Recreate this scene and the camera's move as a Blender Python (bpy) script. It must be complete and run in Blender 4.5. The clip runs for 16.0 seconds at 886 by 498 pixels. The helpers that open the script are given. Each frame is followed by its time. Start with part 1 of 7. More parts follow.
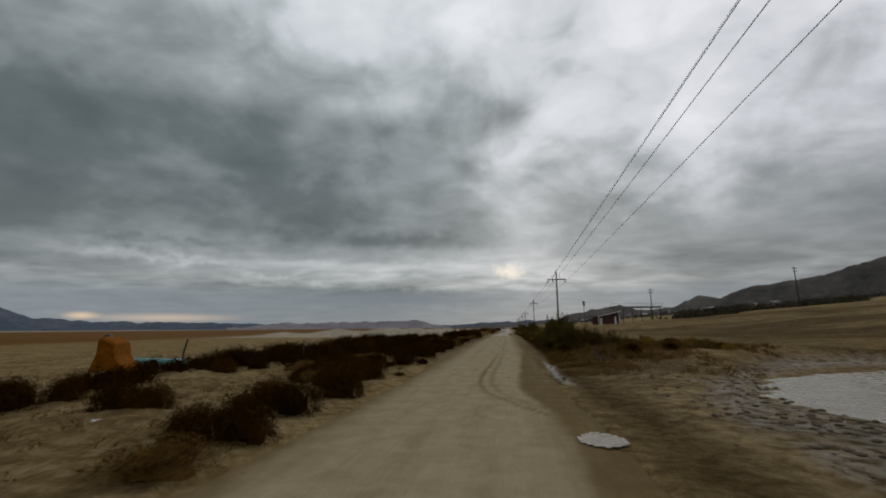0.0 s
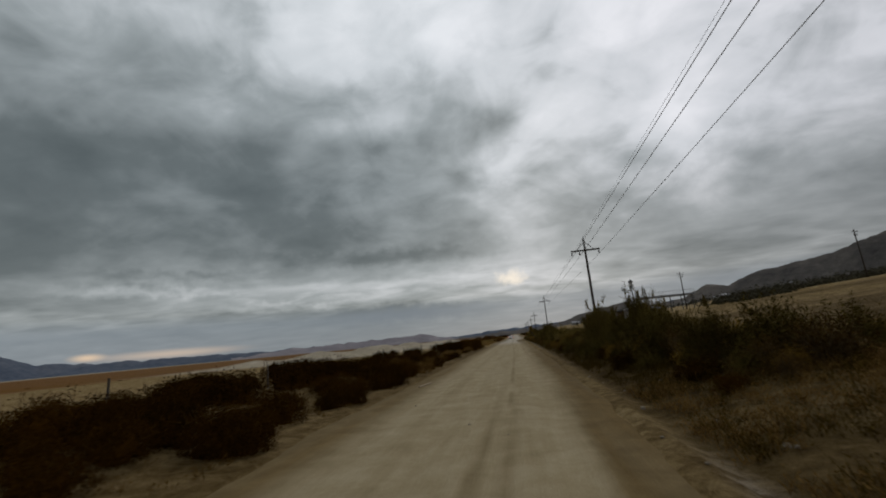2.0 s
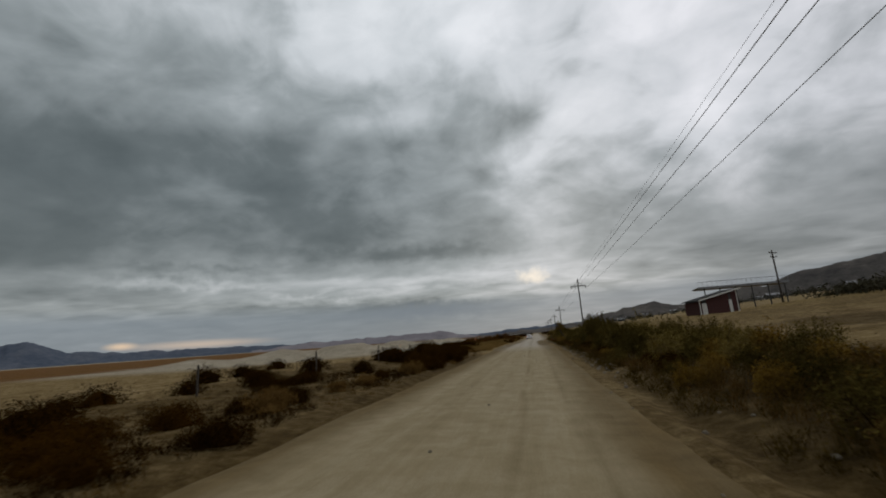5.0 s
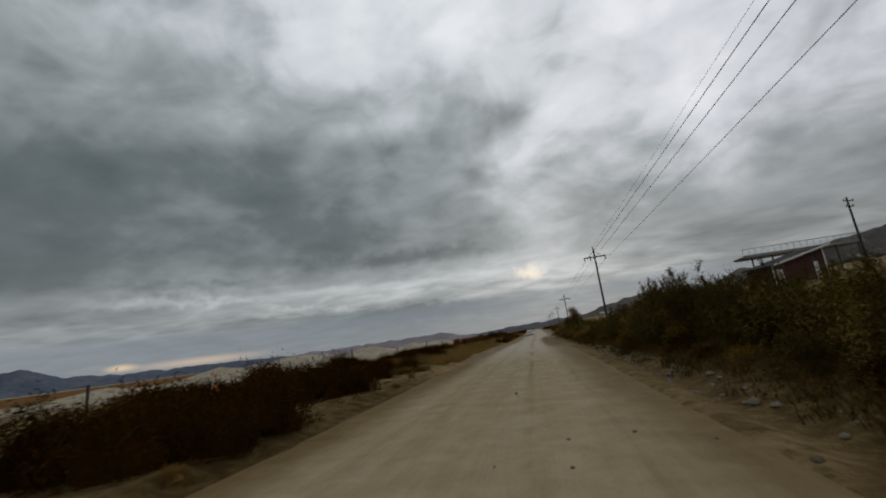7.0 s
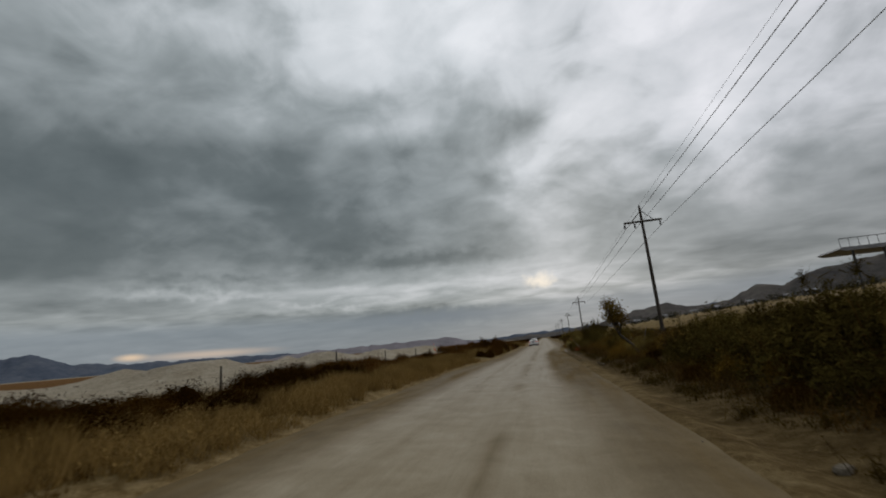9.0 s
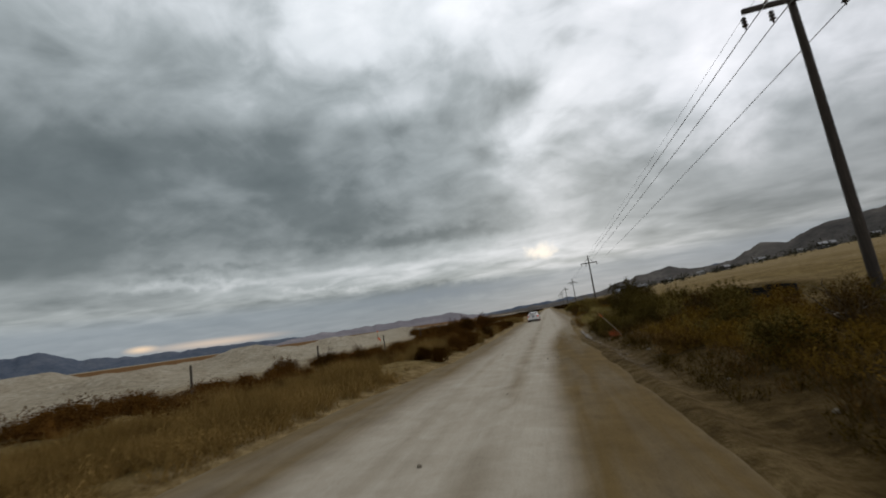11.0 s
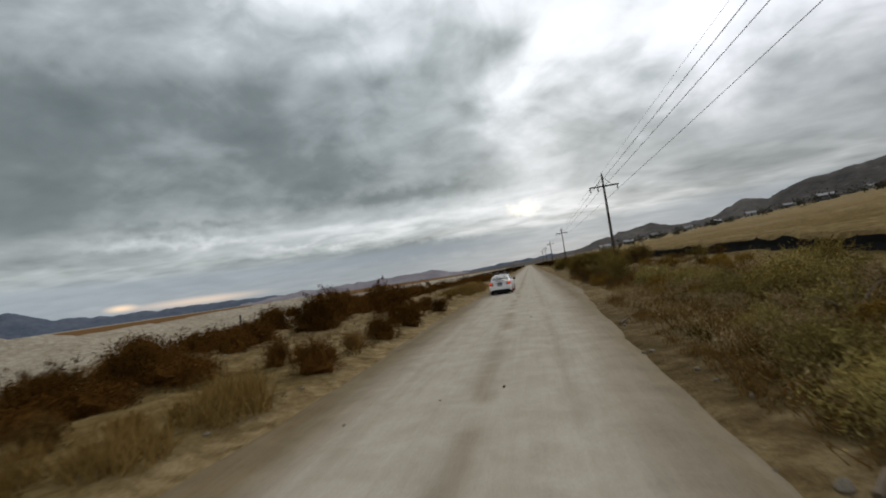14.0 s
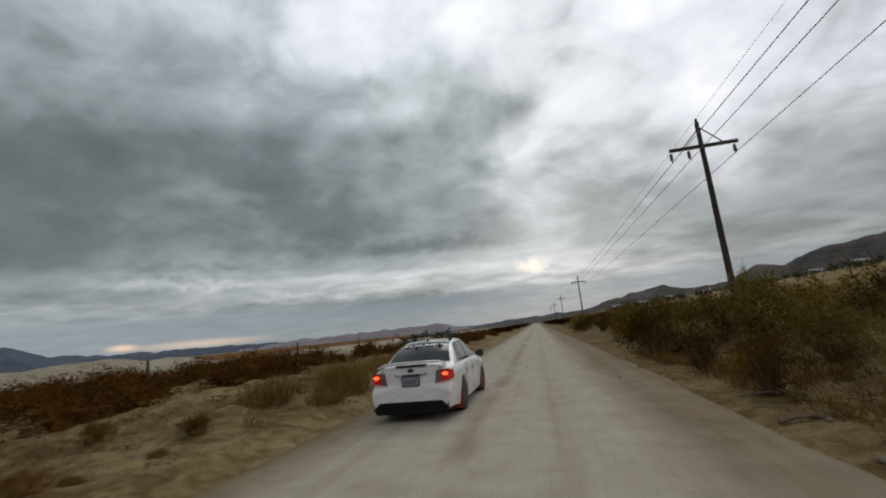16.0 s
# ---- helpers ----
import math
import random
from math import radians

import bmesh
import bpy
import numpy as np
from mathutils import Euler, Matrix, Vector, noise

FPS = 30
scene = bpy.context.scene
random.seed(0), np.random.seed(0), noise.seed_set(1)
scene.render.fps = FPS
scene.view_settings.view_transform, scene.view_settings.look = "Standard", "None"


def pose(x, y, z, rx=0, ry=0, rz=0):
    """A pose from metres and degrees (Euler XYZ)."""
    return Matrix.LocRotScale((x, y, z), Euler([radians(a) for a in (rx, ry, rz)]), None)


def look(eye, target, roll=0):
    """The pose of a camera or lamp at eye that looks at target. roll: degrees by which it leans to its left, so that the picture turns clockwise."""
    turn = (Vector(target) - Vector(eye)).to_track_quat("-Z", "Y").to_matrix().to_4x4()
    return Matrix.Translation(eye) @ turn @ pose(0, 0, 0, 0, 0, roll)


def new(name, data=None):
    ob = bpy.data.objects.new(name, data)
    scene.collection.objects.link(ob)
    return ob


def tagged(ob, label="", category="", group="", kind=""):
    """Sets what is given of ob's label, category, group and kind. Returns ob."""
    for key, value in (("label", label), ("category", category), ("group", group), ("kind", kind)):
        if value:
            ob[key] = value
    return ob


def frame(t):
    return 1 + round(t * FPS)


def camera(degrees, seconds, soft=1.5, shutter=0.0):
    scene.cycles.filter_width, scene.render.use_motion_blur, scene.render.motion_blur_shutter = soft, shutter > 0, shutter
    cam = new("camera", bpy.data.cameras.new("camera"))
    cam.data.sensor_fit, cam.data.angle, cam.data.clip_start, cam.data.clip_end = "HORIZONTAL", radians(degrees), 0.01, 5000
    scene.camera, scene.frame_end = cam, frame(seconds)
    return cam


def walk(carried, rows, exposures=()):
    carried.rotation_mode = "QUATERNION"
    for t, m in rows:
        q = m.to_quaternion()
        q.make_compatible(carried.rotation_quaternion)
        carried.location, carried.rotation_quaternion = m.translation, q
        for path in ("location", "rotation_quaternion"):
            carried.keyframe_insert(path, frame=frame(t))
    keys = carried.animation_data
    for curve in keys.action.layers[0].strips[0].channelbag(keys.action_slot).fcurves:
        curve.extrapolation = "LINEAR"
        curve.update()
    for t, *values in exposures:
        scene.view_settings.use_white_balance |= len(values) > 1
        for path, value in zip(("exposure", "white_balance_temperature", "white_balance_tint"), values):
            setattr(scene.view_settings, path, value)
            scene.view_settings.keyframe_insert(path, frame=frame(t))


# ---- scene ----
cam = camera(91.8, 16.0, soft=1.9, shutter=0.14)

# seconds, x, y, z, pitch, roll, yaw
ROWS_A = [
    (0, 0.12, 0.00, 2.18, 10.39, 0.41, 8.50),
    (0.5, 0.07, 5.92, 2.15, 10.55, 1.53, 9.70),
    (1, 0.03, 11.83, 2.10, 11.78, 4.29, 9.16),
    (1.5, -0.01, 17.75, 2.05, 11.71, 5.01, 9.19),
    (2, -0.08, 23.66, 1.90, 12.01, 5.20, 9.50),
    (2.5, -0.03, 29.54, 1.82, 12.42, 4.10, 10.58),
    (3, 0.02, 35.40, 1.91, 11.51, 3.13, 12.51),
    (3.5, 0.07, 41.27, 2.00, 11.26, 3.64, 12.20),
    (4, 0.24, 47.12, 1.99, 11.76, 3.78, 12.08),
    (6.5, -0.39, 77.60, 1.57, 11.96, 5.29, 12.72),
    (7, -0.32, 83.56, 1.59, 12.06, 7.35, 12.33),
    (7.5, -0.20, 89.49, 1.54, 12.17, 8.00, 12.12),
    (8, -0.17, 95.40, 1.47, 12.86, 4.65, 13.05),
]
ROWS_B = [
    (10.5, 0.16, 122.70, 1.81, 10.88, 6.22, 14.04),
    (11, 0.04, 127.95, 1.87, 9.64, 7.86, 13.77),
    (11.5, 0.05, 133.30, 1.92, 7.82, 8.35, 13.55),
    (12, 0.06, 138.57, 1.95, 5.13, 9.06, 12.88),
    (12.5, 0.08, 144.49, 2.02, 4.19, 9.05, 13.19),
    (13, 0.05, 150.46, 2.04, 3.60, 6.42, 13.97),
    (13.5, 0.03, 156.44, 1.98, 3.74, 6.61, 12.95),
    (14, 0.01, 162.44, 1.96, 3.68, 8.20, 11.52),
    (14.5, -0.00, 168.46, 1.87, 5.36, 9.05, 10.91),
    (15, 0.02, 174.57, 1.77, 6.41, 8.28, 11.08),
    (15.5, 0.05, 180.69, 1.66, 9.83, 3.18, 12.88),
    (16, 0.13, 186.75, 1.64, 10.86, 5.52, 12.21),
]
EXPOSURES = [(0, 0.0), (8, 0.0), (10.5, 0.0), (11, 0.3), (12, 0.28), (12.5, 0.34), (13, 0.54), (14.5, 0.58), (15, 0.46), (15.5, 0.32), (16, 0.32)]
walk(cam, [(t, pose(x, y, z, 90 + p, r, w)) for t, x, y, z, p, r, w in ROWS_A + ROWS_B], EXPOSURES)


# ---- world: a heavy overcast sky ----
class Nodes:
    """Short forms for building a node tree."""

    def __init__(self, tree):
        self.t = tree
        tree.nodes.clear()

    def add(self, kind, **props):
        n = self.t.nodes.new(kind)
        for k, v in props.items():
            if k == "operation":
                n.operation = v
            elif k == "blend":
                n.blend_type = v
            elif k == "data":
                n.data_type = v
        return n

    def put(self, socket, value):
        if isinstance(value, bpy.types.NodeSocket):
            self.t.links.new(value, socket)
        elif value is not None:
            socket.default_value = value

    def math(self, op, a, b=None, c=None, clamp=False):
        n = self.add("ShaderNodeMath", operation=op)
        n.use_clamp = clamp
        for s, v in zip(n.inputs, (a, b, c)):
            self.put(s, v)
        return n.outputs[0]

    def noise(self, vec, scale, detail=4.0, rough=0.55, dist=0.0, lac=2.0):
        n = self.add("ShaderNodeTexNoise")
        self.put(n.inputs["Vector"], vec)
        n.inputs["Scale"].default_value = scale
        n.inputs["Detail"].default_value = detail
        n.inputs["Roughness"].default_value = rough
        n.inputs["Distortion"].default_value = dist
        n.inputs["Lacunarity"].default_value = lac
        return n.outputs["Fac"]

    def ramp(self, fac, stops):
        n = self.add("ShaderNodeValToRGB")
        e = n.color_ramp.elements
        while len(e) < len(stops):
            e.new(0.5)
        for el, (p, c) in zip(e, stops):
            el.position = p
            el.color = (*c, 1) if len(c) == 3 else (c[0], c[0], c[0], 1)
        self.put(n.inputs[0], fac)
        return n.outputs[0]

    def mix(self, fac, a, b, blend="MIX"):
        n = self.add("ShaderNodeMix", data="RGBA")
        n.blend_type = blend
        self.put(n.inputs[0], fac)
        for s, v in ((n.inputs[6], a), (n.inputs[7], b)):
            self.put(s, (*v, 1) if isinstance(v, tuple) and len(v) == 3 else v)
        return n.outputs[2]

    def mapping(self, vec, loc=(0, 0, 0), rot=(0, 0, 0), scale=(1, 1, 1), kind="POINT"):
        n = self.add("ShaderNodeMapping")
        n.vector_type = kind
        self.put(n.inputs["Vector"], vec)
        n.inputs["Location"].default_value = loc
        n.inputs["Rotation"].default_value = [radians(a) for a in rot]
        n.inputs["Scale"].default_value = scale
        return n.outputs[0]

    def combine(self, x, y, z):
        n = self.add("ShaderNodeCombineXYZ")
        for s, v in zip(n.inputs, (x, y, z)):
            self.put(s, v)
        return n.outputs[0]


world = bpy.data.worlds.new("overcast_sky")
scene.world = world
world.use_nodes = True
W = Nodes(world.node_tree)
coord = W.add("ShaderNodeTexCoord").outputs["Generated"]
sep = W.add("ShaderNodeSeparateXYZ")
W.put(sep.inputs[0], coord)
dx, dy, dz = sep.outputs
az = W.math("MULTIPLY", W.math("ARCTAN2", dx, dy), 57.2958)
el = W.math("MULTIPLY", W.math("ARCSINE", dz), 57.2958)
sky_at = W.combine(az, el, 0.0)
# the deck is a flat sheet overhead: its folds grow flatter and closer towards the skyline
reach_ = W.math("ADD", W.math("MAXIMUM", dz, 0.0), 0.115)
high_ = W.math("ADD", W.math("MAXIMUM", dz, 0.0), 0.42)
dome_ = W.combine(W.math("DIVIDE", W.math("MULTIPLY", dx, 1.9), high_), W.math("DIVIDE", W.math("MULTIPLY", dy, 2.1), high_), 0.0)
veil = W.combine(W.math("DIVIDE", W.math("MULTIPLY", dx, 0.8), reach_), W.math("DIVIDE", dy, reach_), 0.0)
big = W.noise(W.mapping(veil, loc=(3.1, 0.7, 0)), 1.1, 3.0, 0.45, 0.2)
overhead = W.math("MULTIPLY", W.math("SUBTRACT", el, 5.0), 0.1, clamp=True)
mid = W.mix(overhead, W.noise(W.mapping(veil, loc=(7.3, 2.2, 0), rot=(0, 0, -9)), 2.7, 4.5, 0.42, 0.5), W.noise(W.mapping(dome_, loc=(7.3, 2.2, 0), rot=(0, 0, -9)), 2.6, 4.5, 0.44, 0.3))
fine = W.mix(overhead, W.noise(W.mapping(veil, loc=(1.9, 5.1, 0), rot=(0, 0, 7)), 7.0, 4.0, 0.45, 0.4), W.noise(W.mapping(dome_, loc=(1.9, 5.1, 0), rot=(0, 0, 7)), 7.5, 4.5, 0.52, 0.5))
# the swelling undersides that show overhead
puff = W.noise(W.mapping(sky_at, loc=(2.0, 1.3, 0), rot=(0, 0, 12), scale=(0.085, 0.125, 1)), 1.0, 5.0, 0.5, 0.7)
# soft edges: the places of the masses wander a little
wob = W.add("ShaderNodeTexNoise")
W.put(wob.inputs["Vector"], dome_)
wob.inputs["Scale"].default_value = 2.6
wob.inputs["Detail"].default_value = 3.0
wob.inputs["Roughness"].default_value = 0.45
shift = W.add("ShaderNodeVectorMath", operation="MULTIPLY_ADD")
W.put(shift.inputs[0], wob.outputs["Color"])
shift.inputs[1].default_value = (9, 6, 0)
W.put(shift.inputs[2], W.mapping(sky_at, loc=(-4.5, -3, 0)))
sky_w = shift.outputs[0]
ripple = W.add("ShaderNodeTexNoise")
W.put(ripple.inputs["Vector"], sky_at)
ripple.inputs["Scale"].default_value = 0.7
ripple.inputs["Detail"].default_value = 3.0
stir = W.add("ShaderNodeVectorMath", operation="MULTIPLY_ADD")
W.put(stir.inputs[0], ripple.outputs["Color"])
stir.inputs[1].default_value = (4.0, 2.2, 0)
W.put(stir.inputs[2], W.mapping(sky_at, loc=(-2.0, -1.1, 0)))
sky_small = stir.outputs[0]


def soft_spot(vec, a, e, wide, high, turn):
    g = W.add("ShaderNodeTexGradient")
    g.gradient_type = "SPHERICAL"
    W.put(g.inputs[0], W.mapping(vec, loc=(a, e, 0), rot=(0, 0, turn), scale=(wide, high, 1), kind="TEXTURE"))
    r = W.add("ShaderNodeMapRange")
    r.interpolation_type = "SMOOTHSTEP"
    W.put(r.inputs[0], g.outputs["Fac"])
    return r.outputs[0]


def mass(total, a, e, wide, high, turn, amount):
    """A cloud mass or gap: where it hangs, in degrees, its half size and lean, and how much brighter it is."""
    low_sky = W.mapping(sky_at) if e < 10 else sky_w
    return W.math("MULTIPLY_ADD", soft_spot(low_sky, a, e, wide, high, turn), amount, total)


# how thin the deck is, by bearing (across) and height (upwards): 0 heavy, 1 nearly open
HEIGHTS = (4, 7.5, 11.5, 17, 24, 31, 39, 62)
BEARINGS = (-56, -46, -36, -26, -16, -6, 4, 14, 24, 36)
COVER = (
    (0.40, 0.38, 0.30, 0.28, 0.25, 0.40, 0.54, 0.48, 0.32, 0.28),
    (0.33, 0.37, 0.46, 0.48, 0.49, 0.56, 0.60, 0.42, 0.30, 0.33),
    (0.14, 0.20, 0.34, 0.32, 0.34, 0.32, 0.47, 0.42, 0.40, 0.36),
    (0.15, 0.24, 0.17, 0.19, 0.34, 0.38, 0.52, 0.56, 0.59, 0.55),
    (0.20, 0.20, 0.22, 0.27, 0.32, 0.49, 0.66, 0.74, 0.79, 0.72),
    (0.39, 0.43, 0.46, 0.51, 0.56, 0.52, 0.60, 0.77, 0.85, 0.81),
    (0.50, 0.58, 0.67, 0.78, 0.84, 0.92, 0.9, 0.79, 0.80, 0.80),
    # unseen row overhead, added and kept heavy so less light reaches the ground
    (0.36, 0.36, 0.36, 0.38, 0.40, 0.40, 0.40, 0.38, 0.36, 0.36),
)
ws = W.add("ShaderNodeSeparateXYZ")
W.put(ws.inputs[0], sky_w)
bearing = W.math("MULTIPLY_ADD", ws.outputs[0], 1 / 140, 0.5)
steady = W.math("MULTIPLY", el, 0.045, clamp=True)
height = W.math("MULTIPLY_ADD", W.math("SUBTRACT", ws.outputs[1], el), steady, el)
t = None
for k, row in enumerate(COVER):
    band = W.ramp(bearing, [(a / 140 + 0.5, (v,)) for a, v in zip(BEARINGS, row)])
    band.node.color_ramp.interpolation = "EASE"
    grey = W.math("ADD", band, 0.0)
    if t is None:
        t = grey
        continue
    r = W.add("ShaderNodeMapRange")
    r.interpolation_type = "SMOOTHSTEP"
    W.put(r.inputs[0], height)
    r.inputs[1].default_value, r.inputs[2].default_value = HEIGHTS[k - 1], HEIGHTS[k]
    m = W.add("ShaderNodeMix", data="FLOAT")
    W.put(m.inputs[0], r.outputs[0])
    W.put(m.inputs[2], t)
    W.put(m.inputs[3], grey)
    t = m.outputs[0]
t = W.math("MULTIPLY_ADD", W.math("SUBTRACT", big, 0.5), 0.25, t)
lively = W.math("MULTIPLY_ADD", t, 1.5, 0.3)
t = W.math("MULTIPLY_ADD", W.math("SUBTRACT", mid, 0.5), W.math("MULTIPLY", lively, 0.46), t)
t = W.math("MULTIPLY_ADD", W.math("SUBTRACT", fine, 0.5), W.math("MULTIPLY", lively, 0.16), t)
t = W.math("MULTIPLY_ADD", W.math("SUBTRACT", puff, 0.5), W.math("MULTIPLY", W.math("MULTIPLY", lively, 0.55), overhead), t)
# single masses and gaps that stand out of the deck: bearing, height, half width, half height, lean, how much lighter
for spot in ((-11.5, 35.5, 9, 4.0, 20, 0.12), (-1.5, 27.5, 13, 3.6, 10, -0.17), (3.0, 21.0, 7, 2.6, 8, 0.08), (-3.0, 18.6, 4, 1.6, 0, 0.10), (23, 24.5, 8, 3.0, 25, 0.12),
             (11, 36, 8, 3.0, 0, -0.08), (36, 15, 10, 3.5, -10, -0.10), (-6, 15, 6, 1.4, 0, -0.08), (-39, 18.5, 8, 1.7, 0, 0.10), (-50, 24, 10, 4, 0, -0.05),
             (-22, 25.5, 16, 3.5, 12, -0.05), (-13, 26.5, 10, 3.0, 8, -0.12), (18, 33, 7, 3, 15, 0.08), (-30, 13.2, 22, 1.5, 4, -0.06)):
    t = mass(t, *spot)
# the bright slot over the skyline and the rain under it
for a_, e_, w_, h_, d_ in ((-16, 7.7, 26, 1.7, 0.07), (-44, 8.2, 14, 1.0, 0.14), (-26, 5.9, 16, 0.8, 0.10), (-13, 4.4, 13, 1.1, -0.16), (-14, 11.4, 30, 1.8, -0.10), (-40, 9.9, 14, 0.9, -0.08)):
    t = W.math("MULTIPLY_ADD", soft_spot(W.mapping(sky_small), a_, e_, w_, h_, 0), d_, t)
bright = W.ramp(W.math("MULTIPLY", t, 0.75), [(0.0, (0.066, 0.083, 0.088)), (0.15, (0.13, 0.154, 0.161)), (0.338, (0.322, 0.36, 0.377)), (0.525, (0.605, 0.645, 0.68)), (0.75, (0.79, 0.82, 0.86)), (1.0, (0.9, 0.92, 0.95))])
# rain-blue air under the deck, and a thin warm gap on the skyline
low = W.math("MULTIPLY", W.math("SMOOTH_MIN", W.math("MAXIMUM", W.math("SUBTRACT", 5.4, el), 0.0), 1.5, 0.5), 0.5, clamp=True)
bright = W.mix(low, bright, (0.20, 0.245, 0.29))
bright = W.mix(W.math("MULTIPLY", soft_spot(sky_at, -41, 1.3, 10, 0.7, 0), 0.6, clamp=True), bright, (0.66, 0.53, 0.42))
bright = W.mix(W.math("MULTIPLY", soft_spot(sky_at, -48.3, 1.5, 2.0, 0.55, 0), 0.9, clamp=True), bright, (0.72, 0.57, 0.42))
bright = W.mix(W.math("MULTIPLY", soft_spot(W.mapping(sky_small), 0.2, 7.2, 2.8, 1.4, 0), 0.8, clamp=True), bright, (0.98, 0.91, 0.78))
bright = W.mix(W.math("MULTIPLY", soft_spot(W.mapping(sky_small), -13, 3.7, 17, 1.7, 0), 0.75, clamp=True), bright, (0.15, 0.19, 0.235))
# the low deck is a little warmer, the side towards the hills a little pinker
bright = W.mix(W.math("MULTIPLY_ADD", el, -0.05, 1.0, clamp=True), bright, W.mix(1.0, bright, (1.055, 1.0, 0.955), "MULTIPLY"))
bright = W.mix(W.math("MULTIPLY_ADD", az, 0.02, 0.2, clamp=True), bright, W.mix(1.0, bright, (1.03, 0.99, 1.0), "MULTIPLY"))
# clear-sky light behind the deck
nishita = W.add("ShaderNodeTexSky")
nishita.sky_type = "NISHITA"
nishita.sun_disc = False
nishita.sun_elevation = radians(22)
nishita.sun_rotation = radians(5)
back = W.add("ShaderNodeBackground")
W.put(back.inputs[0], nishita.outputs[0])
back.inputs[1].default_value = 0.05
front = W.add("ShaderNodeBackground")
W.put(front.inputs[0], bright)
front.inputs[1].default_value = 1.0
both = W.add("ShaderNodeMixShader")
both.inputs[0].default_value = 0.96
W.put(both.inputs[1], back.outputs[0])
W.put(both.inputs[2], front.outputs[0])
out = W.add("ShaderNodeOutputWorld")
W.put(out.inputs[0], both.outputs[0])

sun = new("sun", bpy.data.lights.new("sun", "SUN"))
sun.data.energy = 0.6
sun.data.angle = radians(40)
sun.data.color = (1.0, 0.96, 0.9)
sun.matrix_world = look((0, 0, 100), (-10, -60, 40))


# ---- materials ----
def material(name, build):
    m = bpy.data.materials.new(name)
    m.use_nodes = True
    n = Nodes(m.node_tree)
    bsdf = n.add("ShaderNodeBsdfPrincipled")
    o = n.add("ShaderNodeOutputMaterial")
    n.put(o.inputs[0], bsdf.outputs[0])
    build(n, bsdf)
    return m


def where(n):
    return n.add("ShaderNodeTexCoord").outputs["Object"]


def world_at(n):
    return n.add("ShaderNodeNewGeometry").outputs["Position"]


def bump(n, bsdf, height, strength, dist):
    b = n.add("ShaderNodeBump")
    b.inputs["Strength"].default_value = strength
    b.inputs["Distance"].default_value = dist
    n.put(b.inputs["Height"], height)
    n.put(bsdf.inputs["Normal"], b.outputs[0])


def plain(name, a, b, rough=0.6, metal=0.0, scale=8.0, coat=0.0, bumpy=0.0, spec=0.5):
    """Two close tones mottled over one another at two scales."""
    def build(n, bsdf):
        p = where(n)
        f = n.math("ADD", n.math("MULTIPLY", n.noise(p, scale, 5, 0.6), 0.7), n.math("MULTIPLY", n.noise(p, scale * 7, 3, 0.6), 0.3))
        n.put(bsdf.inputs["Base Color"], n.ramp(f, [(0.3, a), (0.7, b)]))
        n.put(bsdf.inputs["Roughness"], n.math("MULTIPLY_ADD", f, 0.2, rough - 0.1))
        bsdf.inputs["Metallic"].default_value = metal
        bsdf.inputs["Coat Weight"].default_value = coat
        bsdf.inputs["Specular IOR Level"].default_value = spec
        if bumpy:
            bump(n, bsdf, n.noise(p, scale * 5, 5, 0.6), bumpy, 0.01)
    return material(name, build)


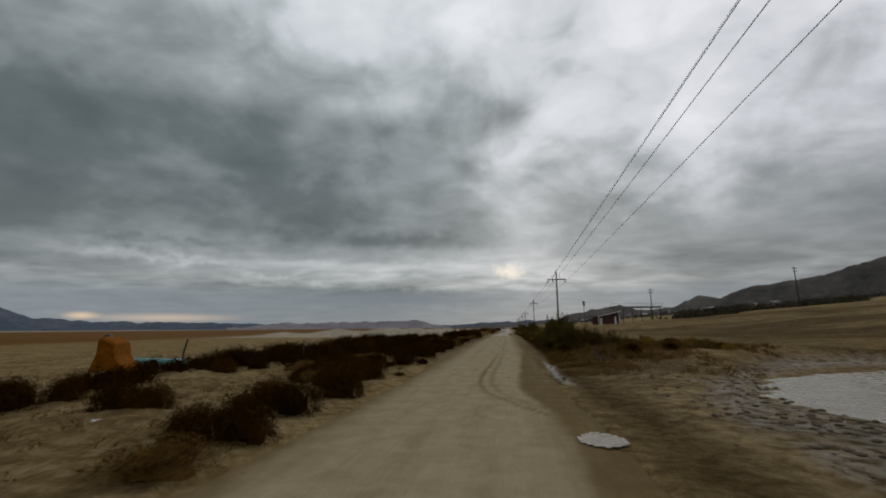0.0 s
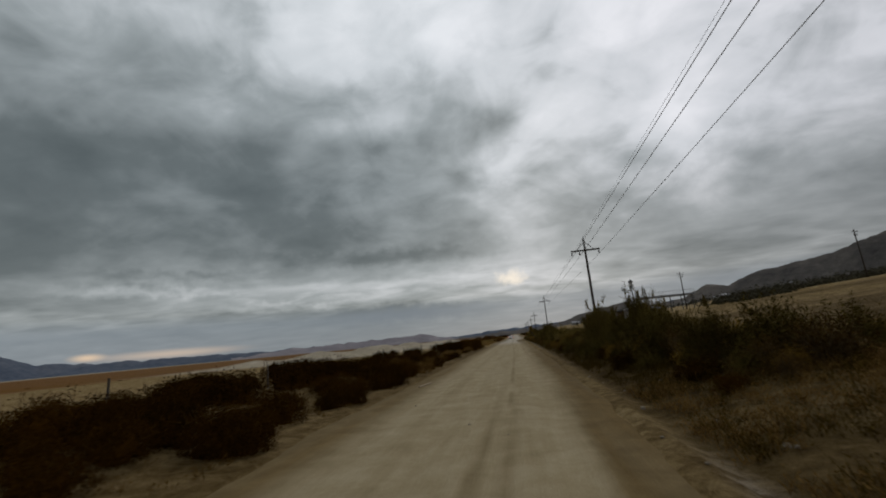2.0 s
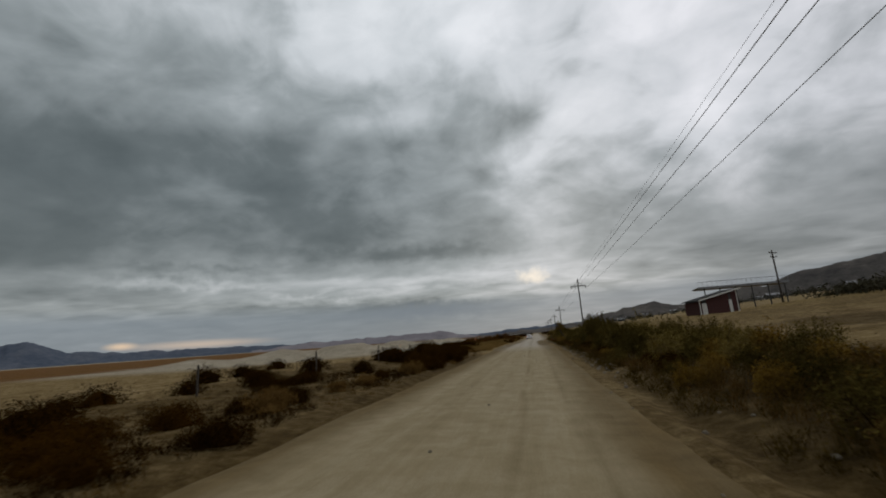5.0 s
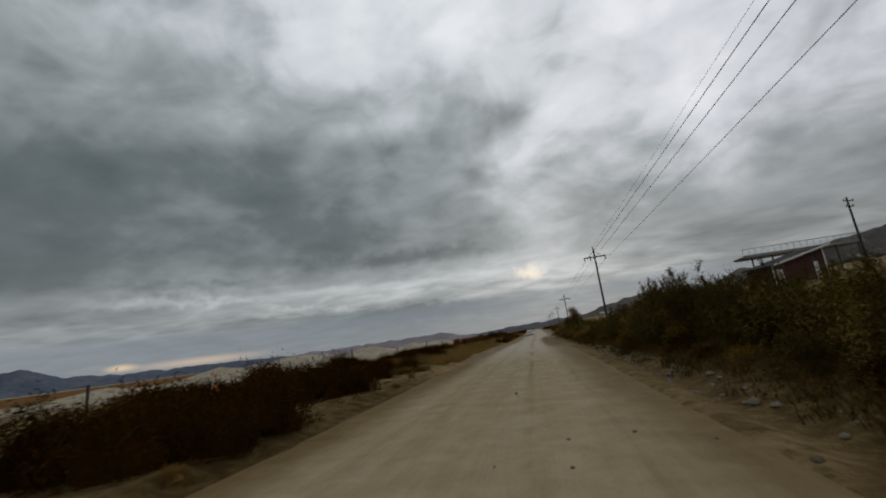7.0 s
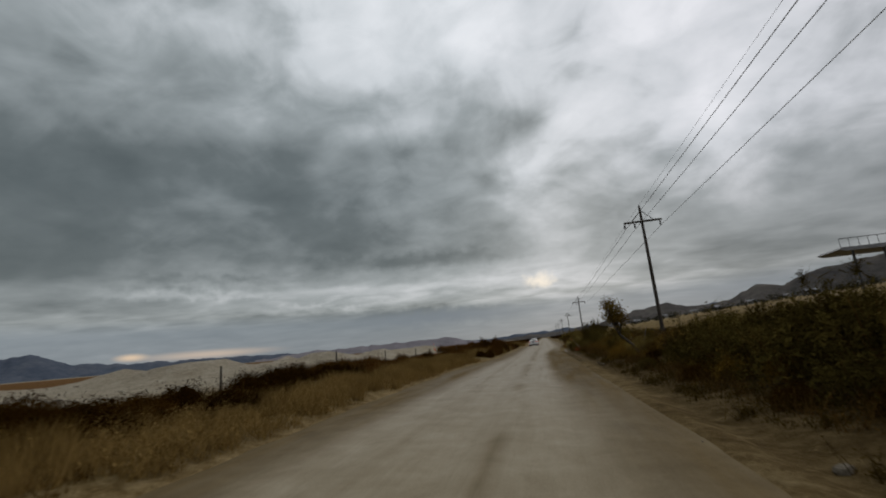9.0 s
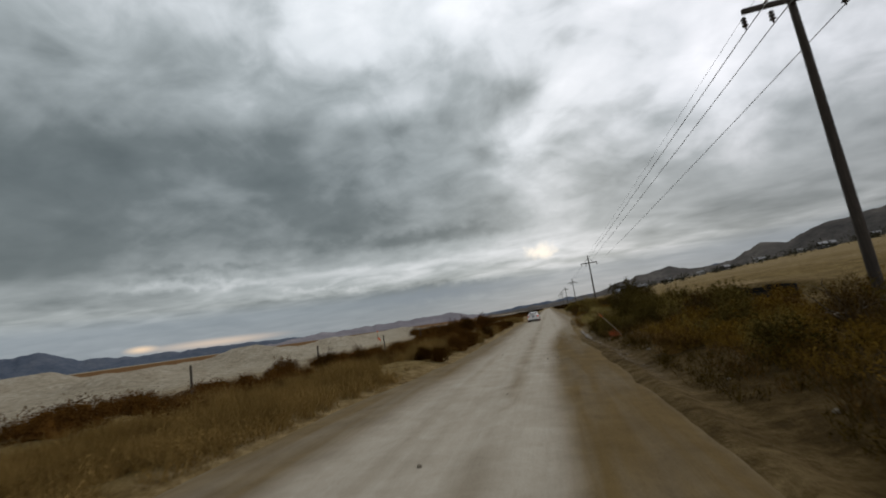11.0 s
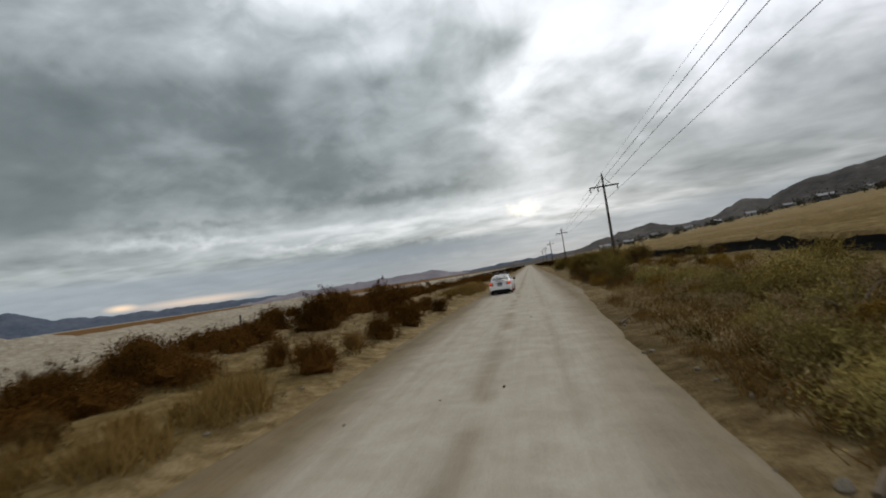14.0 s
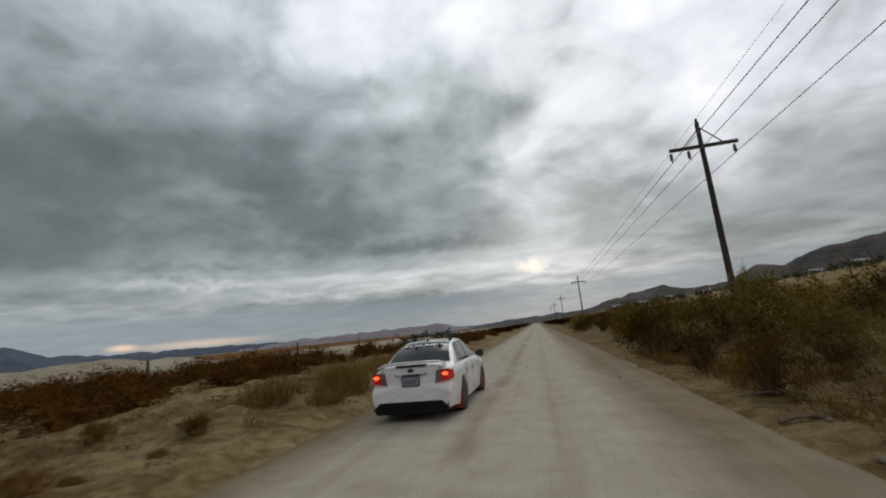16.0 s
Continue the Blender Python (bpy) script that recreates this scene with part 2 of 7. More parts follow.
def ground_build(n, bsdf):
    p = world_at(n)
    zone = n.add("ShaderNodeVertexColor")
    zone.layer_name = "zone"
    zs = n.add("ShaderNodeSeparateColor")
    n.put(zs.inputs[0], zone.outputs[0])
    f1 = n.noise(p, 0.35, 5, 0.6, 0.5)
    f2 = n.noise(p, 2.6, 6, 0.62, 0.4)
    f3 = n.noise(p, 22.0, 4, 0.6)
    f = n.math("ADD", n.math("MULTIPLY", f1, 0.3), n.math("ADD", n.math("MULTIPLY", f2, 0.5), n.math("MULTIPLY", f3, 0.2)))
    sand = n.ramp(f, [(0.34, (0.06, 0.037, 0.0125)), (0.47, (0.174, 0.117, 0.048)), (0.6, (0.315, 0.231, 0.116))])
    mud = n.ramp(f, [(0.35, (0.024, 0.014, 0.004)), (0.5, (0.06, 0.038, 0.0125)), (0.66, (0.135, 0.09, 0.037))])
    straw = n.ramp(f, [(0.35, (0.07, 0.046, 0.013)), (0.5, (0.15, 0.102, 0.036)), (0.65, (0.27, 0.195, 0.085))])
    rust = n.ramp(f, [(0.35, (0.085, 0.038, 0.008)), (0.65, (0.17, 0.08, 0.02))])
    ps = n.add("ShaderNodeSeparateXYZ")
    n.put(ps.inputs[0], p)
    chalk = n.math("MULTIPLY", n.math("MULTIPLY_ADD", ps.outputs[0], -0.12, -1.65, clamp=True), n.math("MULTIPLY_ADD", ps.outputs[1], 0.06, -6.6, clamp=True))
    chalk = n.math("MAXIMUM", chalk, n.math("MULTIPLY", n.math("MULTIPLY_ADD", ps.outputs[1], 0.08, -11.4, clamp=True), 0.06))
    pale = n.ramp(f, [(0.32, (0.17, 0.134, 0.088)), (0.48, (0.31, 0.262, 0.19)), (0.62, (0.44, 0.39, 0.305))])
    sand = n.mix(chalk, sand, pale)
    c = n.mix(zs.outputs[0], sand, mud)
    c = n.mix(zs.outputs[1], c, straw)
    c = n.mix(zs.outputs[2], c, rust)
    n.put(bsdf.inputs["Base Color"], c)
    wet = n.math("MULTIPLY", zone.outputs["Alpha"], n.ramp(f2, [(0.38, (0.0,)), (0.52, (1.0,))]))
    n.put(bsdf.inputs["Roughness"], n.math("MULTIPLY_ADD", wet, -0.74, 0.95))
    n.put(bsdf.inputs["Specular IOR Level"], n.math("MULTIPLY_ADD", wet, 0.55, 0.03))
    f4 = n.noise(p, 70.0, 3, 0.6)
    f5 = n.noise(p, 7.0, 6, 0.65, 0.3)
    bump(n, bsdf, n.math("ADD", n.math("ADD", f2, n.math("MULTIPLY", f5, 0.6)), n.math("ADD", n.math("MULTIPLY", f3, 0.3), n.math("MULTIPLY", f4, 0.08))), 0.9, 0.16)


def road_build(n, bsdf):
    p = world_at(n)
    s = n.add("ShaderNodeSeparateXYZ")
    n.put(s.inputs[0], p)
    along = n.mapping(p, scale=(1.0, 0.09, 1.0))
    lanes = n.noise(along, 1.5, 5, 0.55, 0.2)
    lanes2 = n.noise(along, 7.0, 4, 0.6, 0.1)
    spots = n.noise(p, 1.4, 6, 0.62, 0.4)
    grit = n.noise(p, 30.0, 3, 0.6)
    f = n.math("ADD", n.math("ADD", n.math("MULTIPLY", lanes, 0.36), n.math("MULTIPLY", lanes2, 0.10)), n.math("ADD", n.math("MULTIPLY", spots, 0.36), n.math("MULTIPLY", grit, 0.18)))
    dust = n.ramp(f, [(0.3, (0.184, 0.138, 0.074)), (0.47, (0.267, 0.212, 0.124)), (0.64, (0.368, 0.306, 0.2))])
    damp = n.ramp(f, [(0.34, (0.064, 0.041, 0.0145)), (0.62, (0.156, 0.105, 0.043))])
    edge = n.add("ShaderNodeVertexColor")
    edge.layer_name = "zone"
    es = n.add("ShaderNodeSeparateColor")
    n.put(es.inputs[0], edge.outputs[0])
    k = n.math("ADD", es.outputs[0], n.math("MULTIPLY_ADD", lanes, 1.0, -0.5), clamp=True)
    grey = n.ramp(f, [(0.3, (0.245, 0.208, 0.158)), (0.48, (0.36, 0.315, 0.25)), (0.68, (0.48, 0.433, 0.362))])
    n.put(bsdf.inputs["Base Color"], n.mix(k, n.mix(es.outputs[1], dust, grey), damp))
    bsdf.inputs["Roughness"].default_value = 0.95
    bsdf.inputs["Specular IOR Level"].default_value = 0.05
    bump(n, bsdf, n.math("ADD", n.math("MULTIPLY_ADD", spots, 0.25, lanes2), n.math("MULTIPLY", grit, 0.35)), 0.45, 0.05)


def leafy(name, a, b, rough=0.85):
    def build(n, bsdf):
        r = n.add("ShaderNodeObjectInfo").outputs["Random"]
        island = n.add("ShaderNodeNewGeometry").outputs["Random Per Island"]
        f = n.math("ADD", n.math("MULTIPLY", r, 0.55), n.math("MULTIPLY", island, 0.45))
        n.put(bsdf.inputs["Base Color"], n.ramp(f, [(0.1, a), (0.9, b)]))
        bsdf.inputs["Roughness"].default_value = rough
        bsdf.inputs["Specular IOR Level"].default_value = 0.0
    return material(name, build)


def wood_build(n, bsdf):
    p = where(n)
    g = n.noise(n.mapping(p, scale=(14, 14, 0.7)), 2.0, 6, 0.65, 0.3)
    k = n.noise(p, 1.3, 3, 0.5)
    f = n.math("ADD", n.math("MULTIPLY", g, 0.7), n.math("MULTIPLY", k, 0.3))
    n.put(bsdf.inputs["Base Color"], n.ramp(f, [(0.3, (0.018, 0.013, 0.010)), (0.55, (0.052, 0.040, 0.030)), (0.75, (0.12, 0.098, 0.078))]))
    bsdf.inputs["Roughness"].default_value = 0.9
    bump(n, bsdf, g, 0.6, 0.01)


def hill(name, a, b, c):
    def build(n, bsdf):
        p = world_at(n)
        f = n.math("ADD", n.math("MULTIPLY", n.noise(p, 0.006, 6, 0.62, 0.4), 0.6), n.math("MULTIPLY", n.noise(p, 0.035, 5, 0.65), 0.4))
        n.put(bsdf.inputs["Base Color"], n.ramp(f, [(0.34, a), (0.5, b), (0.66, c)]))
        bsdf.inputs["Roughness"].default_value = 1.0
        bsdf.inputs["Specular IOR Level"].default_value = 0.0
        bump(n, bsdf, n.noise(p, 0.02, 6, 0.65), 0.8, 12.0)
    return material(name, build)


def glow(name, colour, power, base):
    def build(n, bsdf):
        bsdf.inputs["Base Color"].default_value = (*base, 1)
        bsdf.inputs["Roughness"].default_value = 0.2
        bsdf.inputs["Emission Color"].default_value = (*colour, 1)
        bsdf.inputs["Emission Strength"].default_value = power
    return material(name, build)


def paint_build(n, bsdf):
    p = where(n)
    s = n.add("ShaderNodeSeparateXYZ")
    n.put(s.inputs[0], p)
    dirt = n.noise(n.mapping(p, scale=(3, 3, 6)), 2.0, 6, 0.65, 0.3)
    splash = n.math("MULTIPLY", n.math("SUBTRACT", dirt, 0.42, clamp=True), 1.6, clamp=True)
    n.put(bsdf.inputs["Base Color"], n.mix(splash, (0.70, 0.695, 0.68), (0.46, 0.42, 0.36)))
    n.put(bsdf.inputs["Roughness"], n.math("MULTIPLY_ADD", splash, 0.4, 0.28))
    bsdf.inputs["Coat Weight"].default_value = 0.5
    bsdf.inputs["Coat Roughness"].default_value = 0.12


def water_build(n, bsdf):
    p = world_at(n)
    n.put(bsdf.inputs["Base Color"], n.ramp(n.noise(p, 0.8, 4, 0.5), [(0.3, (0.2, 0.165, 0.12)), (0.7, (0.3, 0.255, 0.2))]))
    n.put(bsdf.inputs["Roughness"], n.ramp(n.noise(p, 2.2, 4, 0.6), [(0.4, (0.1,)), (0.62, (0.5,))]))
    bsdf.inputs["IOR"].default_value = 1.33
    bump(n, bsdf, n.noise(p, 5.0, 3, 0.5), 0.08, 0.02)


def boards_build(a, b):
    def build(n, bsdf):
        p = where(n)
        g = n.noise(n.mapping(p, scale=(9, 9, 0.8)), 2.0, 5, 0.6)
        n.put(bsdf.inputs["Base Color"], n.ramp(g, [(0.3, a), (0.7, b)]))
        bsdf.inputs["Roughness"].default_value = 0.85
        bump(n, bsdf, g, 0.4, 0.008)
    return build


M_GROUND = material("sandy_ground", ground_build)
M_ROAD = material("dirt_road", road_build)
M_WOOD = material("weathered_pole_wood", wood_build)
M_WATER = material("muddy_water", water_build)
M_BROWN = leafy("dead_brown_foliage", (0.014, 0.0066, 0.0012), (0.062, 0.027, 0.004))
M_BROWN_TWIG = leafy("brown_twigs", (0.03, 0.016, 0.0035), (0.12, 0.066, 0.016))
M_SAGE = leafy("faded_olive_foliage", (0.085, 0.062, 0.014), (0.27, 0.196, 0.055))
M_DARKGREEN = leafy("dark_olive_foliage", (0.033, 0.0245, 0.005), (0.128, 0.094, 0.024))
M_OCHRE = leafy("ochre_foliage", (0.13, 0.073, 0.01), (0.27, 0.16, 0.03))
M_SAGE_TWIG = leafy("grey_twigs", (0.055, 0.036, 0.016), (0.18, 0.125, 0.066))
M_WEED = leafy("olive_weeds", (0.04, 0.025, 0.004), (0.17, 0.105, 0.02))
M_GRASS = leafy("dry_grass", (0.12, 0.072, 0.018), (0.33, 0.215, 0.075))
M_PALESAGE = leafy("pale_sage_foliage", (0.15, 0.118, 0.036), (0.42, 0.33, 0.115))
M_GREYSTALK = leafy("grey_straw_stalks", (0.16, 0.113, 0.052), (0.45, 0.328, 0.17))
M_RUSTWEED = leafy("rusty_weeds", (0.14, 0.085, 0.026), (0.36, 0.22, 0.08))
M_SILT = plain("wet_pale_silt", (0.085, 0.066, 0.042), (0.165, 0.132, 0.09), 0.65, scale=3.0, bumpy=0.5, spec=0.14)
M_DARKROOF = plain("dark_roofing_felt", (0.03, 0.03, 0.031), (0.06, 0.058, 0.055), 0.95, scale=2.0, spec=0.03)
M_FABRIC = plain("black_woven_fabric", (0.006, 0.006, 0.007), (0.018, 0.017, 0.016), 0.9, scale=6.0, bumpy=0.3, spec=0.1)
M_REDBROWN = leafy("reddish_dead_foliage", (0.03, 0.0145, 0.003), (0.125, 0.058, 0.014))
M_TAN = leafy("tan_dead_leaves", (0.07, 0.037, 0.009), (0.21, 0.122, 0.038))
M_ROCK = plain("pale_stone", (0.11, 0.088, 0.06), (0.3, 0.258, 0.2), 0.95, scale=3.0, bumpy=0.5, spec=0.04)
M_CLOD = plain("dark_mud_clod", (0.05, 0.036, 0.024), (0.14, 0.105, 0.07), 0.9, scale=4.0, bumpy=0.6, spec=0.2)
M_STEEL = plain("dark_steel", (0.03, 0.03, 0.032), (0.07, 0.07, 0.07), 0.55, 0.6)
M_WIRE = plain("bare_cable", (0.16, 0.16, 0.16), (0.22, 0.22, 0.22), 0.6, 0.3)
M_CERAMIC = plain("brown_ceramic", (0.03, 0.024, 0.022), (0.07, 0.05, 0.045), 0.3)
M_PAINT = material("white_car_paint", paint_build)
M_GLASS = plain("tinted_glass", (0.012, 0.015, 0.017), (0.02, 0.024, 0.026), 0.12, scale=2.0, spec=0.6)
M_BLACK = plain("black_plastic", (0.012, 0.012, 0.012), (0.03, 0.028, 0.026), 0.65)
M_RUBBER = plain("dusty_rubber", (0.02, 0.018, 0.016), (0.06, 0.05, 0.042), 0.9)
M_RIM = plain("dark_alloy", (0.06, 0.06, 0.06), (0.12, 0.11, 0.1), 0.4, 0.8)
M_CHROME = plain("chrome_trim", (0.6, 0.6, 0.6), (0.75, 0.75, 0.75), 0.25, 0.9)
M_REDFLAP = plain("red_flap", (0.13, 0.012, 0.009), (0.26, 0.03, 0.02), 0.6)
M_LAMP_RED = glow("lit_tail_lamp", (1.0, 0.02, 0.01), 0.13, (0.12, 0.004, 0.004))
M_LAMP_HOT = glow("brake_bulb", (1.0, 0.12, 0.03), 1.3, (0.6, 0.1, 0.02))
M_LENS = plain("clear_lens", (0.35, 0.33, 0.32), (0.5, 0.48, 0.46), 0.15)
M_SMOKED = plain("smoked_lens", (0.1, 0.095, 0.09), (0.2, 0.19, 0.18), 0.2)
# blacker than M_BLACK: the shade low on the car is put into the colour
M_UNDER = plain("shaded_black_plastic", (0.004, 0.004, 0.004), (0.01, 0.01, 0.009), 0.85, spec=0.2)
M_PLATE = plain("plate_white", (0.5, 0.52, 0.54), (0.66, 0.68, 0.7), 0.5)
M_PLATEFACE = plain("dirty_plate", (0.16, 0.17, 0.18), (0.28, 0.29, 0.31), 0.6)
M_BARS = plain("plate_bars", (0.03, 0.04, 0.08), (0.06, 0.07, 0.12), 0.5)
M_REDWOOD = material("red_boards", boards_build((0.035, 0.011, 0.01), (0.085, 0.024, 0.019)))
M_TRIM = material("white_boards", boards_build((0.5, 0.48, 0.44), (0.75, 0.73, 0.68)))
M_ROOF = plain("grey_roofing", (0.16, 0.16, 0.165), (0.3, 0.3, 0.31), 0.7, 0.2, scale=2.0)
M_ORANGE = plain("rusty_orange_steel", (0.1, 0.033, 0.002), (0.23, 0.08, 0.005), 0.85, scale=3.0, spec=0.06)
M_TEAL = plain("teal_pipe", (0.09, 0.3, 0.29), (0.16, 0.42, 0.4), 0.45, scale=3.0)
M_PALETEAL = plain("faded_teal_pipe", (0.2, 0.36, 0.35), (0.3, 0.47, 0.46), 0.6, scale=3.0)
M_FLAG = plain("orange_flagging", (0.75, 0.1, 0.02), (0.95, 0.2, 0.05), 0.5)
M_NET = plain("torn_orange_netting", (0.28, 0.035, 0.006), (0.6, 0.1, 0.02), 0.7, scale=12.0)
M_STAKE = plain("pale_lath", (0.4, 0.31, 0.2), (0.55, 0.45, 0.31), 0.8)
M_DARKWALL = plain("dark_siding", (0.03, 0.03, 0.032), (0.07, 0.065, 0.06), 0.8, scale=2.0)
M_PALEWALL = plain("pale_siding", (0.2, 0.19, 0.175), (0.33, 0.315, 0.29), 0.8, scale=2.0)
# distance haze is mixed into the base tones of all three ranges
M_HILL_FAR = hill("hazy_blue_far_hills", (0.06, 0.075, 0.105), (0.09, 0.105, 0.135), (0.125, 0.135, 0.16))
M_HILL_PINK = hill("hazy_pinkish_hills", (0.165, 0.15, 0.165), (0.215, 0.197, 0.212), (0.285, 0.258, 0.265))
M_HILL_NEAR = hill("dark_scrub_hills", (0.06, 0.056, 0.055), (0.104, 0.094, 0.086), (0.18, 0.16, 0.14))
M_FARTREE = leafy("far_tree_leaves", (0.03, 0.03, 0.02), (0.08, 0.07, 0.045))


# ---- building helpers ----
class Shape:
    """Gathers corners and faces of one mesh."""

    def __init__(self):
        self.v, self.f = [], []

    def poly(self, pts):
        k = len(self.v)
        self.v += [tuple(p) for p in pts]
        self.f.append(tuple(range(k, k + len(pts))))
        return self

    def rings(self, rings, closed=True, caps=True):
        """Skins a row of equal rings of points."""
        k, n = len(self.v), len(rings[0])
        for r in rings:
            self.v += [tuple(p) for p in r]
        last = n if closed else n - 1
        for i in range(len(rings) - 1):
            for j in range(last):
                a, b = k + i * n + j, k + i * n + (j + 1) % n
                self.f.append((a, b, b + n, a + n))
        if caps and closed:
            self.f.append(tuple(range(k + n - 1, k - 1, -1)))
            m = k + (len(rings) - 1) * n
            self.f.append(tuple(range(m, m + n)))
        return self

    def box(self, c, s, m=None, bevel=0.0):
        """A box with chamfered upright edges and rims."""
        b = min(bevel, min(s) * 0.45)
        hx, hy, hz = s[0] / 2, s[1] / 2, s[2] / 2
        if b:
            def ring(x, y, z):
                return [(x - b, -y, z), (x, -y + b, z), (x, y - b, z), (x - b, y, z), (-x + b, y, z), (-x, y - b, z), (-x, -y + b, z), (-x + b, -y, z)]
            rs = [ring(hx - b, hy - b, -hz), ring(hx, hy, -hz + b), ring(hx, hy, hz - b), ring(hx - b, hy - b, hz)]
        else:
            rs = [[(hx, -hy, z), (hx, hy, z), (-hx, hy, z), (-hx, -hy, z)] for z in (-hz, hz)]
        mat = m or Matrix.Identity(4)
        return self.rings([[Vector(c) + mat @ Vector(p) for p in r] for r in rs])

    def tube(self, pts, radii, n=8, caps=True):
        pts = [Vector(p) for p in pts]
        if not hasattr(radii, "__len__"):
            radii = [radii] * len(pts)
        rs, side = [], None
        for i, p in enumerate(pts):
            d = (pts[min(i + 1, len(pts) - 1)] - pts[max(i - 1, 0)]).normalized()
            if side is None:
                side = d.orthogonal().normalized()
            side = (side - d * side.dot(d)).normalized()
            o = d.cross(side)
            rs.append([p + radii[i] * (math.cos(a) * side + math.sin(a) * o) for a in (2 * math.pi * k / n for k in range(n))])
        return self.rings(rs, caps=caps)

    def lathe(self, prof, n=24, m=None):
        """Turns (radius, height) pairs about z."""
        mat = m or Matrix.Identity(4)
        return self.rings([[mat @ Vector((r * math.cos(2 * math.pi * k / n), r * math.sin(2 * math.pi * k / n), z)) for k in range(n)] for r, z in prof])

    def prism(self, pts, d):
        """A flat polygon given thickness along d."""
        d = Vector(d)
        return self.rings([[Vector(p) for p in pts], [Vector(p) + d for p in pts]])

    def mesh(self, name, mat, smooth=False):
        me = bpy.data.meshes.new(name)
        me.from_pydata(self.v, [], self.f)
        me.materials.append(mat)
        if smooth:
            me.polygons.foreach_set("use_smooth", [True] * len(me.polygons))
        me.update()
        return me


def part(name, shape, mat, parent=None, label="", smooth=False, at=None):
    ob = new(name, shape.mesh(name, mat, smooth) if isinstance(shape, Shape) else shape)
    if parent is not None:
        ob.parent = parent
    if at is not None:
        ob.matrix_local = at
    return tagged(ob, label)


def thing(name, label, category, m, group="", kind=""):
    ob = new(name)
    ob.matrix_world = m
    return tagged(ob, label, category, group, kind)


def vnoise(x, y, seed=0):
    """Smooth value noise on arrays, 0 to 1."""
    xi, yi = np.floor(x).astype(np.int64), np.floor(y).astype(np.int64)
    fx, fy = x - xi, y - yi
    fx, fy = fx * fx * (3 - 2 * fx), fy * fy * (3 - 2 * fy)

    def h(a, b):
        n = (a * 374761393 + b * 668265263 + seed * 1274126177) & 0xFFFFFFFF
        n = ((n ^ (n >> 13)) * 1274126177) & 0xFFFFFFFF
        return ((n ^ (n >> 16)) & 0xFFFF) / 65535.0
    return (h(xi, yi) * (1 - fx) + h(xi + 1, yi) * fx) * (1 - fy) + (h(xi, yi + 1) * (1 - fx) + h(xi + 1, yi + 1) * fx) * fy


def fbm(x, y, seed=0, octaves=4):
    t, a, s = 0.0, 0.5, 0.0
    for o in range(octaves):
        t = t + a * vnoise(x * 2 ** o, y * 2 ** o, seed + o)
        s += a
        a *= 0.5
    return t / s


def sstep(a, b, x):
    u = np.clip((x - a) / (b - a), 0, 1)
    return u * u * (3 - 2 * u)


ROAD_L, ROAD_R = -4.5, 2.5


def left_edge(y):
    y = np.asarray(y, float)
    return np.interp(y, [0, 26, 34, 105, 112, 122, 138, 148, 170, 186, 192, 200, 230], [-4.3, -4.45, -5.3, -5.4, -5.6, -6.0, -5.8, -4.7, -4.5, -4.6, -4.3, -4.2, -4.4]) + 0.4 * (fbm(y * 0.09, y * 0 + 3.3, 5, 3) - 0.5) + 0.3 * (fbm(y * 0.7, y * 0 + 5.2, 6, 3) - 0.5)


def right_edge(y):
    y = np.asarray(y, float)
    return np.interp(y, [0, 12, 20, 28, 36, 60, 76, 92, 104, 132, 142, 155, 166, 180, 190, 200], [2.4, 2.2, 1.8, 1.85, 2.15, 2.25, 2.1, 1.95, 2.1, 1.9, 1.7, 1.55, 1.75, 2.4, 3.0, 3.2]) + 0.25 * (fbm(y * 0.11, y * 0 + 9.1, 8, 3) - 0.5) + (0.24 - 0.16 * sstep(58, 70, y) * (1 - sstep(128, 140, y))) * (fbm(y * 0.7, y * 0 + 2.2, 9, 3) - 0.5)


def runnel(y):
    """Where water stands in the gutter at the foot of the bank."""
    return np.maximum(sstep(17, 20, y) * (1 - sstep(25, 29, y)), sstep(150, 155, y) * (1 - sstep(164, 168, y)))


def bush_edge(y):
    """Where the brush begins on the bank."""
    return ROAD_R - 0.3 + 0.5 * sstep(80, 90, y) * (1 - sstep(98, 106, y)) - 0.3 * sstep(118, 128, y) * (1 - sstep(158, 166, y)) + 0.45 * sstep(164, 172, y) + 0.45 * sstep(182, 190, y)


def lot_tracks(x, y):
    """Wheel tracks that swing from the road across the muddy lot."""
    w = 0.5 * (fbm(x * 0.5, y * 0.5, 71) - 0.5)
    k = 0 * x
    for xs, ys, wide in (((1.2, 2.2, 3.2, 5.3, 9, 13), (13.9, 15.2, 15.5, 15.1, 15.6, 17.5), 0.24), ((1.6, 2.6, 3.6, 6.3, 9), (12.1, 12.8, 12.7, 13.1, 13.4), 0.3),
                         ((2.7, 3.5, 4.9, 6.9, 9.5, 14.8), (21.1, 18.5, 18.2, 19.8, 21.5, 26.6), 0.2), ((1.4, 2.4, 4, 7, 12), (10.6, 11.3, 11.5, 11.2, 11.8), 0.3),
                         ((1.6, 3.0, 5.0, 8.0, 12), (16.2, 16.6, 16.7, 17.4, 19.6), 0.18)):
        k = np.maximum(k, np.exp(-((y - np.interp(x, xs, ys) - w) / wide) ** 2) * sstep(xs[0] - 0.4, xs[0] + 0.4, x) * (1 - sstep(xs[-1] - 2, xs[-1] + 1, x)))
    return k


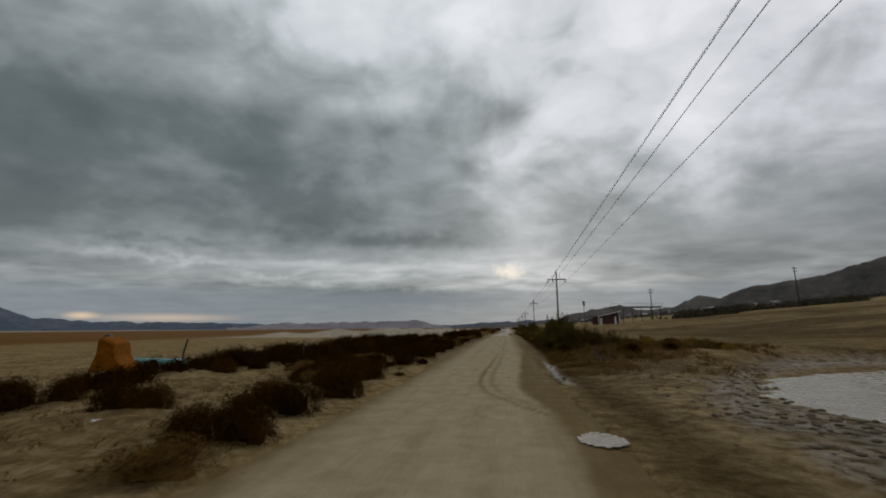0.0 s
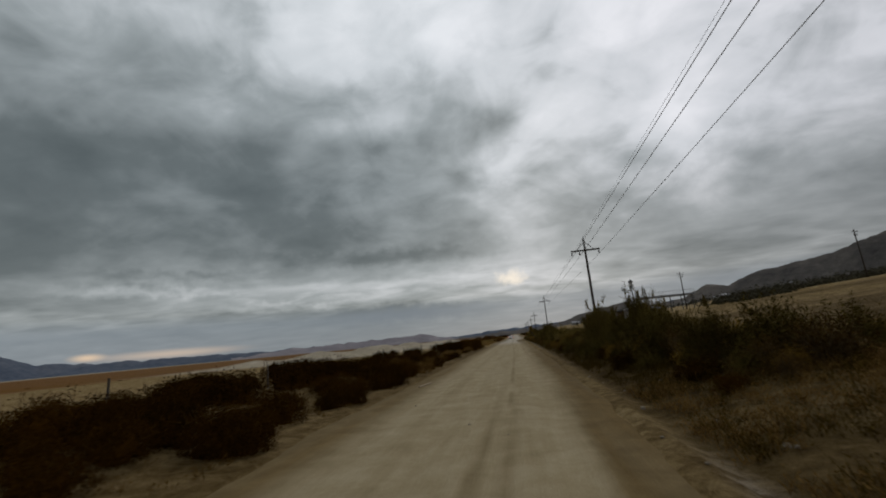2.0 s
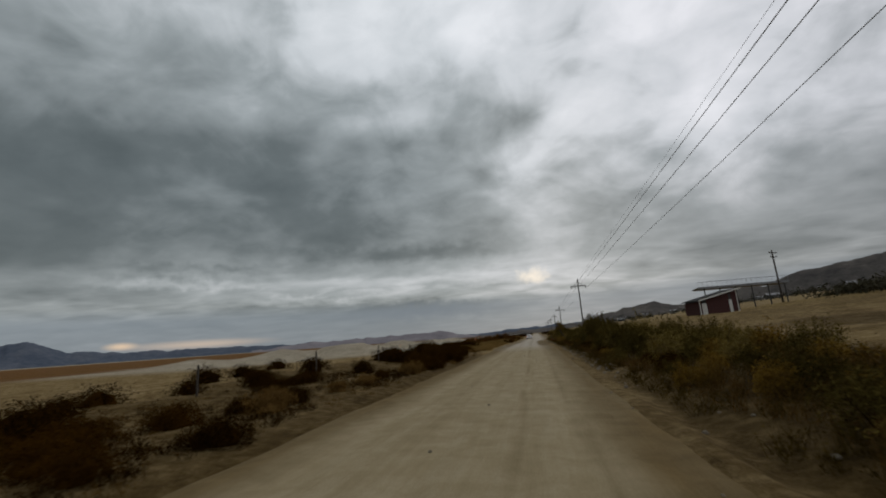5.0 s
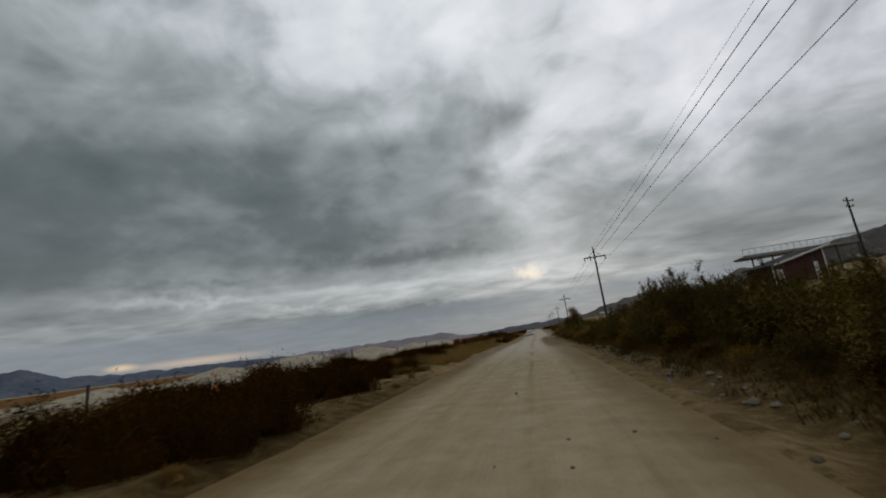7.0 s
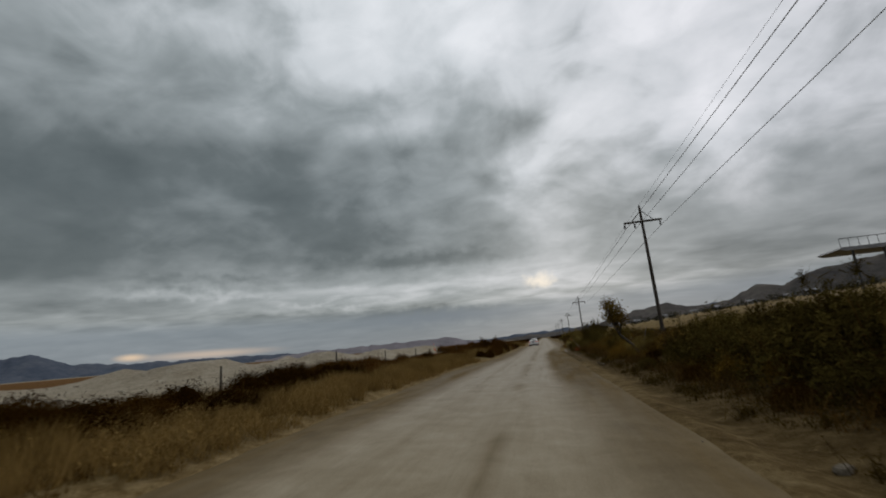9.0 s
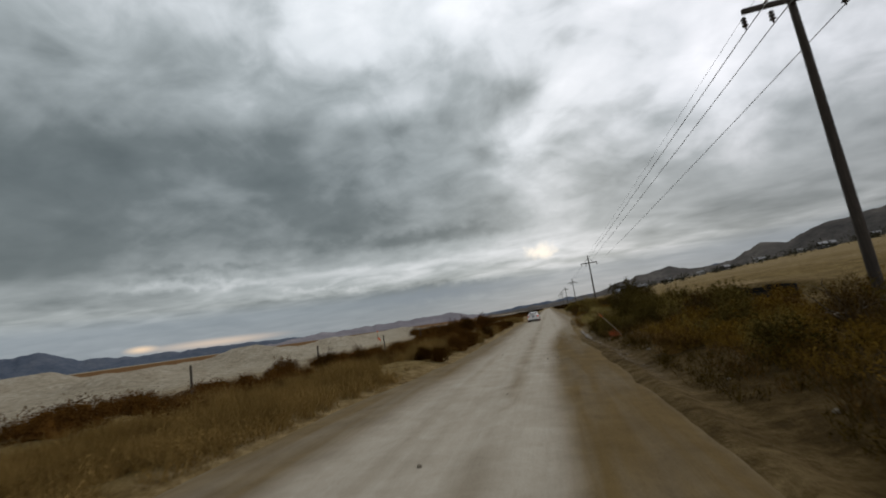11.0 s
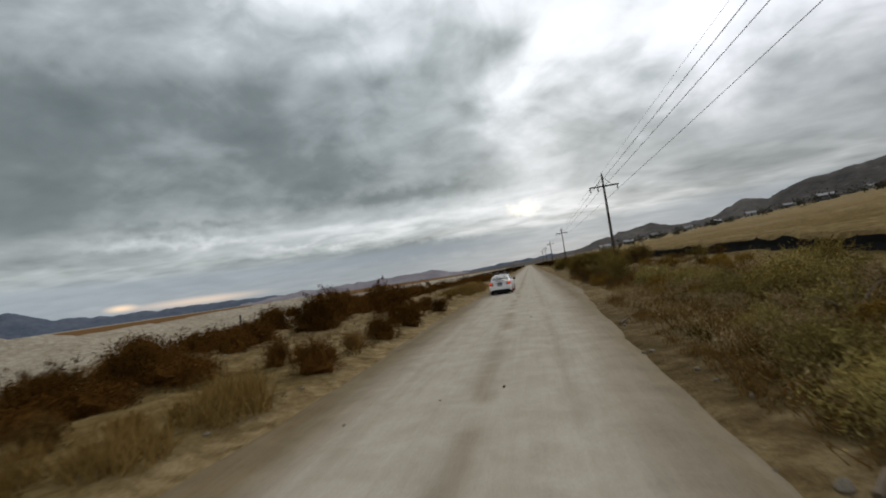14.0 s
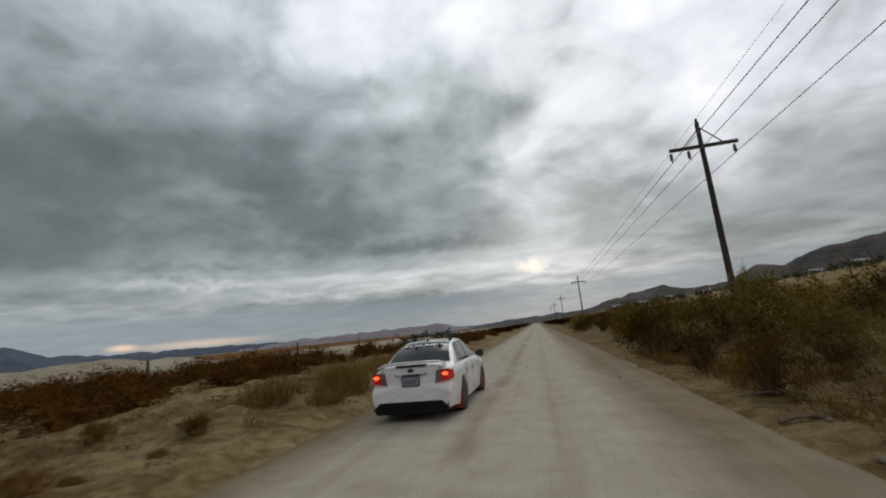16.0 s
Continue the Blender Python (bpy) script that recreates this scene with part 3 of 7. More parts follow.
def land(x, y):
    """Height of the open ground."""
    x, y = np.asarray(x, float), np.asarray(y, float)
    le, re = left_edge(y), right_edge(y)
    n1, n2, n3 = fbm(x * 0.16, y * 0.16, 1), fbm(x * 0.7, y * 0.7, 2), fbm(x * 2.3, y * 2.3, 3)
    near = np.exp(-np.maximum(0, np.hypot(x, np.maximum(0, np.abs(y - 110) - 130)) - 12) / 30)
    # towards the plain
    dl = le - x
    zl = (0.07 + 0.09 * sstep(60, 80, y)) * sstep(0.0, 0.8, dl) + sstep(0.6, 4, dl) * ((n1 - 0.35) * 0.75 + (n2 - 0.5) * 0.34) * (0.25 + 0.75 * near) - 0.5 * sstep(14, 45, dl)
    heaps = sstep(138, 156, y) * (1 - sstep(250, 290, y)) * sstep(17, 26, dl) * (1 - sstep(70, 95, dl))
    zl = zl + heaps * (2.0 * np.maximum(0, fbm(x * 0.1, y * 0.085, 21, 3) - 0.36) / 0.4 + 0.25 * (n2 - 0.4))
    zl = zl + 0.4 * sstep(1.0, 2.4, dl) * sstep(182, 190, y) * (1 - sstep(210, 225, y)) * (1 - sstep(12, 20, dl)) * (np.abs(2 * fbm(x * 0.9, y * 0.9, 23, 3) - 1) - 0.1)
    # towards the bench
    dr = x - re
    lot = 1 - sstep(15, 30, y)
    gutter = runnel(y)
    ditch = -0.16 * np.exp(-((dr - 0.75) / 0.45) ** 2) * (1 - gutter) - 0.24 * gutter * np.exp(-((dr - 0.42) / 0.26) ** 2)
    bank = 0.6 * sstep(1.0, 5.0, dr) + 0.02 * np.maximum(0, dr - 5.5) + sstep(0.8, 3, dr) * ((n2 - 0.5) * 0.22 + (n1 - 0.5) * 0.4) + (0.09 - 0.065 * sstep(62, 74, y) * (1 - sstep(126, 136, y)) - 0.07 * sstep(163, 172, y)) * (1 - gutter) * np.exp(-((dr - 0.22) / 0.16) ** 2)
    flat = 0.10 * sstep(0.5, 4, dr) + (n2 - 0.5) * 0.10 * sstep(0.2, 2, dr) + (n3 - 0.5) * 0.06 * sstep(1.5, 4, dr) * (1 - sstep(25, 35, dr)) - 0.045 * lot_tracks(x, y) + 0.5 * sstep(24, 40, dr)
    ledge = sstep(160, 168, y)
    bank = bank * (1 - ledge) + ledge * (0.05 * sstep(0, 0.8, dr) + (0.32 + 0.4 * sstep(180, 190, y)) * sstep(1.3, 4.2, dr) + 0.02 * np.maximum(0, dr - 5.5) + sstep(1.6, 3, dr) * (n2 - 0.5) * 0.3 + 0.05 * (n2 - 0.5) * sstep(0.1, 0.6, dr))
    ditch = ditch * (1 - ledge)
    bank = bank + 1.7 * sstep(9, 24, dr) * sstep(92, 124, y) * (1 - sstep(146, 162, y)) + 0.75 * sstep(10.2, 11.0, dr + 2 * (n1 - 0.5)) * sstep(142, 156, y)
    zr = bank * (1 - lot) + flat * lot + ditch * np.maximum(1 - lot, gutter) + 0.062 * np.maximum(0, dr - 30) * (1 - sstep(330, 900, dr) * 0.5)
    z = np.where(dl > 0, zl, np.where(dr > 0, zr, -0.10 * sstep(0, 0.35, np.minimum(-dl, -dr))))
    return z + (n3 - 0.5) * (0.05 + 0.13 * sstep(0.6, 1.6, dl)) * near * (np.maximum(dl, dr) > 0.3)


PUDDLE = (14.4, 17.6)


def in_puddle(x, y):
    """One at the middle of the big puddle, nought at its uneven shore."""
    px, py = x - PUDDLE[0], y - PUDDLE[1]
    u, v = (0.6 * px + 0.8 * py) / 10.0, (0.8 * px - 0.6 * py) / 4.4
    small = 1 - np.hypot((x - 1.85) / 0.42, (y - 9.2) / 0.5)
    return np.maximum(1 - np.hypot(u, v) + 0.5 * (fbm(x * 0.5, y * 0.5, 31) - 0.5) + 0.35 * (fbm(x * 1.3, y * 1.3, 35) - 0.5), small + 0.2 * (fbm(x * 3, y * 3, 33) - 0.5))


def land_at(x, y):
    x, y = np.asarray(x, float), np.asarray(y, float)
    k = in_puddle(x, y)
    w = sstep(-0.8, -0.12, k) * (k > -0.9) * (y < 40)
    return land(x, y) * (1 - 0.85 * w) - 0.22 * np.clip(k + 0.1, 0, 0.5) * (w > 0)


def spread(lo, hi, step, far_lo, far_hi, grow=1.16):
    """Even steps between lo and hi, and ever longer ones out to the far ends."""
    mid = list(np.arange(lo, hi, step))
    a, d = [], step
    x = lo
    while x > far_lo:
        d *= grow
        x -= d
        a.append(x)
    b, d, x = [], step, mid[-1]
    while x < far_hi:
        d *= grow
        x += d
        b.append(x)
    return np.array(a[::-1] + mid + b)


def sheet(name, xs, ys, height, zone, mat):
    X, Y = np.meshgrid(xs, ys)
    Z = height(X, Y)
    nx, ny = len(xs), len(ys)
    me = bpy.data.meshes.new(name)
    me.vertices.add(nx * ny)
    me.vertices.foreach_set("co", np.stack([X, Y, Z], -1).astype(np.float32).ravel())
    i = (np.arange(ny - 1)[:, None] * nx + np.arange(nx - 1)[None, :]).ravel()
    quads = np.stack([i, i + 1, i + 1 + nx, i + nx], 1).astype(np.int32)
    me.loops.add(quads.size)
    me.loops.foreach_set("vertex_index", quads.ravel())
    me.polygons.add(len(quads))
    me.polygons.foreach_set("loop_start", np.arange(0, quads.size, 4, dtype=np.int32))
    me.polygons.foreach_set("use_smooth", np.ones(len(quads), bool))
    layer = me.attributes.new("zone", "FLOAT_COLOR", "POINT")
    R, G, B, A = zone(X, Y)
    layer.data.foreach_set("color", np.stack([R, G, B, A], -1).astype(np.float32).ravel())
    me.materials.append(mat)
    me.update(calc_edges=True)
    me.validate()
    return new(name, me)


def ground_zone(x, y):
    n, n2 = fbm(x * 0.12, y * 0.12, 11), fbm(x * 0.5, y * 0.5, 12)
    dr, dl = x - right_edge(y), left_edge(y) - x
    mud = (1 - sstep(18, 30, y)) * sstep(0, 2, dr) * (1 - sstep(16, 26, dr)) * np.maximum(0.45 * sstep(0.4, 0.65, n2), 0.85 * lot_tracks(x, y) * (0.6 + 0.6 * n2))
    mud = np.maximum(mud, (0.9 - 0.4 * sstep(162, 174, y)) * np.exp(-((dr - 0.9) / 1.2) ** 2) * (dr > -0.5) * (1 - 0.35 * np.exp(-((dr - 0.3) / 0.22) ** 2) * sstep(125, 140, y)))
    mud = np.maximum(mud, (1.0 - 0.5 * sstep(162, 174, y) - 0.3 * sstep(176, 184, y)) * sstep(24, 38, y) * sstep(0.3, 0.8, dr) * (1 - sstep(7, 12, dr)))
    mud = np.maximum(mud, 0.85 * sstep(30, 44, y) * (1 - sstep(128, 138, y)) * (dr > -1.2) * (1 - sstep(6, 9, dr)))
    mud = np.maximum(mud, sstep(9.6, 10.2, dr + 2 * (fbm(x * 0.16, y * 0.16, 1) - 0.5)) * (1 - sstep(10.9, 11.4, dr + 2 * (fbm(x * 0.16, y * 0.16, 1) - 0.5))) * sstep(142, 156, y))
    straw = sstep(100, 150, y) * sstep(7, 14, dr) * (1 - 0.85 * sstep(45, 90, dr)) * (0.75 + 0.25 * sstep(0.35, 0.55, n + 0.1))
    straw = np.maximum(straw, sstep(28, 36, y) * sstep(4, 9, dr) * (1 - sstep(20, 40, dr)) * sstep(0.45, 0.6, n) * 0.5)
    straw = np.maximum(straw, 0.8 * sstep(106, 114, y) * (1 - sstep(168, 180, y)) * sstep(0.2, 1, dl) * (1 - sstep(5, 9, dl)) * sstep(0.3, 0.5, n2 + 0.1))
    straw = straw * (1 - 0.9 * sstep(145, 160, y) * (np.exp(-((dr - 19 + 6 * (n - 0.5)) / 1.6) ** 2) + np.exp(-((dr - 46 + 16 * (n - 0.5)) / 4.5) ** 2)))
    mud = np.maximum(mud, (0.3 + 0.55 * sstep(0.46, 0.6, fbm(x * 0.035, y * 0.09, 14) + 0.1 * n2)) * sstep(11, 22, dr) * (1 - sstep(105, 140, y - 0.15 * dr)) * (1 - sstep(300, 600, dr)))
    dim = sstep(24, 34, y) * (1 - sstep(90, 98, y))
    rust = sstep(75, 95, dl + 30 * (n - 0.5)) * (1 - sstep(600, 1500, dl)) * 0.95
    wet = 0.12 * (1 - sstep(18, 26, y)) * sstep(1.0, 3, dr) * (1 - sstep(10, 18, dr)) + 1.0 * np.exp(-((dr - 0.55) / 0.22) ** 2) * (sstep(16, 20, y) * (1 - sstep(27, 33, y)) + 0.2 * sstep(136, 142, y) * (1 - sstep(160, 168, y)))
    mud = np.maximum(mud, (0.55 + 0.1 * dim) * (1 - 0.6 * sstep(98, 112, y)) * sstep(0.1, 1.0, dl) * (1 - sstep(9, 14, dl)) * sstep(0.3 - 0.3 * dim, 0.6 - 0.3 * dim, n2 + 0.1))
    mud = np.maximum(mud, 0.75 * sstep(17, 22, y) * (1 - sstep(34, 40, y)) * sstep(0.2, 0.9, dr) * (1 - sstep(6, 10, dr)))
    mud = mud * (1 - (0.08 + 0.3 * sstep(150, 158, y)) * sstep(128, 142, y) * (dr > -1.5))
    mud = np.maximum(mud, 0.92 * sstep(140, 147, y) * (1 - sstep(152, 160, y)) * sstep(0.5, 0.8, dr) * (1 - 0.5 * sstep(1.0, 1.8, dr)) * (1 - sstep(5, 8, dr)))
    mud = mud * np.where(dr > -1.5, 1 - 0.3 * sstep(62, 76, y) * (1 - sstep(124, 134, y)) * (1 - sstep(1.2, 2.4, dr)), 1.0)
    mud = mud * np.where(dl > 0, 0.45 + 0.55 * sstep(20, 32, y), 1.0)
    mud = mud * np.where(dr > -1.5, 0.6 + 0.4 * sstep(0.1, 1.1, dr + 0.6 * (n2 - 0.5)), 1.0)
    mud = np.maximum(mud, (0.65 - 0.3 * sstep(176, 184, y)) * sstep(162, 172, y) * sstep(-1.2, -0.6, dr) * (1 - 0.5 * sstep(1.2, 2.2, dr + 0.8 * (n2 - 0.5))) * (1 - sstep(9, 12, dr)))
    mud = np.maximum(mud, (0.62 + 0.25 * sstep(55, 75, y)) * sstep(22, 30, y) * (1 - sstep(100, 108, y)) * np.exp(-(dl / 1.7) ** 2) * (dl > -0.6))
    mud = np.maximum(mud, 0.8 * sstep(126, 136, y) * (1 - sstep(151, 158, y)) * (dr > -1) * (1 - sstep(5, 8, dr)))
    scrub = (sstep(27, 31, y) * (1 - sstep(34, 42, y)) * sstep(3.5, 6, dr) * (1 - sstep(12, 16, dr))) * sstep(0.3, 0.5, n2 + 0.1)
    rust = np.maximum(rust, 0.8 * scrub)
    shore = np.exp(-((in_puddle(x, y) + 0.22) / 0.2) ** 2) * (y < 30) * (dr > 1)
    mud = np.maximum(mud, 0.75 * shore)
    wet = np.maximum(wet, 0.6 * shore)
    return mud, straw, rust, np.clip(wet, 0, 1)


ground = tagged(sheet("ground", spread(-17, 12, 0.2, -4600, 4600), np.unique(np.concatenate([spread(-6, 236, 0.34, -1500, 4700), np.arange(8.05, 24, 0.17)])), land_at, ground_zone, M_GROUND), "pale sandy desert ground with mud and dry grass", "ground", kind="structure")


def road_height(x, y):
    le, re = left_edge(y), right_edge(y)
    inside = np.minimum(x - le, re - x)
    ruts = sum(np.exp(-((x - c - 0.18 * np.sin(y * 0.031 + c)) / 0.2) ** 2) for c in (-3.3, -1.75, 0.35, 1.75))
    n = fbm(x * 1.3, y * 0.5, 41) - 0.5
    return -0.05 * (1 - sstep(-0.15, 0.45, inside)) + 0.03 * sstep(0, 3, inside) - 0.022 * ruts * sstep(0, 0.5, inside) + 0.03 * n - 0.55 * sstep(0.02, 0.5, -inside)


def road_zone(x, y):
    le, re = left_edge(y), right_edge(y)
    late = sstep(100, 128, y)
    pr = np.interp(y, [0, 40, 55, 90, 130, 149, 158, 167, 180, 200], [1.0, 0.8, 0.8, 0.6, 0.0, -0.3, 0.1, 0.6, 1.0, 1.2])
    pl = np.interp(y, [0, 40, 60, 90, 132, 150, 200], [-3.8, -4.0, -4.3, -4.3, -4.0, -3.3, -3.4])
    k = (0.95 - 0.18 * sstep(60, 75, y) * (1 - sstep(116, 128, y) * (1 - sstep(152, 160, y))) - 0.1 * sstep(154, 162, y)) * sstep(pr - 0.35, pr + 0.85 + 0.25 * sstep(60, 90, y) - 0.65 * sstep(116, 130, y) * (1 - sstep(162, 172, y)), x + 0.5 * (fbm(x * 0.8, y * 0.25, 57) - 0.5)) + (0.85 - 0.05 * late) * sstep(pl + 0.9, pl - 0.6, x + 0.5 * (fbm(x * 0.8, y * 0.25, 58) - 0.5))
    xb = np.interp(y, [5, 11.5, 14, 17, 22, 30, 45], [1.0, 1.2, 0.6, 0.35, 0.5, 0.8, 1.0]) + 0.3 * (fbm(x * 1.5, y * 0.8, 51) - 0.5)
    wet = (1 - sstep(32, 48, y)) * sstep(-0.1, 0.25, x - xb) * 0.9
    xr = np.interp(y, [9, 11, 13, 15, 17, 20, 25, 35, 60, 90], [2.2, 1.3, 0.3, -0.6, -1.0, -1.15, -1.0, -0.8, -0.75, -0.7]) + 0.12 * (fbm(y * 0.6, y * 0 + 2, 52) - 0.5)
    arc = 0.8 * np.exp(-((x - xr) / 0.1) ** 2) + 0.55 * np.exp(-((x - xr - 0.45) / 0.12) ** 2)
    rough = 0.5 + fbm(x * 2, y * 0.7, 53)
    xa = np.interp(y, [30, 70, 130, 200], [-0.4, -0.48, -1.15, -1.05]) + 0.1 * (fbm(y * 0.2, y * 0 + 4, 54) - 0.5)
    xb = np.interp(y, [30, 55, 70, 130, 200], [0.95, 0.9, 0.65, 0.6, 0.2]) + 0.1 * (fbm(y * 0.2, y * 0 + 7, 55) - 0.5)
    tracks = (0.5 - 0.1 * late) * np.exp(-((x - xa) / (0.07 + 0.16 * late)) ** 2) * sstep(0.4, 0.62, fbm(x * 1.2, y * 0.6, 56) + 0.1) + (0.4 - 0.2 * late) * np.exp(-((x - xb) / 0.12) ** 2) * sstep(0.3, 0.6, fbm(y * 0.3, y * 0 + 6, 59) + 0.1) + 0.2 * np.exp(-((x + 2.6) / 0.14) ** 2)
    k = np.maximum(k, tracks * rough * sstep(26, 40, y))
    k = np.maximum(np.maximum(k, wet), arc * sstep(9, 11, y) * (1 - sstep(22, 48, y)))
    return np.clip(k, 0, 1), late, k * 0, k * 0


road = tagged(sheet("road", np.arange(-7.6, 4.0, 0.13), np.concatenate([np.arange(-30, 236, 0.33), np.arange(236, 760, 3.0)]), road_height, road_zone, M_ROAD), "graded pale dirt road with wheel ruts", "road", kind="structure")


def puddle_mesh(name, x0, x1, y0, y1, z, step):
    s = Shape()
    xs, ys = np.arange(x0, x1, step), np.arange(y0, y1, step)
    X, Y = np.meshgrid(xs, ys)
    keep = in_puddle(X + step / 2, Y + step / 2) > -0.1
    for j in range(len(ys)):
        for i in range(len(xs)):
            if keep[j, i]:
                s.poly([(xs[i], ys[j], z), (xs[i] + step, ys[j], z), (xs[i] + step, ys[j] + step, z), (xs[i], ys[j] + step, z)])
    return tagged(part(name, s, M_WATER), "shallow brown puddle in the mud", "puddle", kind="structure")


puddle_mesh("water", 3, 26, 5, 30, 0.0, 0.3)
puddle_mesh("water", 1.2, 2.6, 8.4, 10.0, 0.028, 0.1)


def gutter_water(y0, y1, z):
    """A thin run of silty water along the road's edge, wandering and broken where the mud rises."""
    ys = np.arange(y0, y1, 0.22)
    mid_ = right_edge(ys) + 0.42 + 0.1 * (fbm(ys * 0.8, ys * 0 + 1.7, 81) - 0.5)
    wide = 0.19 * np.maximum(0.02, fbm(ys * 0.9, ys * 0 + 4.4, 82) - 0.12) * (0.55 + 0.45 * sstep(100, 110, ys)) * sstep(y0, y0 + 1.2, ys) * (1 - sstep(y1 - 1.5, y1, ys))
    s = Shape().rings([[(m - w, y, z), (m - 0.3 * w, y, z), (m + 0.4 * w, y, z), (m + w, y, z)] for m, w, y in zip(mid_, wide, ys)], closed=False, caps=False)
    return tagged(part("water", s, M_SILT), "thin run of silty water in the gutter", "puddle", kind="structure")


gutter_water(18.2, 27.6, -0.06)
gutter_water(152.0, 161.5, -0.07)


# ---- hills on the skyline ----
def ridge(name, label, mat, dist, tops, depth, seed, rough=0.12):
    """A range of hills: a strip of land between its foot and its crest, crest heights given by (azimuth, elevation) in degrees."""
    a0, a1 = tops[0][0], tops[-1][0]
    az_ = np.arange(a0, a1, 0.18)
    e = np.interp(az_, [p[0] for p in tops], [p[1] for p in tops])
    rows = np.linspace(0, 1, 15)
    A, U = np.meshgrid(az_, rows)
    E = np.tile(e, (15, 1))
    n = fbm(A * 0.55, U * 3 + seed, seed, 5) - 0.5
    d = dist + depth * U + dist * 0.03 * n
    crest = np.tan(np.radians(E + 0.4 * (fbm(A * 1.1, A * 0 + seed, seed + 9, 4) - 0.5) * rough * 8)) * (dist + depth)
    back = np.where(U > 0.75, 1 - (U - 0.75) * 1.6, sstep(0, 0.75, U) * 0.6 + U / 0.75 * 0.4)
    Z = crest * back * (1 + rough * 2.2 * n * (U < 0.7) * (U > 0.05)) + 2.0 - 14 * (U == 0)
    X, Y = np.sin(np.radians(A)) * d, 95 + np.cos(np.radians(A)) * d
    s = Shape()
    s.v = [tuple(p) for p in np.stack([X, Y, Z], -1).reshape(-1, 3).tolist()]
    m = len(az_)
    s.f = [(j * m + i, j * m + i + 1, (j + 1) * m + i + 1, (j + 1) * m + i) for j in range(14) for i in range(m - 1)]
    return tagged(part(name, s, mat, smooth=True), label, "hills", kind="structure")


ridge("backdrop_far_hills", "low mountain range on the horizon, toned blue-grey by haze", M_HILL_FAR, 3600, [(-100, 1.6), (-72, 2.2), (-60, 2.1), (-57.5, 2.1), (-56, 2.55), (-54.5, 1.85), (-53, 1.25), (-48.5, 0.9), (-42, 0.75), (-37, 0.75), (-34, 0.6), (-29, 0.7), (-20, 0.5), (-8, 0.4), (6, 1.0), (20, 2.2), (40, 1.5)], 500, 3)
ridge("backdrop_bare_hills", "bare hills in the distance, toned pinkish grey by haze", M_HILL_PINK, 2600, [(-36, 0.1), (-33, 0.35), (-29, 0.75), (-24, 0.72), (-20, 0.8), (-15, 0.95), (-12.5, 1.0), (-10, 0.45), (-7, 0.1), (-5, 0.0)], 350, 7)
ridge("backdrop_scrub_hills", "dark scrub hills rising beside the road", M_HILL_NEAR, 1500, [(-9, 0.0), (-5, 0.2), (-2, 0.35), (2, 0.5), (5, 0.8), (8, 1.5), (11, 2.1), (14.5, 2.6), (17, 2.0), (19, 1.9), (21, 2.4), (23.4, 3.5), (25.7, 3.2), (28, 4.1), (31, 4.5), (35, 5.0), (38, 6.0), (45, 7.0), (60, 7.5), (85, 5.0), (110, 3.0)], 320, 13)


# ---- power line ----
POLE_Y = (-7.0, 66.9, 141.5, 206.6, 276.0, 346.0, 416.0, 486.0)
POLE_X = (7.2, 7.6, 8.4, 8.2, 9.2, 9.6, 10.0, 10.4)
POLE_TOP = (12.2, 10.4, 10.75, 9.6, 9.8, 10.2, 10.6, 11.0)
ARM_DROP = 1.15


def insulator(s, x, z):
    s.lathe([(0.02, 0.02), (0.03, 0), (0.075, -0.05), (0.075, -0.07), (0.03, -0.09), (0.08, -0.15), (0.08, -0.17), (0.03, -0.19), (0.085, -0.26), (0.085, -0.28), (0.03, -0.31), (0.02, -0.40)], 10, Matrix.Translation((x, 0.02, z)))


def power_pole(x, y, top, base):
    h = top - base
    p = thing("power_pole", "weathered wooden power pole with one crossarm beside the road", "power pole", pose(x, y, base), "poles along the road")
    r = [0.14, 0.135, 0.125, 0.105, 0.09]
    part("shaft", Shape().tube([(0, 0, -0.5), (0, 0, 0.5), (0.0, 0, h * 0.4), (0.01, 0, h * 0.75), (0, 0, h)], r, 14), M_WOOD, p, smooth=True)
    za = h - ARM_DROP
    part("crossarm", Shape().box((0.0, -0.17, za), (2.75, 0.11, 0.15), bevel=0.015), M_WOOD, p)
    for sx in (-1, 1):
        part("brace", Shape().tube([(sx * 0.03, -0.14, h - 0.3), (sx * 0.78, -0.17, za + 0.07)], 0.026, 6), M_WOOD, p)
    for ix in (-1.28, -0.55, 1.28):
        s = Shape()
        insulator(s, ix, za - 0.08)
        part("insulator", s, M_CERAMIC, p, "stacked dark ceramic insulator", True)
    part("top_cap", Shape().lathe([(0.10, 0), (0.06, 0.06), (0.05, 0.2), (0.0, 0.24)], 10, Matrix.Translation((0, 0, h))), M_CERAMIC, p)
    return p


poles = []
for x, y, top in zip(POLE_X, POLE_Y, POLE_TOP):
    poles.append((x, y, top))
    power_pole(x, y, top, float(land_at(x, y)))


def wire(a, b, sag, radius):
    a, b = Vector(a), Vector(b)
    pts = []
    for i in range(29):
        u = i / 28
        p = a.lerp(b, u)
        p.z -= sag * 4 * u * (1 - u)
        pts.append(p)
    return tagged(part("power_cable", Shape().tube(pts, radius, 5), M_WIRE), "thin sagging electric cable strung between poles", "cable", "cables of the power line")


for (x0, y0, t0), (x1, y1, t1) in zip([(7.2, -82, 12.2)] + poles[:-1], poles):
    for off, drop, sag, rad in ((-1.28, ARM_DROP + 0.5, 0.12, 0.015), (-0.55, ARM_DROP + 0.5, 0.12, 0.015), (1.2, ARM_DROP + 0.5, 0.12, 0.015), (0, -0.2, 0.1, 0.007)):
        wire((x0 + off, y0, t0 - drop), (x1 + off, y1, t1 - drop), sag, rad)


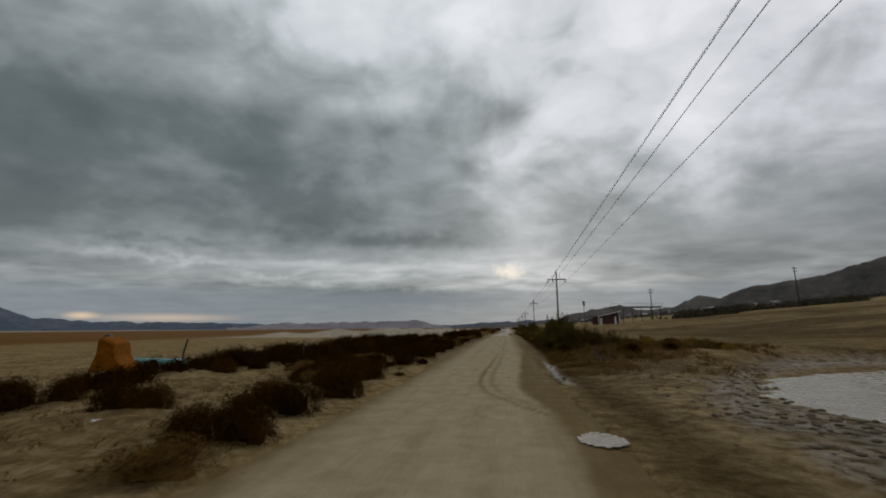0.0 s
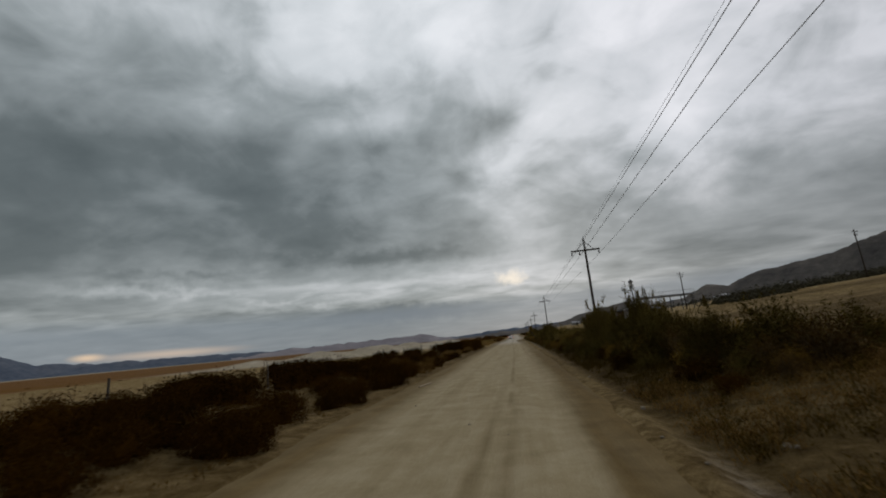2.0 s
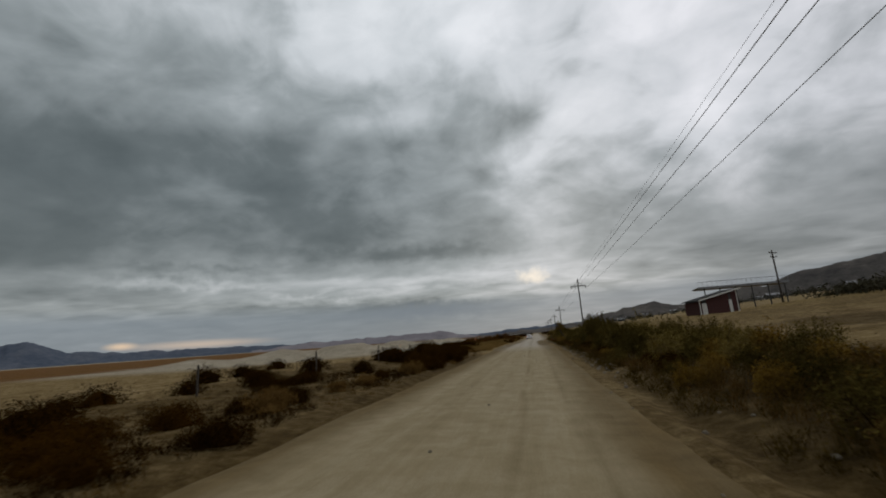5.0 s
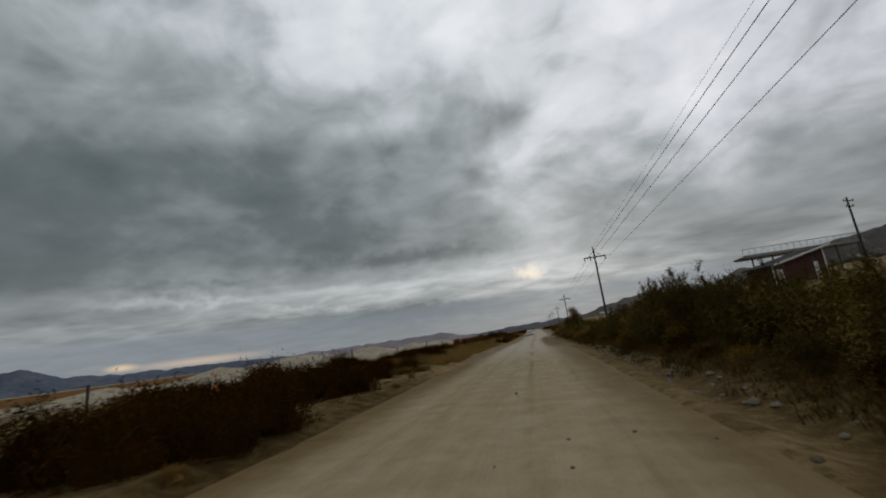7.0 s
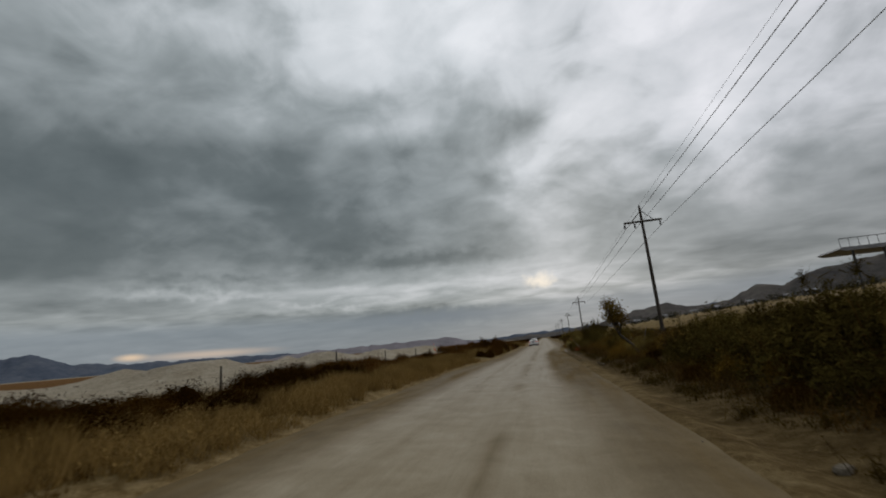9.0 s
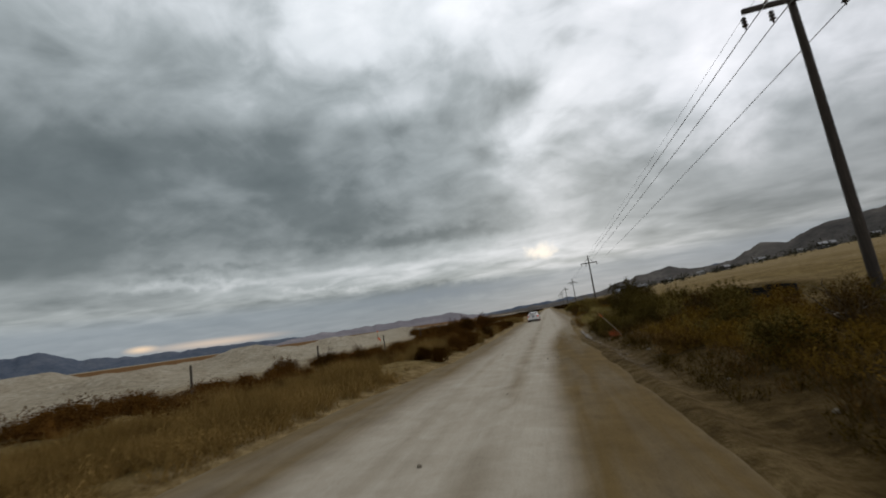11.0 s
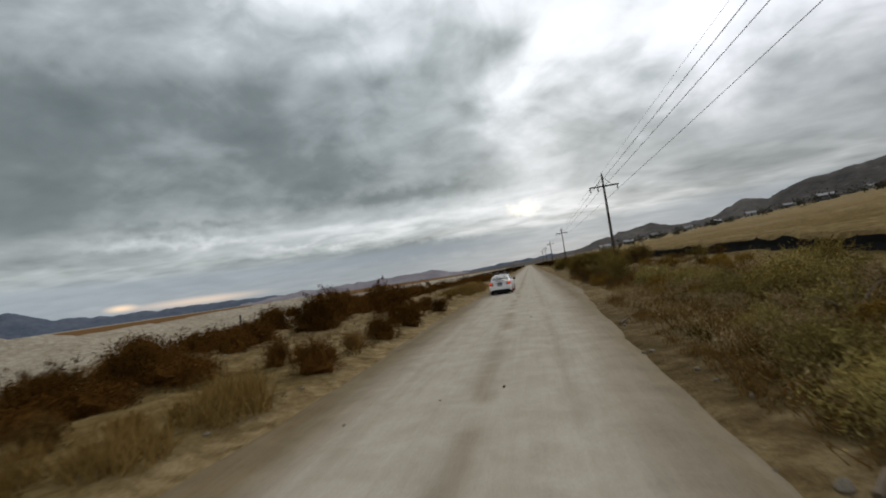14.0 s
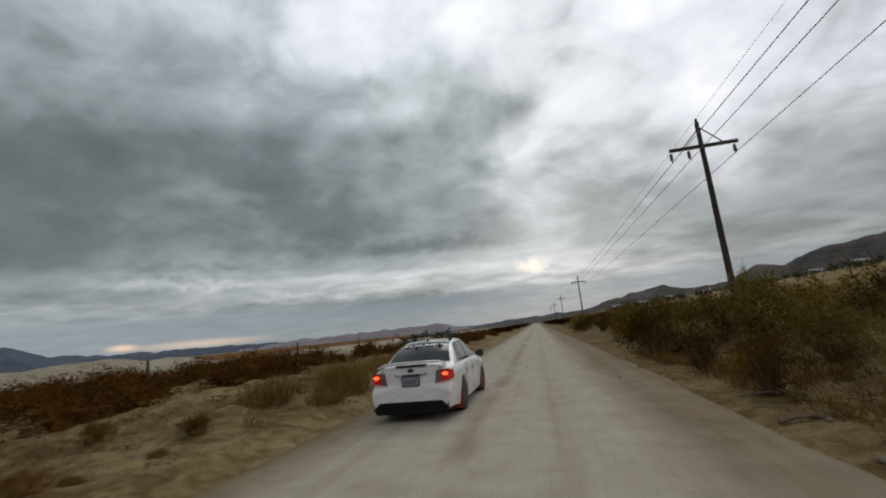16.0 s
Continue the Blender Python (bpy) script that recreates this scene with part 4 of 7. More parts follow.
# ---- plants ----
def add_core(s, seed, wide, high):
    """The dense knot of twigs in the middle of a bush, uneven all round."""
    k = len(s.v)
    n, m = 14, 7
    for i in range(m):
        v = math.pi / 2 * i / (m - 1)
        for j in range(n):
            a = 6.283 * j / n
            f = 0.44 + 0.6 * (float(vnoise(np.array(math.cos(a) * 1.7 + seed), np.array(math.sin(a) * 1.7 + v * 2), seed)) - 0.5)
            s.v.append((wide * f * math.cos(v) ** 0.8 * math.cos(a), wide * f * math.cos(v) ** 0.8 * math.sin(a), high * (f + 0.08) * math.sin(v) - 0.03))
    for i in range(m - 1):
        s.f += [(k + i * n + j, k + i * n + (j + 1) % n, k + (i + 1) * n + (j + 1) % n, k + (i + 1) * n + j) for j in range(n)]


def rand_dirs(rng, n, lift=0.0):
    v = rng.normal(size=(n, 3))
    v[:, 2] += lift
    return v / np.linalg.norm(v, axis=1, keepdims=True)


def add_blades(s, base, tip, width, rng):
    """Long thin triangles from base to tip."""
    d = tip - base
    side = np.cross(d, rng.normal(size=d.shape))
    side *= (width[:, None] / (np.linalg.norm(side, axis=1, keepdims=True) + 1e-9))
    k, n = len(s.v), len(base)
    s.v += np.stack([base - side, base + side, tip], 1).reshape(-1, 3).tolist()
    s.f += [(k + 3 * i, k + 3 * i + 1, k + 3 * i + 2) for i in range(n)]


def add_leaves(s, at, size, rng, slim=0.4):
    """Small pointed leaves turned every way."""
    a = rand_dirs(rng, len(at))
    b = np.cross(a, rand_dirs(rng, len(at)))
    b /= np.linalg.norm(b, axis=1, keepdims=True) + 1e-9
    a, b = a * size[:, None], b * size[:, None] * slim
    k = len(s.v)
    s.v += np.stack([at - a - b, at - a + b, at + a], 1).reshape(-1, 3).tolist()
    s.f += [(k + 3 * i, k + 3 * i + 1, k + 3 * i + 2) for i in range(len(at))]


def shrub_meshes(seed, wide, high, stems, leaves, leaf, bare=0.25, lumps=9, plumes=0, slim=0.3, reach=(0.25, 0.6), above=0.45, dome_share=0.36, poke=1.0, core=False):
    """Twigs and foliage of one bush: stems fan out from the root and carry clumps of small leaves."""
    rng = np.random.default_rng(seed)
    tw, fo = Shape(), Shape()
    ends = []
    for i in range(stems):
        a = rng.uniform(0, 2 * math.pi)
        out = wide * math.sqrt(rng.uniform(0.02, 1)) * rng.uniform(0.6, 1.05)
        hgt = high * poke * rng.uniform(0.55, 1.0) * math.sqrt(max(0.12, 1 - (out / (wide * 1.15)) ** 2))
        p0 = Vector((0.12 * wide * math.cos(a), 0.12 * wide * math.sin(a), -0.05))
        p2 = Vector((out * math.cos(a), out * math.sin(a), hgt))
        p1 = p0.lerp(p2, 0.5) + Vector((rng.normal() * 0.07, rng.normal() * 0.07, high * 0.1))
        r = 0.014 * (0.6 + high * 0.35)
        tw.tube([p0, p1, p2], [r, r * 0.6, r * 0.2], 4, caps=False)
        ends += [np.array(p1), np.array(p2), np.array(p1.lerp(p2, 0.6))]
        for _ in range(2):
            q = p1.lerp(p2, rng.uniform(0, 0.9))
            e = q + Vector(rng.normal(size=3) * 0.16 * wide) + Vector((0, 0, 0.12 * high))
            tw.tube([q, e], [r * 0.4, r * 0.12], 3, caps=False)
            ends.append(np.array(e))
    ends = np.array(ends)
    # clumps that leave gaps between them
    centres = np.stack([rng.uniform(-1, 1, lumps) * wide * 0.75, rng.uniform(-1, 1, lumps) * wide * 0.75, high * rng.uniform(0.25, 0.62, lumps)], 1)
    n_end = int(leaves * (0.78 - dome_share))
    at = ends[rng.integers(0, len(ends), n_end)] + rng.normal(size=(n_end, 3)) * np.array([0.10 * wide, 0.10 * wide, 0.08 * high])
    n_l = int(leaves * 0.16)
    n_d = leaves - n_end - n_l
    dome = rand_dirs(rng, n_d)
    dome[:, 2] = np.abs(dome[:, 2])
    swell = 0.84 + (0.7 if core else 0.36) * (vnoise(dome[:, 0] * 2.3 + seed, dome[:, 1] * 2.3 + dome[:, 2] * 2, seed) - 0.5)
    dome *= (swell * rng.uniform(0.55, 1.0, n_d) ** 0.5)[:, None] * np.array([wide, wide, high * 0.92])
    at2 = centres[rng.integers(0, lumps, n_l)] + rng.normal(size=(n_l, 3)) * np.array([0.18 * wide, 0.18 * wide, 0.14 * high])
    at = np.concatenate([at, at2, dome])
    at[:, 2] = np.abs(at[:, 2])
    if core:
        add_core(fo, seed, wide, high)
    add_leaves(fo, at, leaf * rng.uniform(0.5, 1.3, len(at)), rng, slim)
    for i in range(plumes):
        q = ends[rng.integers(0, len(ends))]
        if q[2] < high * above:
            continue
        e = q + np.array([rng.normal() * 0.12, rng.normal() * 0.12, rng.uniform(*reach)])
        tw.tube([Vector(q), Vector(e)], [0.008, 0.003], 3, caps=False)
        u = rng.uniform(0, 1, 60)[:, None]
        add_leaves(fo, q * (1 - u) + e * u + rng.normal(size=(60, 3)) * 0.04, rng.uniform(0.02, 0.042, 60), rng)
    # fine shoots that break the outline
    k = int(leaves * bare * 0.5)
    base = ends[rng.integers(0, len(ends), k)]
    add_blades(fo, base, base + rand_dirs(rng, k, 1.0) * (0.22 * high * rng.uniform(0.4, 1.2, k))[:, None], np.full(k, 0.008), rng)
    return tw, fo


class Kind:
    """One kind of bush in several grown forms; its copies share the meshes."""

    def __init__(self, name, label, category, group, twig, leaf, forms, fol_name="foliage"):
        self.forms = [(a.mesh(name + "_twigs", twig), b.mesh(name + "_" + fol_name, leaf)) for a, b in forms]
        self.args = name, label, category, group
        self.fol = fol_name

    def plant(self, x, y, scale=1.0, turn=0.0, form=0, squash=1.0, label=""):
        name, lab, cat, grp = self.args
        z = float(land_at(x, y)) - 0.04
        t_me, f_me = self.forms[form % len(self.forms)]
        ob = thing(name, label or lab, cat, Matrix.LocRotScale((x, y, z), Euler((0, 0, turn)), (scale, scale, scale * squash)), grp)
        part("stem", t_me, None, ob)
        part(self.fol, f_me, None, ob)
        return ob


brown = Kind("desert_shrub", "dark brown leafless desert shrub on the sandy verge", "shrub", "brown shrubs beside the road", M_BROWN_TWIG, M_BROWN,
             [shrub_meshes(100 + i, 0.85, 0.82 + 0.08 * (i % 3), 26, 7000, 0.034, 0.04, slim=0.26, dome_share=0.64, poke=0.8, core=True) for i in range(5)])
russet = Kind("desert_shrub", "reddish brown leafless desert shrub on the sandy verge", "shrub", "russet shrubs beside the road", M_BROWN_TWIG, M_REDBROWN,
              [shrub_meshes(160 + i, 0.85, 0.8 + 0.08 * (i % 3), 30, 6000, 0.034, 0.5, slim=0.24, dome_share=0.5, poke=0.95, core=True) for i in range(4)])
tan = Kind("dry_shrub", "small tan dead shrub on the sandy verge", "shrub", "tan shrubs beside the road", M_BROWN_TWIG, M_TAN,
           [shrub_meshes(130 + i, 0.85, 0.9, 30, 4200, 0.032, 0.9, slim=0.2, dome_share=0.5, poke=0.8, core=True) for i in range(3)])
pale = Kind("sagebrush", "pale yellow-green rounded sagebrush on the bank", "shrub", "pale shrubs on the bank", M_SAGE_TWIG, M_PALESAGE,
            [shrub_meshes(220 + i, 0.9, 1.0, 24, 2600, 0.038, 0.4, dome_share=0.5, poke=0.9) for i in range(3)])
straw_shrub = Kind("dry_shrub", "grey straw-coloured dead shrub on the bank", "shrub", "straw shrubs on the bank", M_SAGE_TWIG, M_GREYSTALK,
                   [shrub_meshes(420 + i, 0.9, 0.95, 50, 1500, 0.04, 1.2, slim=0.18, dome_share=0.4, poke=0.9) for i in range(3)])
sage = Kind("sagebrush", "dull green sagebrush with dry grey twigs on the bank", "shrub", "green shrubs on the bank", M_SAGE_TWIG, M_SAGE,
            [shrub_meshes(200 + i, 0.95, 1.15 + 0.12 * (i % 3), 22, 1650, 0.05, 0.4, plumes=4) for i in range(5)])
ochre = Kind("rabbitbrush", "ochre rabbitbrush with faded yellow tips", "shrub", "yellowed shrubs on the bank", M_SAGE_TWIG, M_OCHRE,
             [shrub_meshes(300 + i, 0.8, 0.95, 22, 1750, 0.048, 0.5, dome_share=0.45) for i in range(3)])
dry = Kind("dry_shrub", "dry greyish brown shrub of bare twigs", "shrub", "bare shrubs on the bank", M_SAGE_TWIG, M_BROWN_TWIG,
           [shrub_meshes(400 + i, 0.9, 1.2, 60, 600, 0.06, 2.0, slim=0.15) for i in range(3)])
dark = Kind("greasewood", "dark olive brush growing thick on the bank", "shrub", "dark shrubs on the bank", M_BROWN_TWIG, M_DARKGREEN,
            [shrub_meshes(250 + i, 0.95, 1.2 + 0.1 * (i % 3), 22, 1850, 0.055, 0.4, plumes=4) for i in range(4)])
tall = Kind("tall_bush", "tall dull green bush leaning over the verge", "bush", "tall bushes on the bank", M_BROWN_TWIG, M_DARKGREEN,
            [shrub_meshes(500 + i, 1.35, 2.3, 56, 10500, 0.036, 0.4, lumps=14, plumes=110, reach=(0.2, 0.5), above=0.62, dome_share=0.42) for i in range(4)])


tall_pale = Kind("tall_bush", "tall faded olive bush on the bank", "bush", "tall bushes on the bank", M_SAGE_TWIG, M_SAGE,
                 [shrub_meshes(520 + i, 1.35, 2.3, 56, 9000, 0.036, 0.4, lumps=14, plumes=60, reach=(0.15, 0.35), above=0.62, dome_share=0.46) for i in range(2)])


def grass_mesh(seed, wide, high, n):
    rng = np.random.default_rng(seed)
    s = Shape()
    a, r = rng.uniform(0, 2 * math.pi, n), wide * np.sqrt(rng.uniform(0, 1, n))
    base = np.stack([r * np.cos(a), r * np.sin(a), np.full(n, -0.02)], 1)
    tip = base + np.stack([rng.normal(size=n) * 0.16, rng.normal(size=n) * 0.16, high * rng.uniform(0.45, 1.1, n)], 1)
    add_blades(s, base, tip, np.full(n, 0.007), rng)
    return s


GRASS = [grass_mesh(600 + i, 0.55, 0.6, 420).mesh("grass_blades", M_GRASS) for i in range(4)]


def tuft(x, y, scale, turn, form):
    ob = new("grass_tuft", GRASS[form % 4])
    ob.matrix_world = Matrix.LocRotScale((x, y, float(land_at(x, y)) - 0.02), Euler((0, 0, turn)), (scale, scale, scale))
    return tagged(ob, "tuft of tall dry golden grass", "grass tuft", "grass tufts on the verge")


def weeds(name, label, edge, sign, n, y0, y1, d0, d1, h0, h1, mat, seed):
    """Low growth too small to tell apart: thin blades and leaves in many little clumps."""
    rng = np.random.default_rng(seed)
    y = rng.uniform(y0, y1, n)
    x = edge(y) + sign * (d0 + (d1 - d0) * rng.uniform(0, 1, n) ** 1.3)
    keep = (fbm(x * 0.6, y * 0.6, seed) > 0.42) & ((sign < 0) | (y < 182) | (x > 3.7))
    x, y = x[keep], y[keep]
    z = land_at(x, y)
    m = 16
    h = rng.uniform(h0, h1, len(x))
    base = np.repeat(np.stack([x, y, z - 0.02], 1), m, 0) + rng.normal(size=(len(x) * m, 3)) * np.array([0.1, 0.1, 0])
    hh = np.repeat(h, m) * rng.uniform(0.4, 1.1, len(base))
    tip = base + np.stack([rng.normal(size=len(base)) * 0.45 * hh, rng.normal(size=len(base)) * 0.45 * hh, hh], 1)
    s = Shape()
    add_blades(s, base, tip, np.full(len(base), 0.007), rng)
    u = rng.uniform(0.3, 1, len(base))[:, None]
    add_leaves(s, base * (1 - u) + tip * u, rng.uniform(0.015, 0.04, len(base)), rng)
    return tagged(part(name, s, mat), label, "weeds", kind="stuff")


weeds("verge_weeds", "low olive and brown weeds along the bank", right_edge, 1, 4800, 24, 180, 1.0, 6.0, 0.12, 0.5, M_WEED, 61)
weeds("slope_weeds", "dull brown weeds on the dark slope beside the lot", right_edge, 1, 1300, 20, 38, 0.9, 9.0, 0.12, 0.4, M_TAN, 68)
weeds("rust_scrub", "rusty low scrub at the edge of the muddy lot", right_edge, 1, 1500, 28, 44, 3.2, 15.0, 0.15, 0.45, M_TAN, 67)
weeds("bank_grass", "ochre and straw weeds standing thick on the bank", right_edge, 1, 1700, 120, 160, 2.4, 7.0, 0.2, 0.55, M_OCHRE, 63)
weeds("straw_stalks", "grey straw stalks standing thick on the bank", right_edge, 1, 2000, 158, 184, 1.0, 8.0, 0.15, 0.5, M_GREYSTALK, 70)
weeds("rust_stalks", "rusty stalks among the straw on the bank", right_edge, 1, 1900, 150, 184, 1.2, 7.0, 0.2, 0.5, M_RUSTWEED, 71)
weeds("bank_feet", "dry tan weeds at the foot of the bank", right_edge, 1, 1500, 164, 206, 0.5, 3.2, 0.1, 0.4, M_TAN, 69)
weeds("bank_stalks", "tan dead stalks on the bank", right_edge, 1, 3200, 62, 206, 1.6, 6.5, 0.2, 0.6, M_TAN, 64)
weeds("sand_weeds", "sparse low brown weeds on the sandy verge", left_edge, -1, 1900, 3, 215, 0.5, 8.0, 0.08, 0.3, M_BROWN_TWIG, 62)
weeds("verge_brush", "low dark brown brush between the shrubs", left_edge, -1, 800, 58, 84, 0.8, 7.0, 0.15, 0.4, M_BROWN, 65)
weeds("verge_grass", "rough tan grass along the plain's verge", left_edge, -1, 3000, 112, 143, 0.2, 4.6, 0.2, 0.6, M_GRASS, 66)

rs = random.Random(5)


brush, late_brush = Shape(), Shape()
BRUSH_FORMS = [shrub_meshes(150 + i, 0.9, 0.85, 12, 1800, 0.044, 0.04, slim=0.34, dome_share=0.6, poke=0.9, core=True) for i in range(3)]


def strip(y0, y1, edge, sign, d0, d1, n, kinds, s0, s1, squash=(0.8, 1.05), joined=False):
    """Plants n bushes at even but jittered steps along a verge; those of the far rows are joined."""
    for i in range(n):
        y = y0 + (y1 - y0) * (i + rs.random()) / n
        x = float(edge(np.array(y))) + sign * rs.uniform(d0, d1)
        if joined:
            c, a = rs.uniform(s0, s1), rs.uniform(0, 6.28)
            for form in BRUSH_FORMS[rs.randrange(3)]:
                rows = late_brush if y > 128 else brush
                k = len(rows.v)
                v = np.array([tuple(p) for p in form.v]) * c
                r = np.stack([v[:, 0] * math.cos(a) - v[:, 1] * math.sin(a) + x, v[:, 0] * math.sin(a) + v[:, 1] * math.cos(a) + y, v[:, 2] * 0.9 + float(land_at(x, y)) - 0.04], 1)
                rows.v += r.tolist()
                rows.f += [tuple(q + k for q in f) for f in form.f]
            continue
        kind = kinds[rs.randrange(len(kinds))]
        kind.plant(x, y, rs.uniform(s0, s1), rs.uniform(0, 6.28), rs.randrange(5), rs.uniform(*squash))


# the dark shrubs on the plain's side: place, width and height
def grow(kind, rows, radius, tall_):
    """Plants a row of single bushes, each at its own width and height, clear of the road."""
    for k, (x, y, w, h) in enumerate(rows):
        le, re = float(left_edge(y)), float(right_edge(y))
        w = max(w, 1.45 * h * radius / tall_ * 0.86 / 0.85) if x < 0 else w
        x = min(x, le - 0.3 - 0.28 * w) if x < 0 else max(x, re + 0.5 + 0.28 * w)
        kind.plant(x, y, w / (2 * radius), rs.uniform(0, 6.28), k, h * 2 * radius / (w * tall_))


grow(tan, ((-4.9, 6.2, 1.8, 0.6),), 0.8, 0.9)
grow(brown, ((-5.9, 7.9, 1.3, 0.9), (-5.0, 8.3, 1.5, 0.95), (-5.4, 10.8, 1.6, 0.85), (-10.3, 10.6, 1.5, 0.95), (-9.4, 10.7, 1.5, 0.85), (-14.0, 10.9, 0.9, 1.0), (-6.9, 11.2, 0.8, 0.43), (-6.6, 11.9, 1.5, 0.79), (-13.3, 11.8, 1.0, 0.86), (-4.7, 13.7, 2.0, 1.0), (-5.8, 18.8, 1.3, 0.71), (-7.4, 19.0, 1.2, 0.56), (-8.8, 19.1, 1.4, 0.58), (-13.7, 19.8, 1.6, 0.78), (-4.9, 19.9, 0.7, 0.2), (-10.9, 21.9, 1.6, 0.96), (-13.3, 22.2, 1.4, 1.02), (-8.8, 22.7, 1.4, 1.15), (-6.4, 24.0, 0.5, 0.31), (-7.3, 24.5, 0.7, 0.31), (-8.2, 24.9, 0.9, 0.51)), 0.85, 0.86)
grow(brown, ((-6.1, 25.5, 1.1, 0.95), (-13.3, 25.7, 1.8, 1.04), (-10.6, 25.9, 0.7, 0.5), (-4.5, 26.2, 0.8, 0.47), (-8.1, 30.0, 1.2, 0.69), (-16.6, 31.0, 2.4, 1.22), (-13.7, 31.6, 1.8, 1.33), (-10.3, 32.0, 2.0, 1.27), (-6.1, 32.0, 1.4, 1.19), (-5.0, 32.2, 1.3, 1.09), (-7.6, 32.4, 1.4, 1.27), (-9.3, 32.7, 1.4, 1.23), (-7.0, 35.4, 1.9, 0.92), (-6.4, 37.6, 1.1, 0.69), (-8.1, 38.1, 1.5, 0.81), (-5.9, 38.6, 1.3, 0.88), (-6.8, 40.3, 1.9, 0.7), (-7.9, 42.0, 2.0, 0.92), (-14.3, 41.1, 2.8, 1.16), (-7.0, 42.3, 0.7, 0.72), (-6.2, 42.7, 1.4, 0.86)), 0.85, 0.86)
grow(brown, ((-9.0, 42.7, 1.1, 0.8), (-5.8, 44.1, 1.9, 0.98), (-7.3, 47.2, 1.7, 1.02), (-6.6, 48.6, 1.8, 1.16), (-7.5, 54.1, 2.2, 1.23), (-10.0, 54.4, 1.0, 0.85), (-6.0, 55.6, 1.0, 0.73), (-8.6, 59.7, 1.6, 1.2), (-6.8, 83.2, 1.8, 1.26), (-6.0, 84.0, 1.0, 0.83), (-10.5, 84.5, 0.9, 1.16), (-5.8, 85.6, 1.1, 0.69), (-8.7, 89.6, 1.9, 1.35), (-7.5, 89.9, 2.0, 1.6), (-7.0, 90.9, 1.6, 1.3), (-5.8, 90.8, 1.4, 1.07), (-5.8, 92.4, 2.1, 1.46), (-9.2, 96.2, 1.9, 1.59), (-8.8, 97.5, 1.9, 1.47), (-7.6, 97.9, 1.7, 1.39), (-6.9, 98.6, 1.3, 1.1), (-7.7, 103.3, 1.1, 0.81)), 0.85, 0.86)
grow(russet, ((-11.4, 148.5, 1.4, 1.0), (-8.1, 148.7, 1.4, 0.73), (-9.7, 148.8, 1.4, 0.91), (-14.2, 149.2, 1.6, 1.02), (-5.3, 152.7, 1.2, 1.05), (-5.5, 155.4, 1.5, 1.01), (-4.9, 156.4, 0.6, 0.84), (-4.6, 158.7, 1.3, 0.87), (-5.8, 160.2, 1.0, 0.62), (-6.6, 161.5, 1.6, 0.65), (-5.2, 164.0, 1.2, 0.92), (-10.1, 169.6, 2.0, 1.15), (-10.3, 171.7, 1.7, 1.13), (-5.3, 172.0, 1.3, 0.8), (-7.4, 173.6, 1.0, 0.71), (-5.3, 176.7, 1.4, 0.91), (-11.0, 177.9, 2.0, 1.14), (-4.8, 179.8, 1.1, 0.76), (-9.8, 180.3, 2.4, 1.36), (-6.2, 181.7, 0.8, 0.91)), 0.85, 0.86)
grow(russet, ((-6.0, 183.2, 1.4, 0.96), (-8.2, 187.6, 1.6, 1.5), (-10.9, 184.0, 2.8, 1.7), (-15.2, 185.4, 2.1, 1.52), (-4.8, 185.5, 0.7, 0.76), (-6.2, 186.6, 1.1, 0.77), (-8.9, 187.3, 2.0, 1.66), (-14.5, 193.9, 2.2, 1.81)), 0.85, 0.86)
grow(tan, ((-6.9, 47.9, 0.7, 0.32), (-6.2, 50.4, 2.1, 0.79), (-7.6, 53.0, 0.8, 0.42), (-6.7, 55.2, 1.1, 0.71), (-7.2, 82.4, 0.9, 0.35), (-4.8, 89.4, 0.5, 0.3), (-5.2, 99.8, 0.4, 0.24), (-7.2, 105.0, 1.5, 0.45), (-6.6, 106.1, 1.2, 0.28), (-5.7, 150.2, 1.6, 0.6), (-6.0, 154.3, 1.1, 1.05), (-5.5, 161.8, 0.6, 0.41), (-5.1, 162.4, 0.8, 0.4), (-7.5, 167.6, 0.8, 0.7), (-6.3, 168.0, 0.7, 0.42), (-6.3, 169.0, 0.4, 0.29), (-5.5, 174.7, 0.8, 0.67), (-7.0, 174.7, 0.8, 0.37), (-9.5, 181.6, 0.7, 0.64), (-6.0, 191.0, 0.7, 0.35)), 0.8, 0.9)
grow(tan, ((-5.9, 191.5, 0.4, 0.19), (-5.8, 192.7, 0.4, 0.18), (-7.7, 193.3, 0.6, 0.42), (-6.2, 193.9, 0.6, 0.44)), 0.8, 0.9)
grow(brown, ((-10.5, 104.3, 1.5, 1.18), (-8.5, 104.4, 1.6, 0.86), (-5.2, 147.8, 0.7, 0.71), (-6.3, 149.0, 0.7, 0.77), (-13.5, 110.5, 1.4, 1.5)), 0.85, 0.86)
# rows behind them, in which no bush stands out
strip(9, 30, left_edge, -1, 7.5, 12.0, 18, [brown], 0.9, 1.3, joined=True)
strip(15.5, 25, left_edge, -1, 1.4, 5.6, 17, [brown, brown, tan], 0.8, 1.15)
strip(24, 34, left_edge, -1, 0.9, 4.0, 5, [brown], 0.7, 1.0)
strip(46, 60, left_edge, -1, 0.7, 3.4, 16, [brown, brown, tan], 0.8, 1.15)
strip(46, 66, left_edge, -1, 2.6, 4.6, 12, [brown], 0.9, 1.2)
strip(24, 40, left_edge, -1, 6.0, 12.5, 26, [brown], 1.1, 1.5, joined=True)
strip(40, 58, left_edge, -1, 6.0, 13.5, 36, [brown], 1.4, 1.9, joined=True)
strip(50, 68, left_edge, -1, 4.6, 9.5, 28, [brown], 1.1, 1.5, joined=True)
strip(56, 82, left_edge, -1, 0.9, 2.6, 12, [brown, brown, tan], 0.6, 1.0)
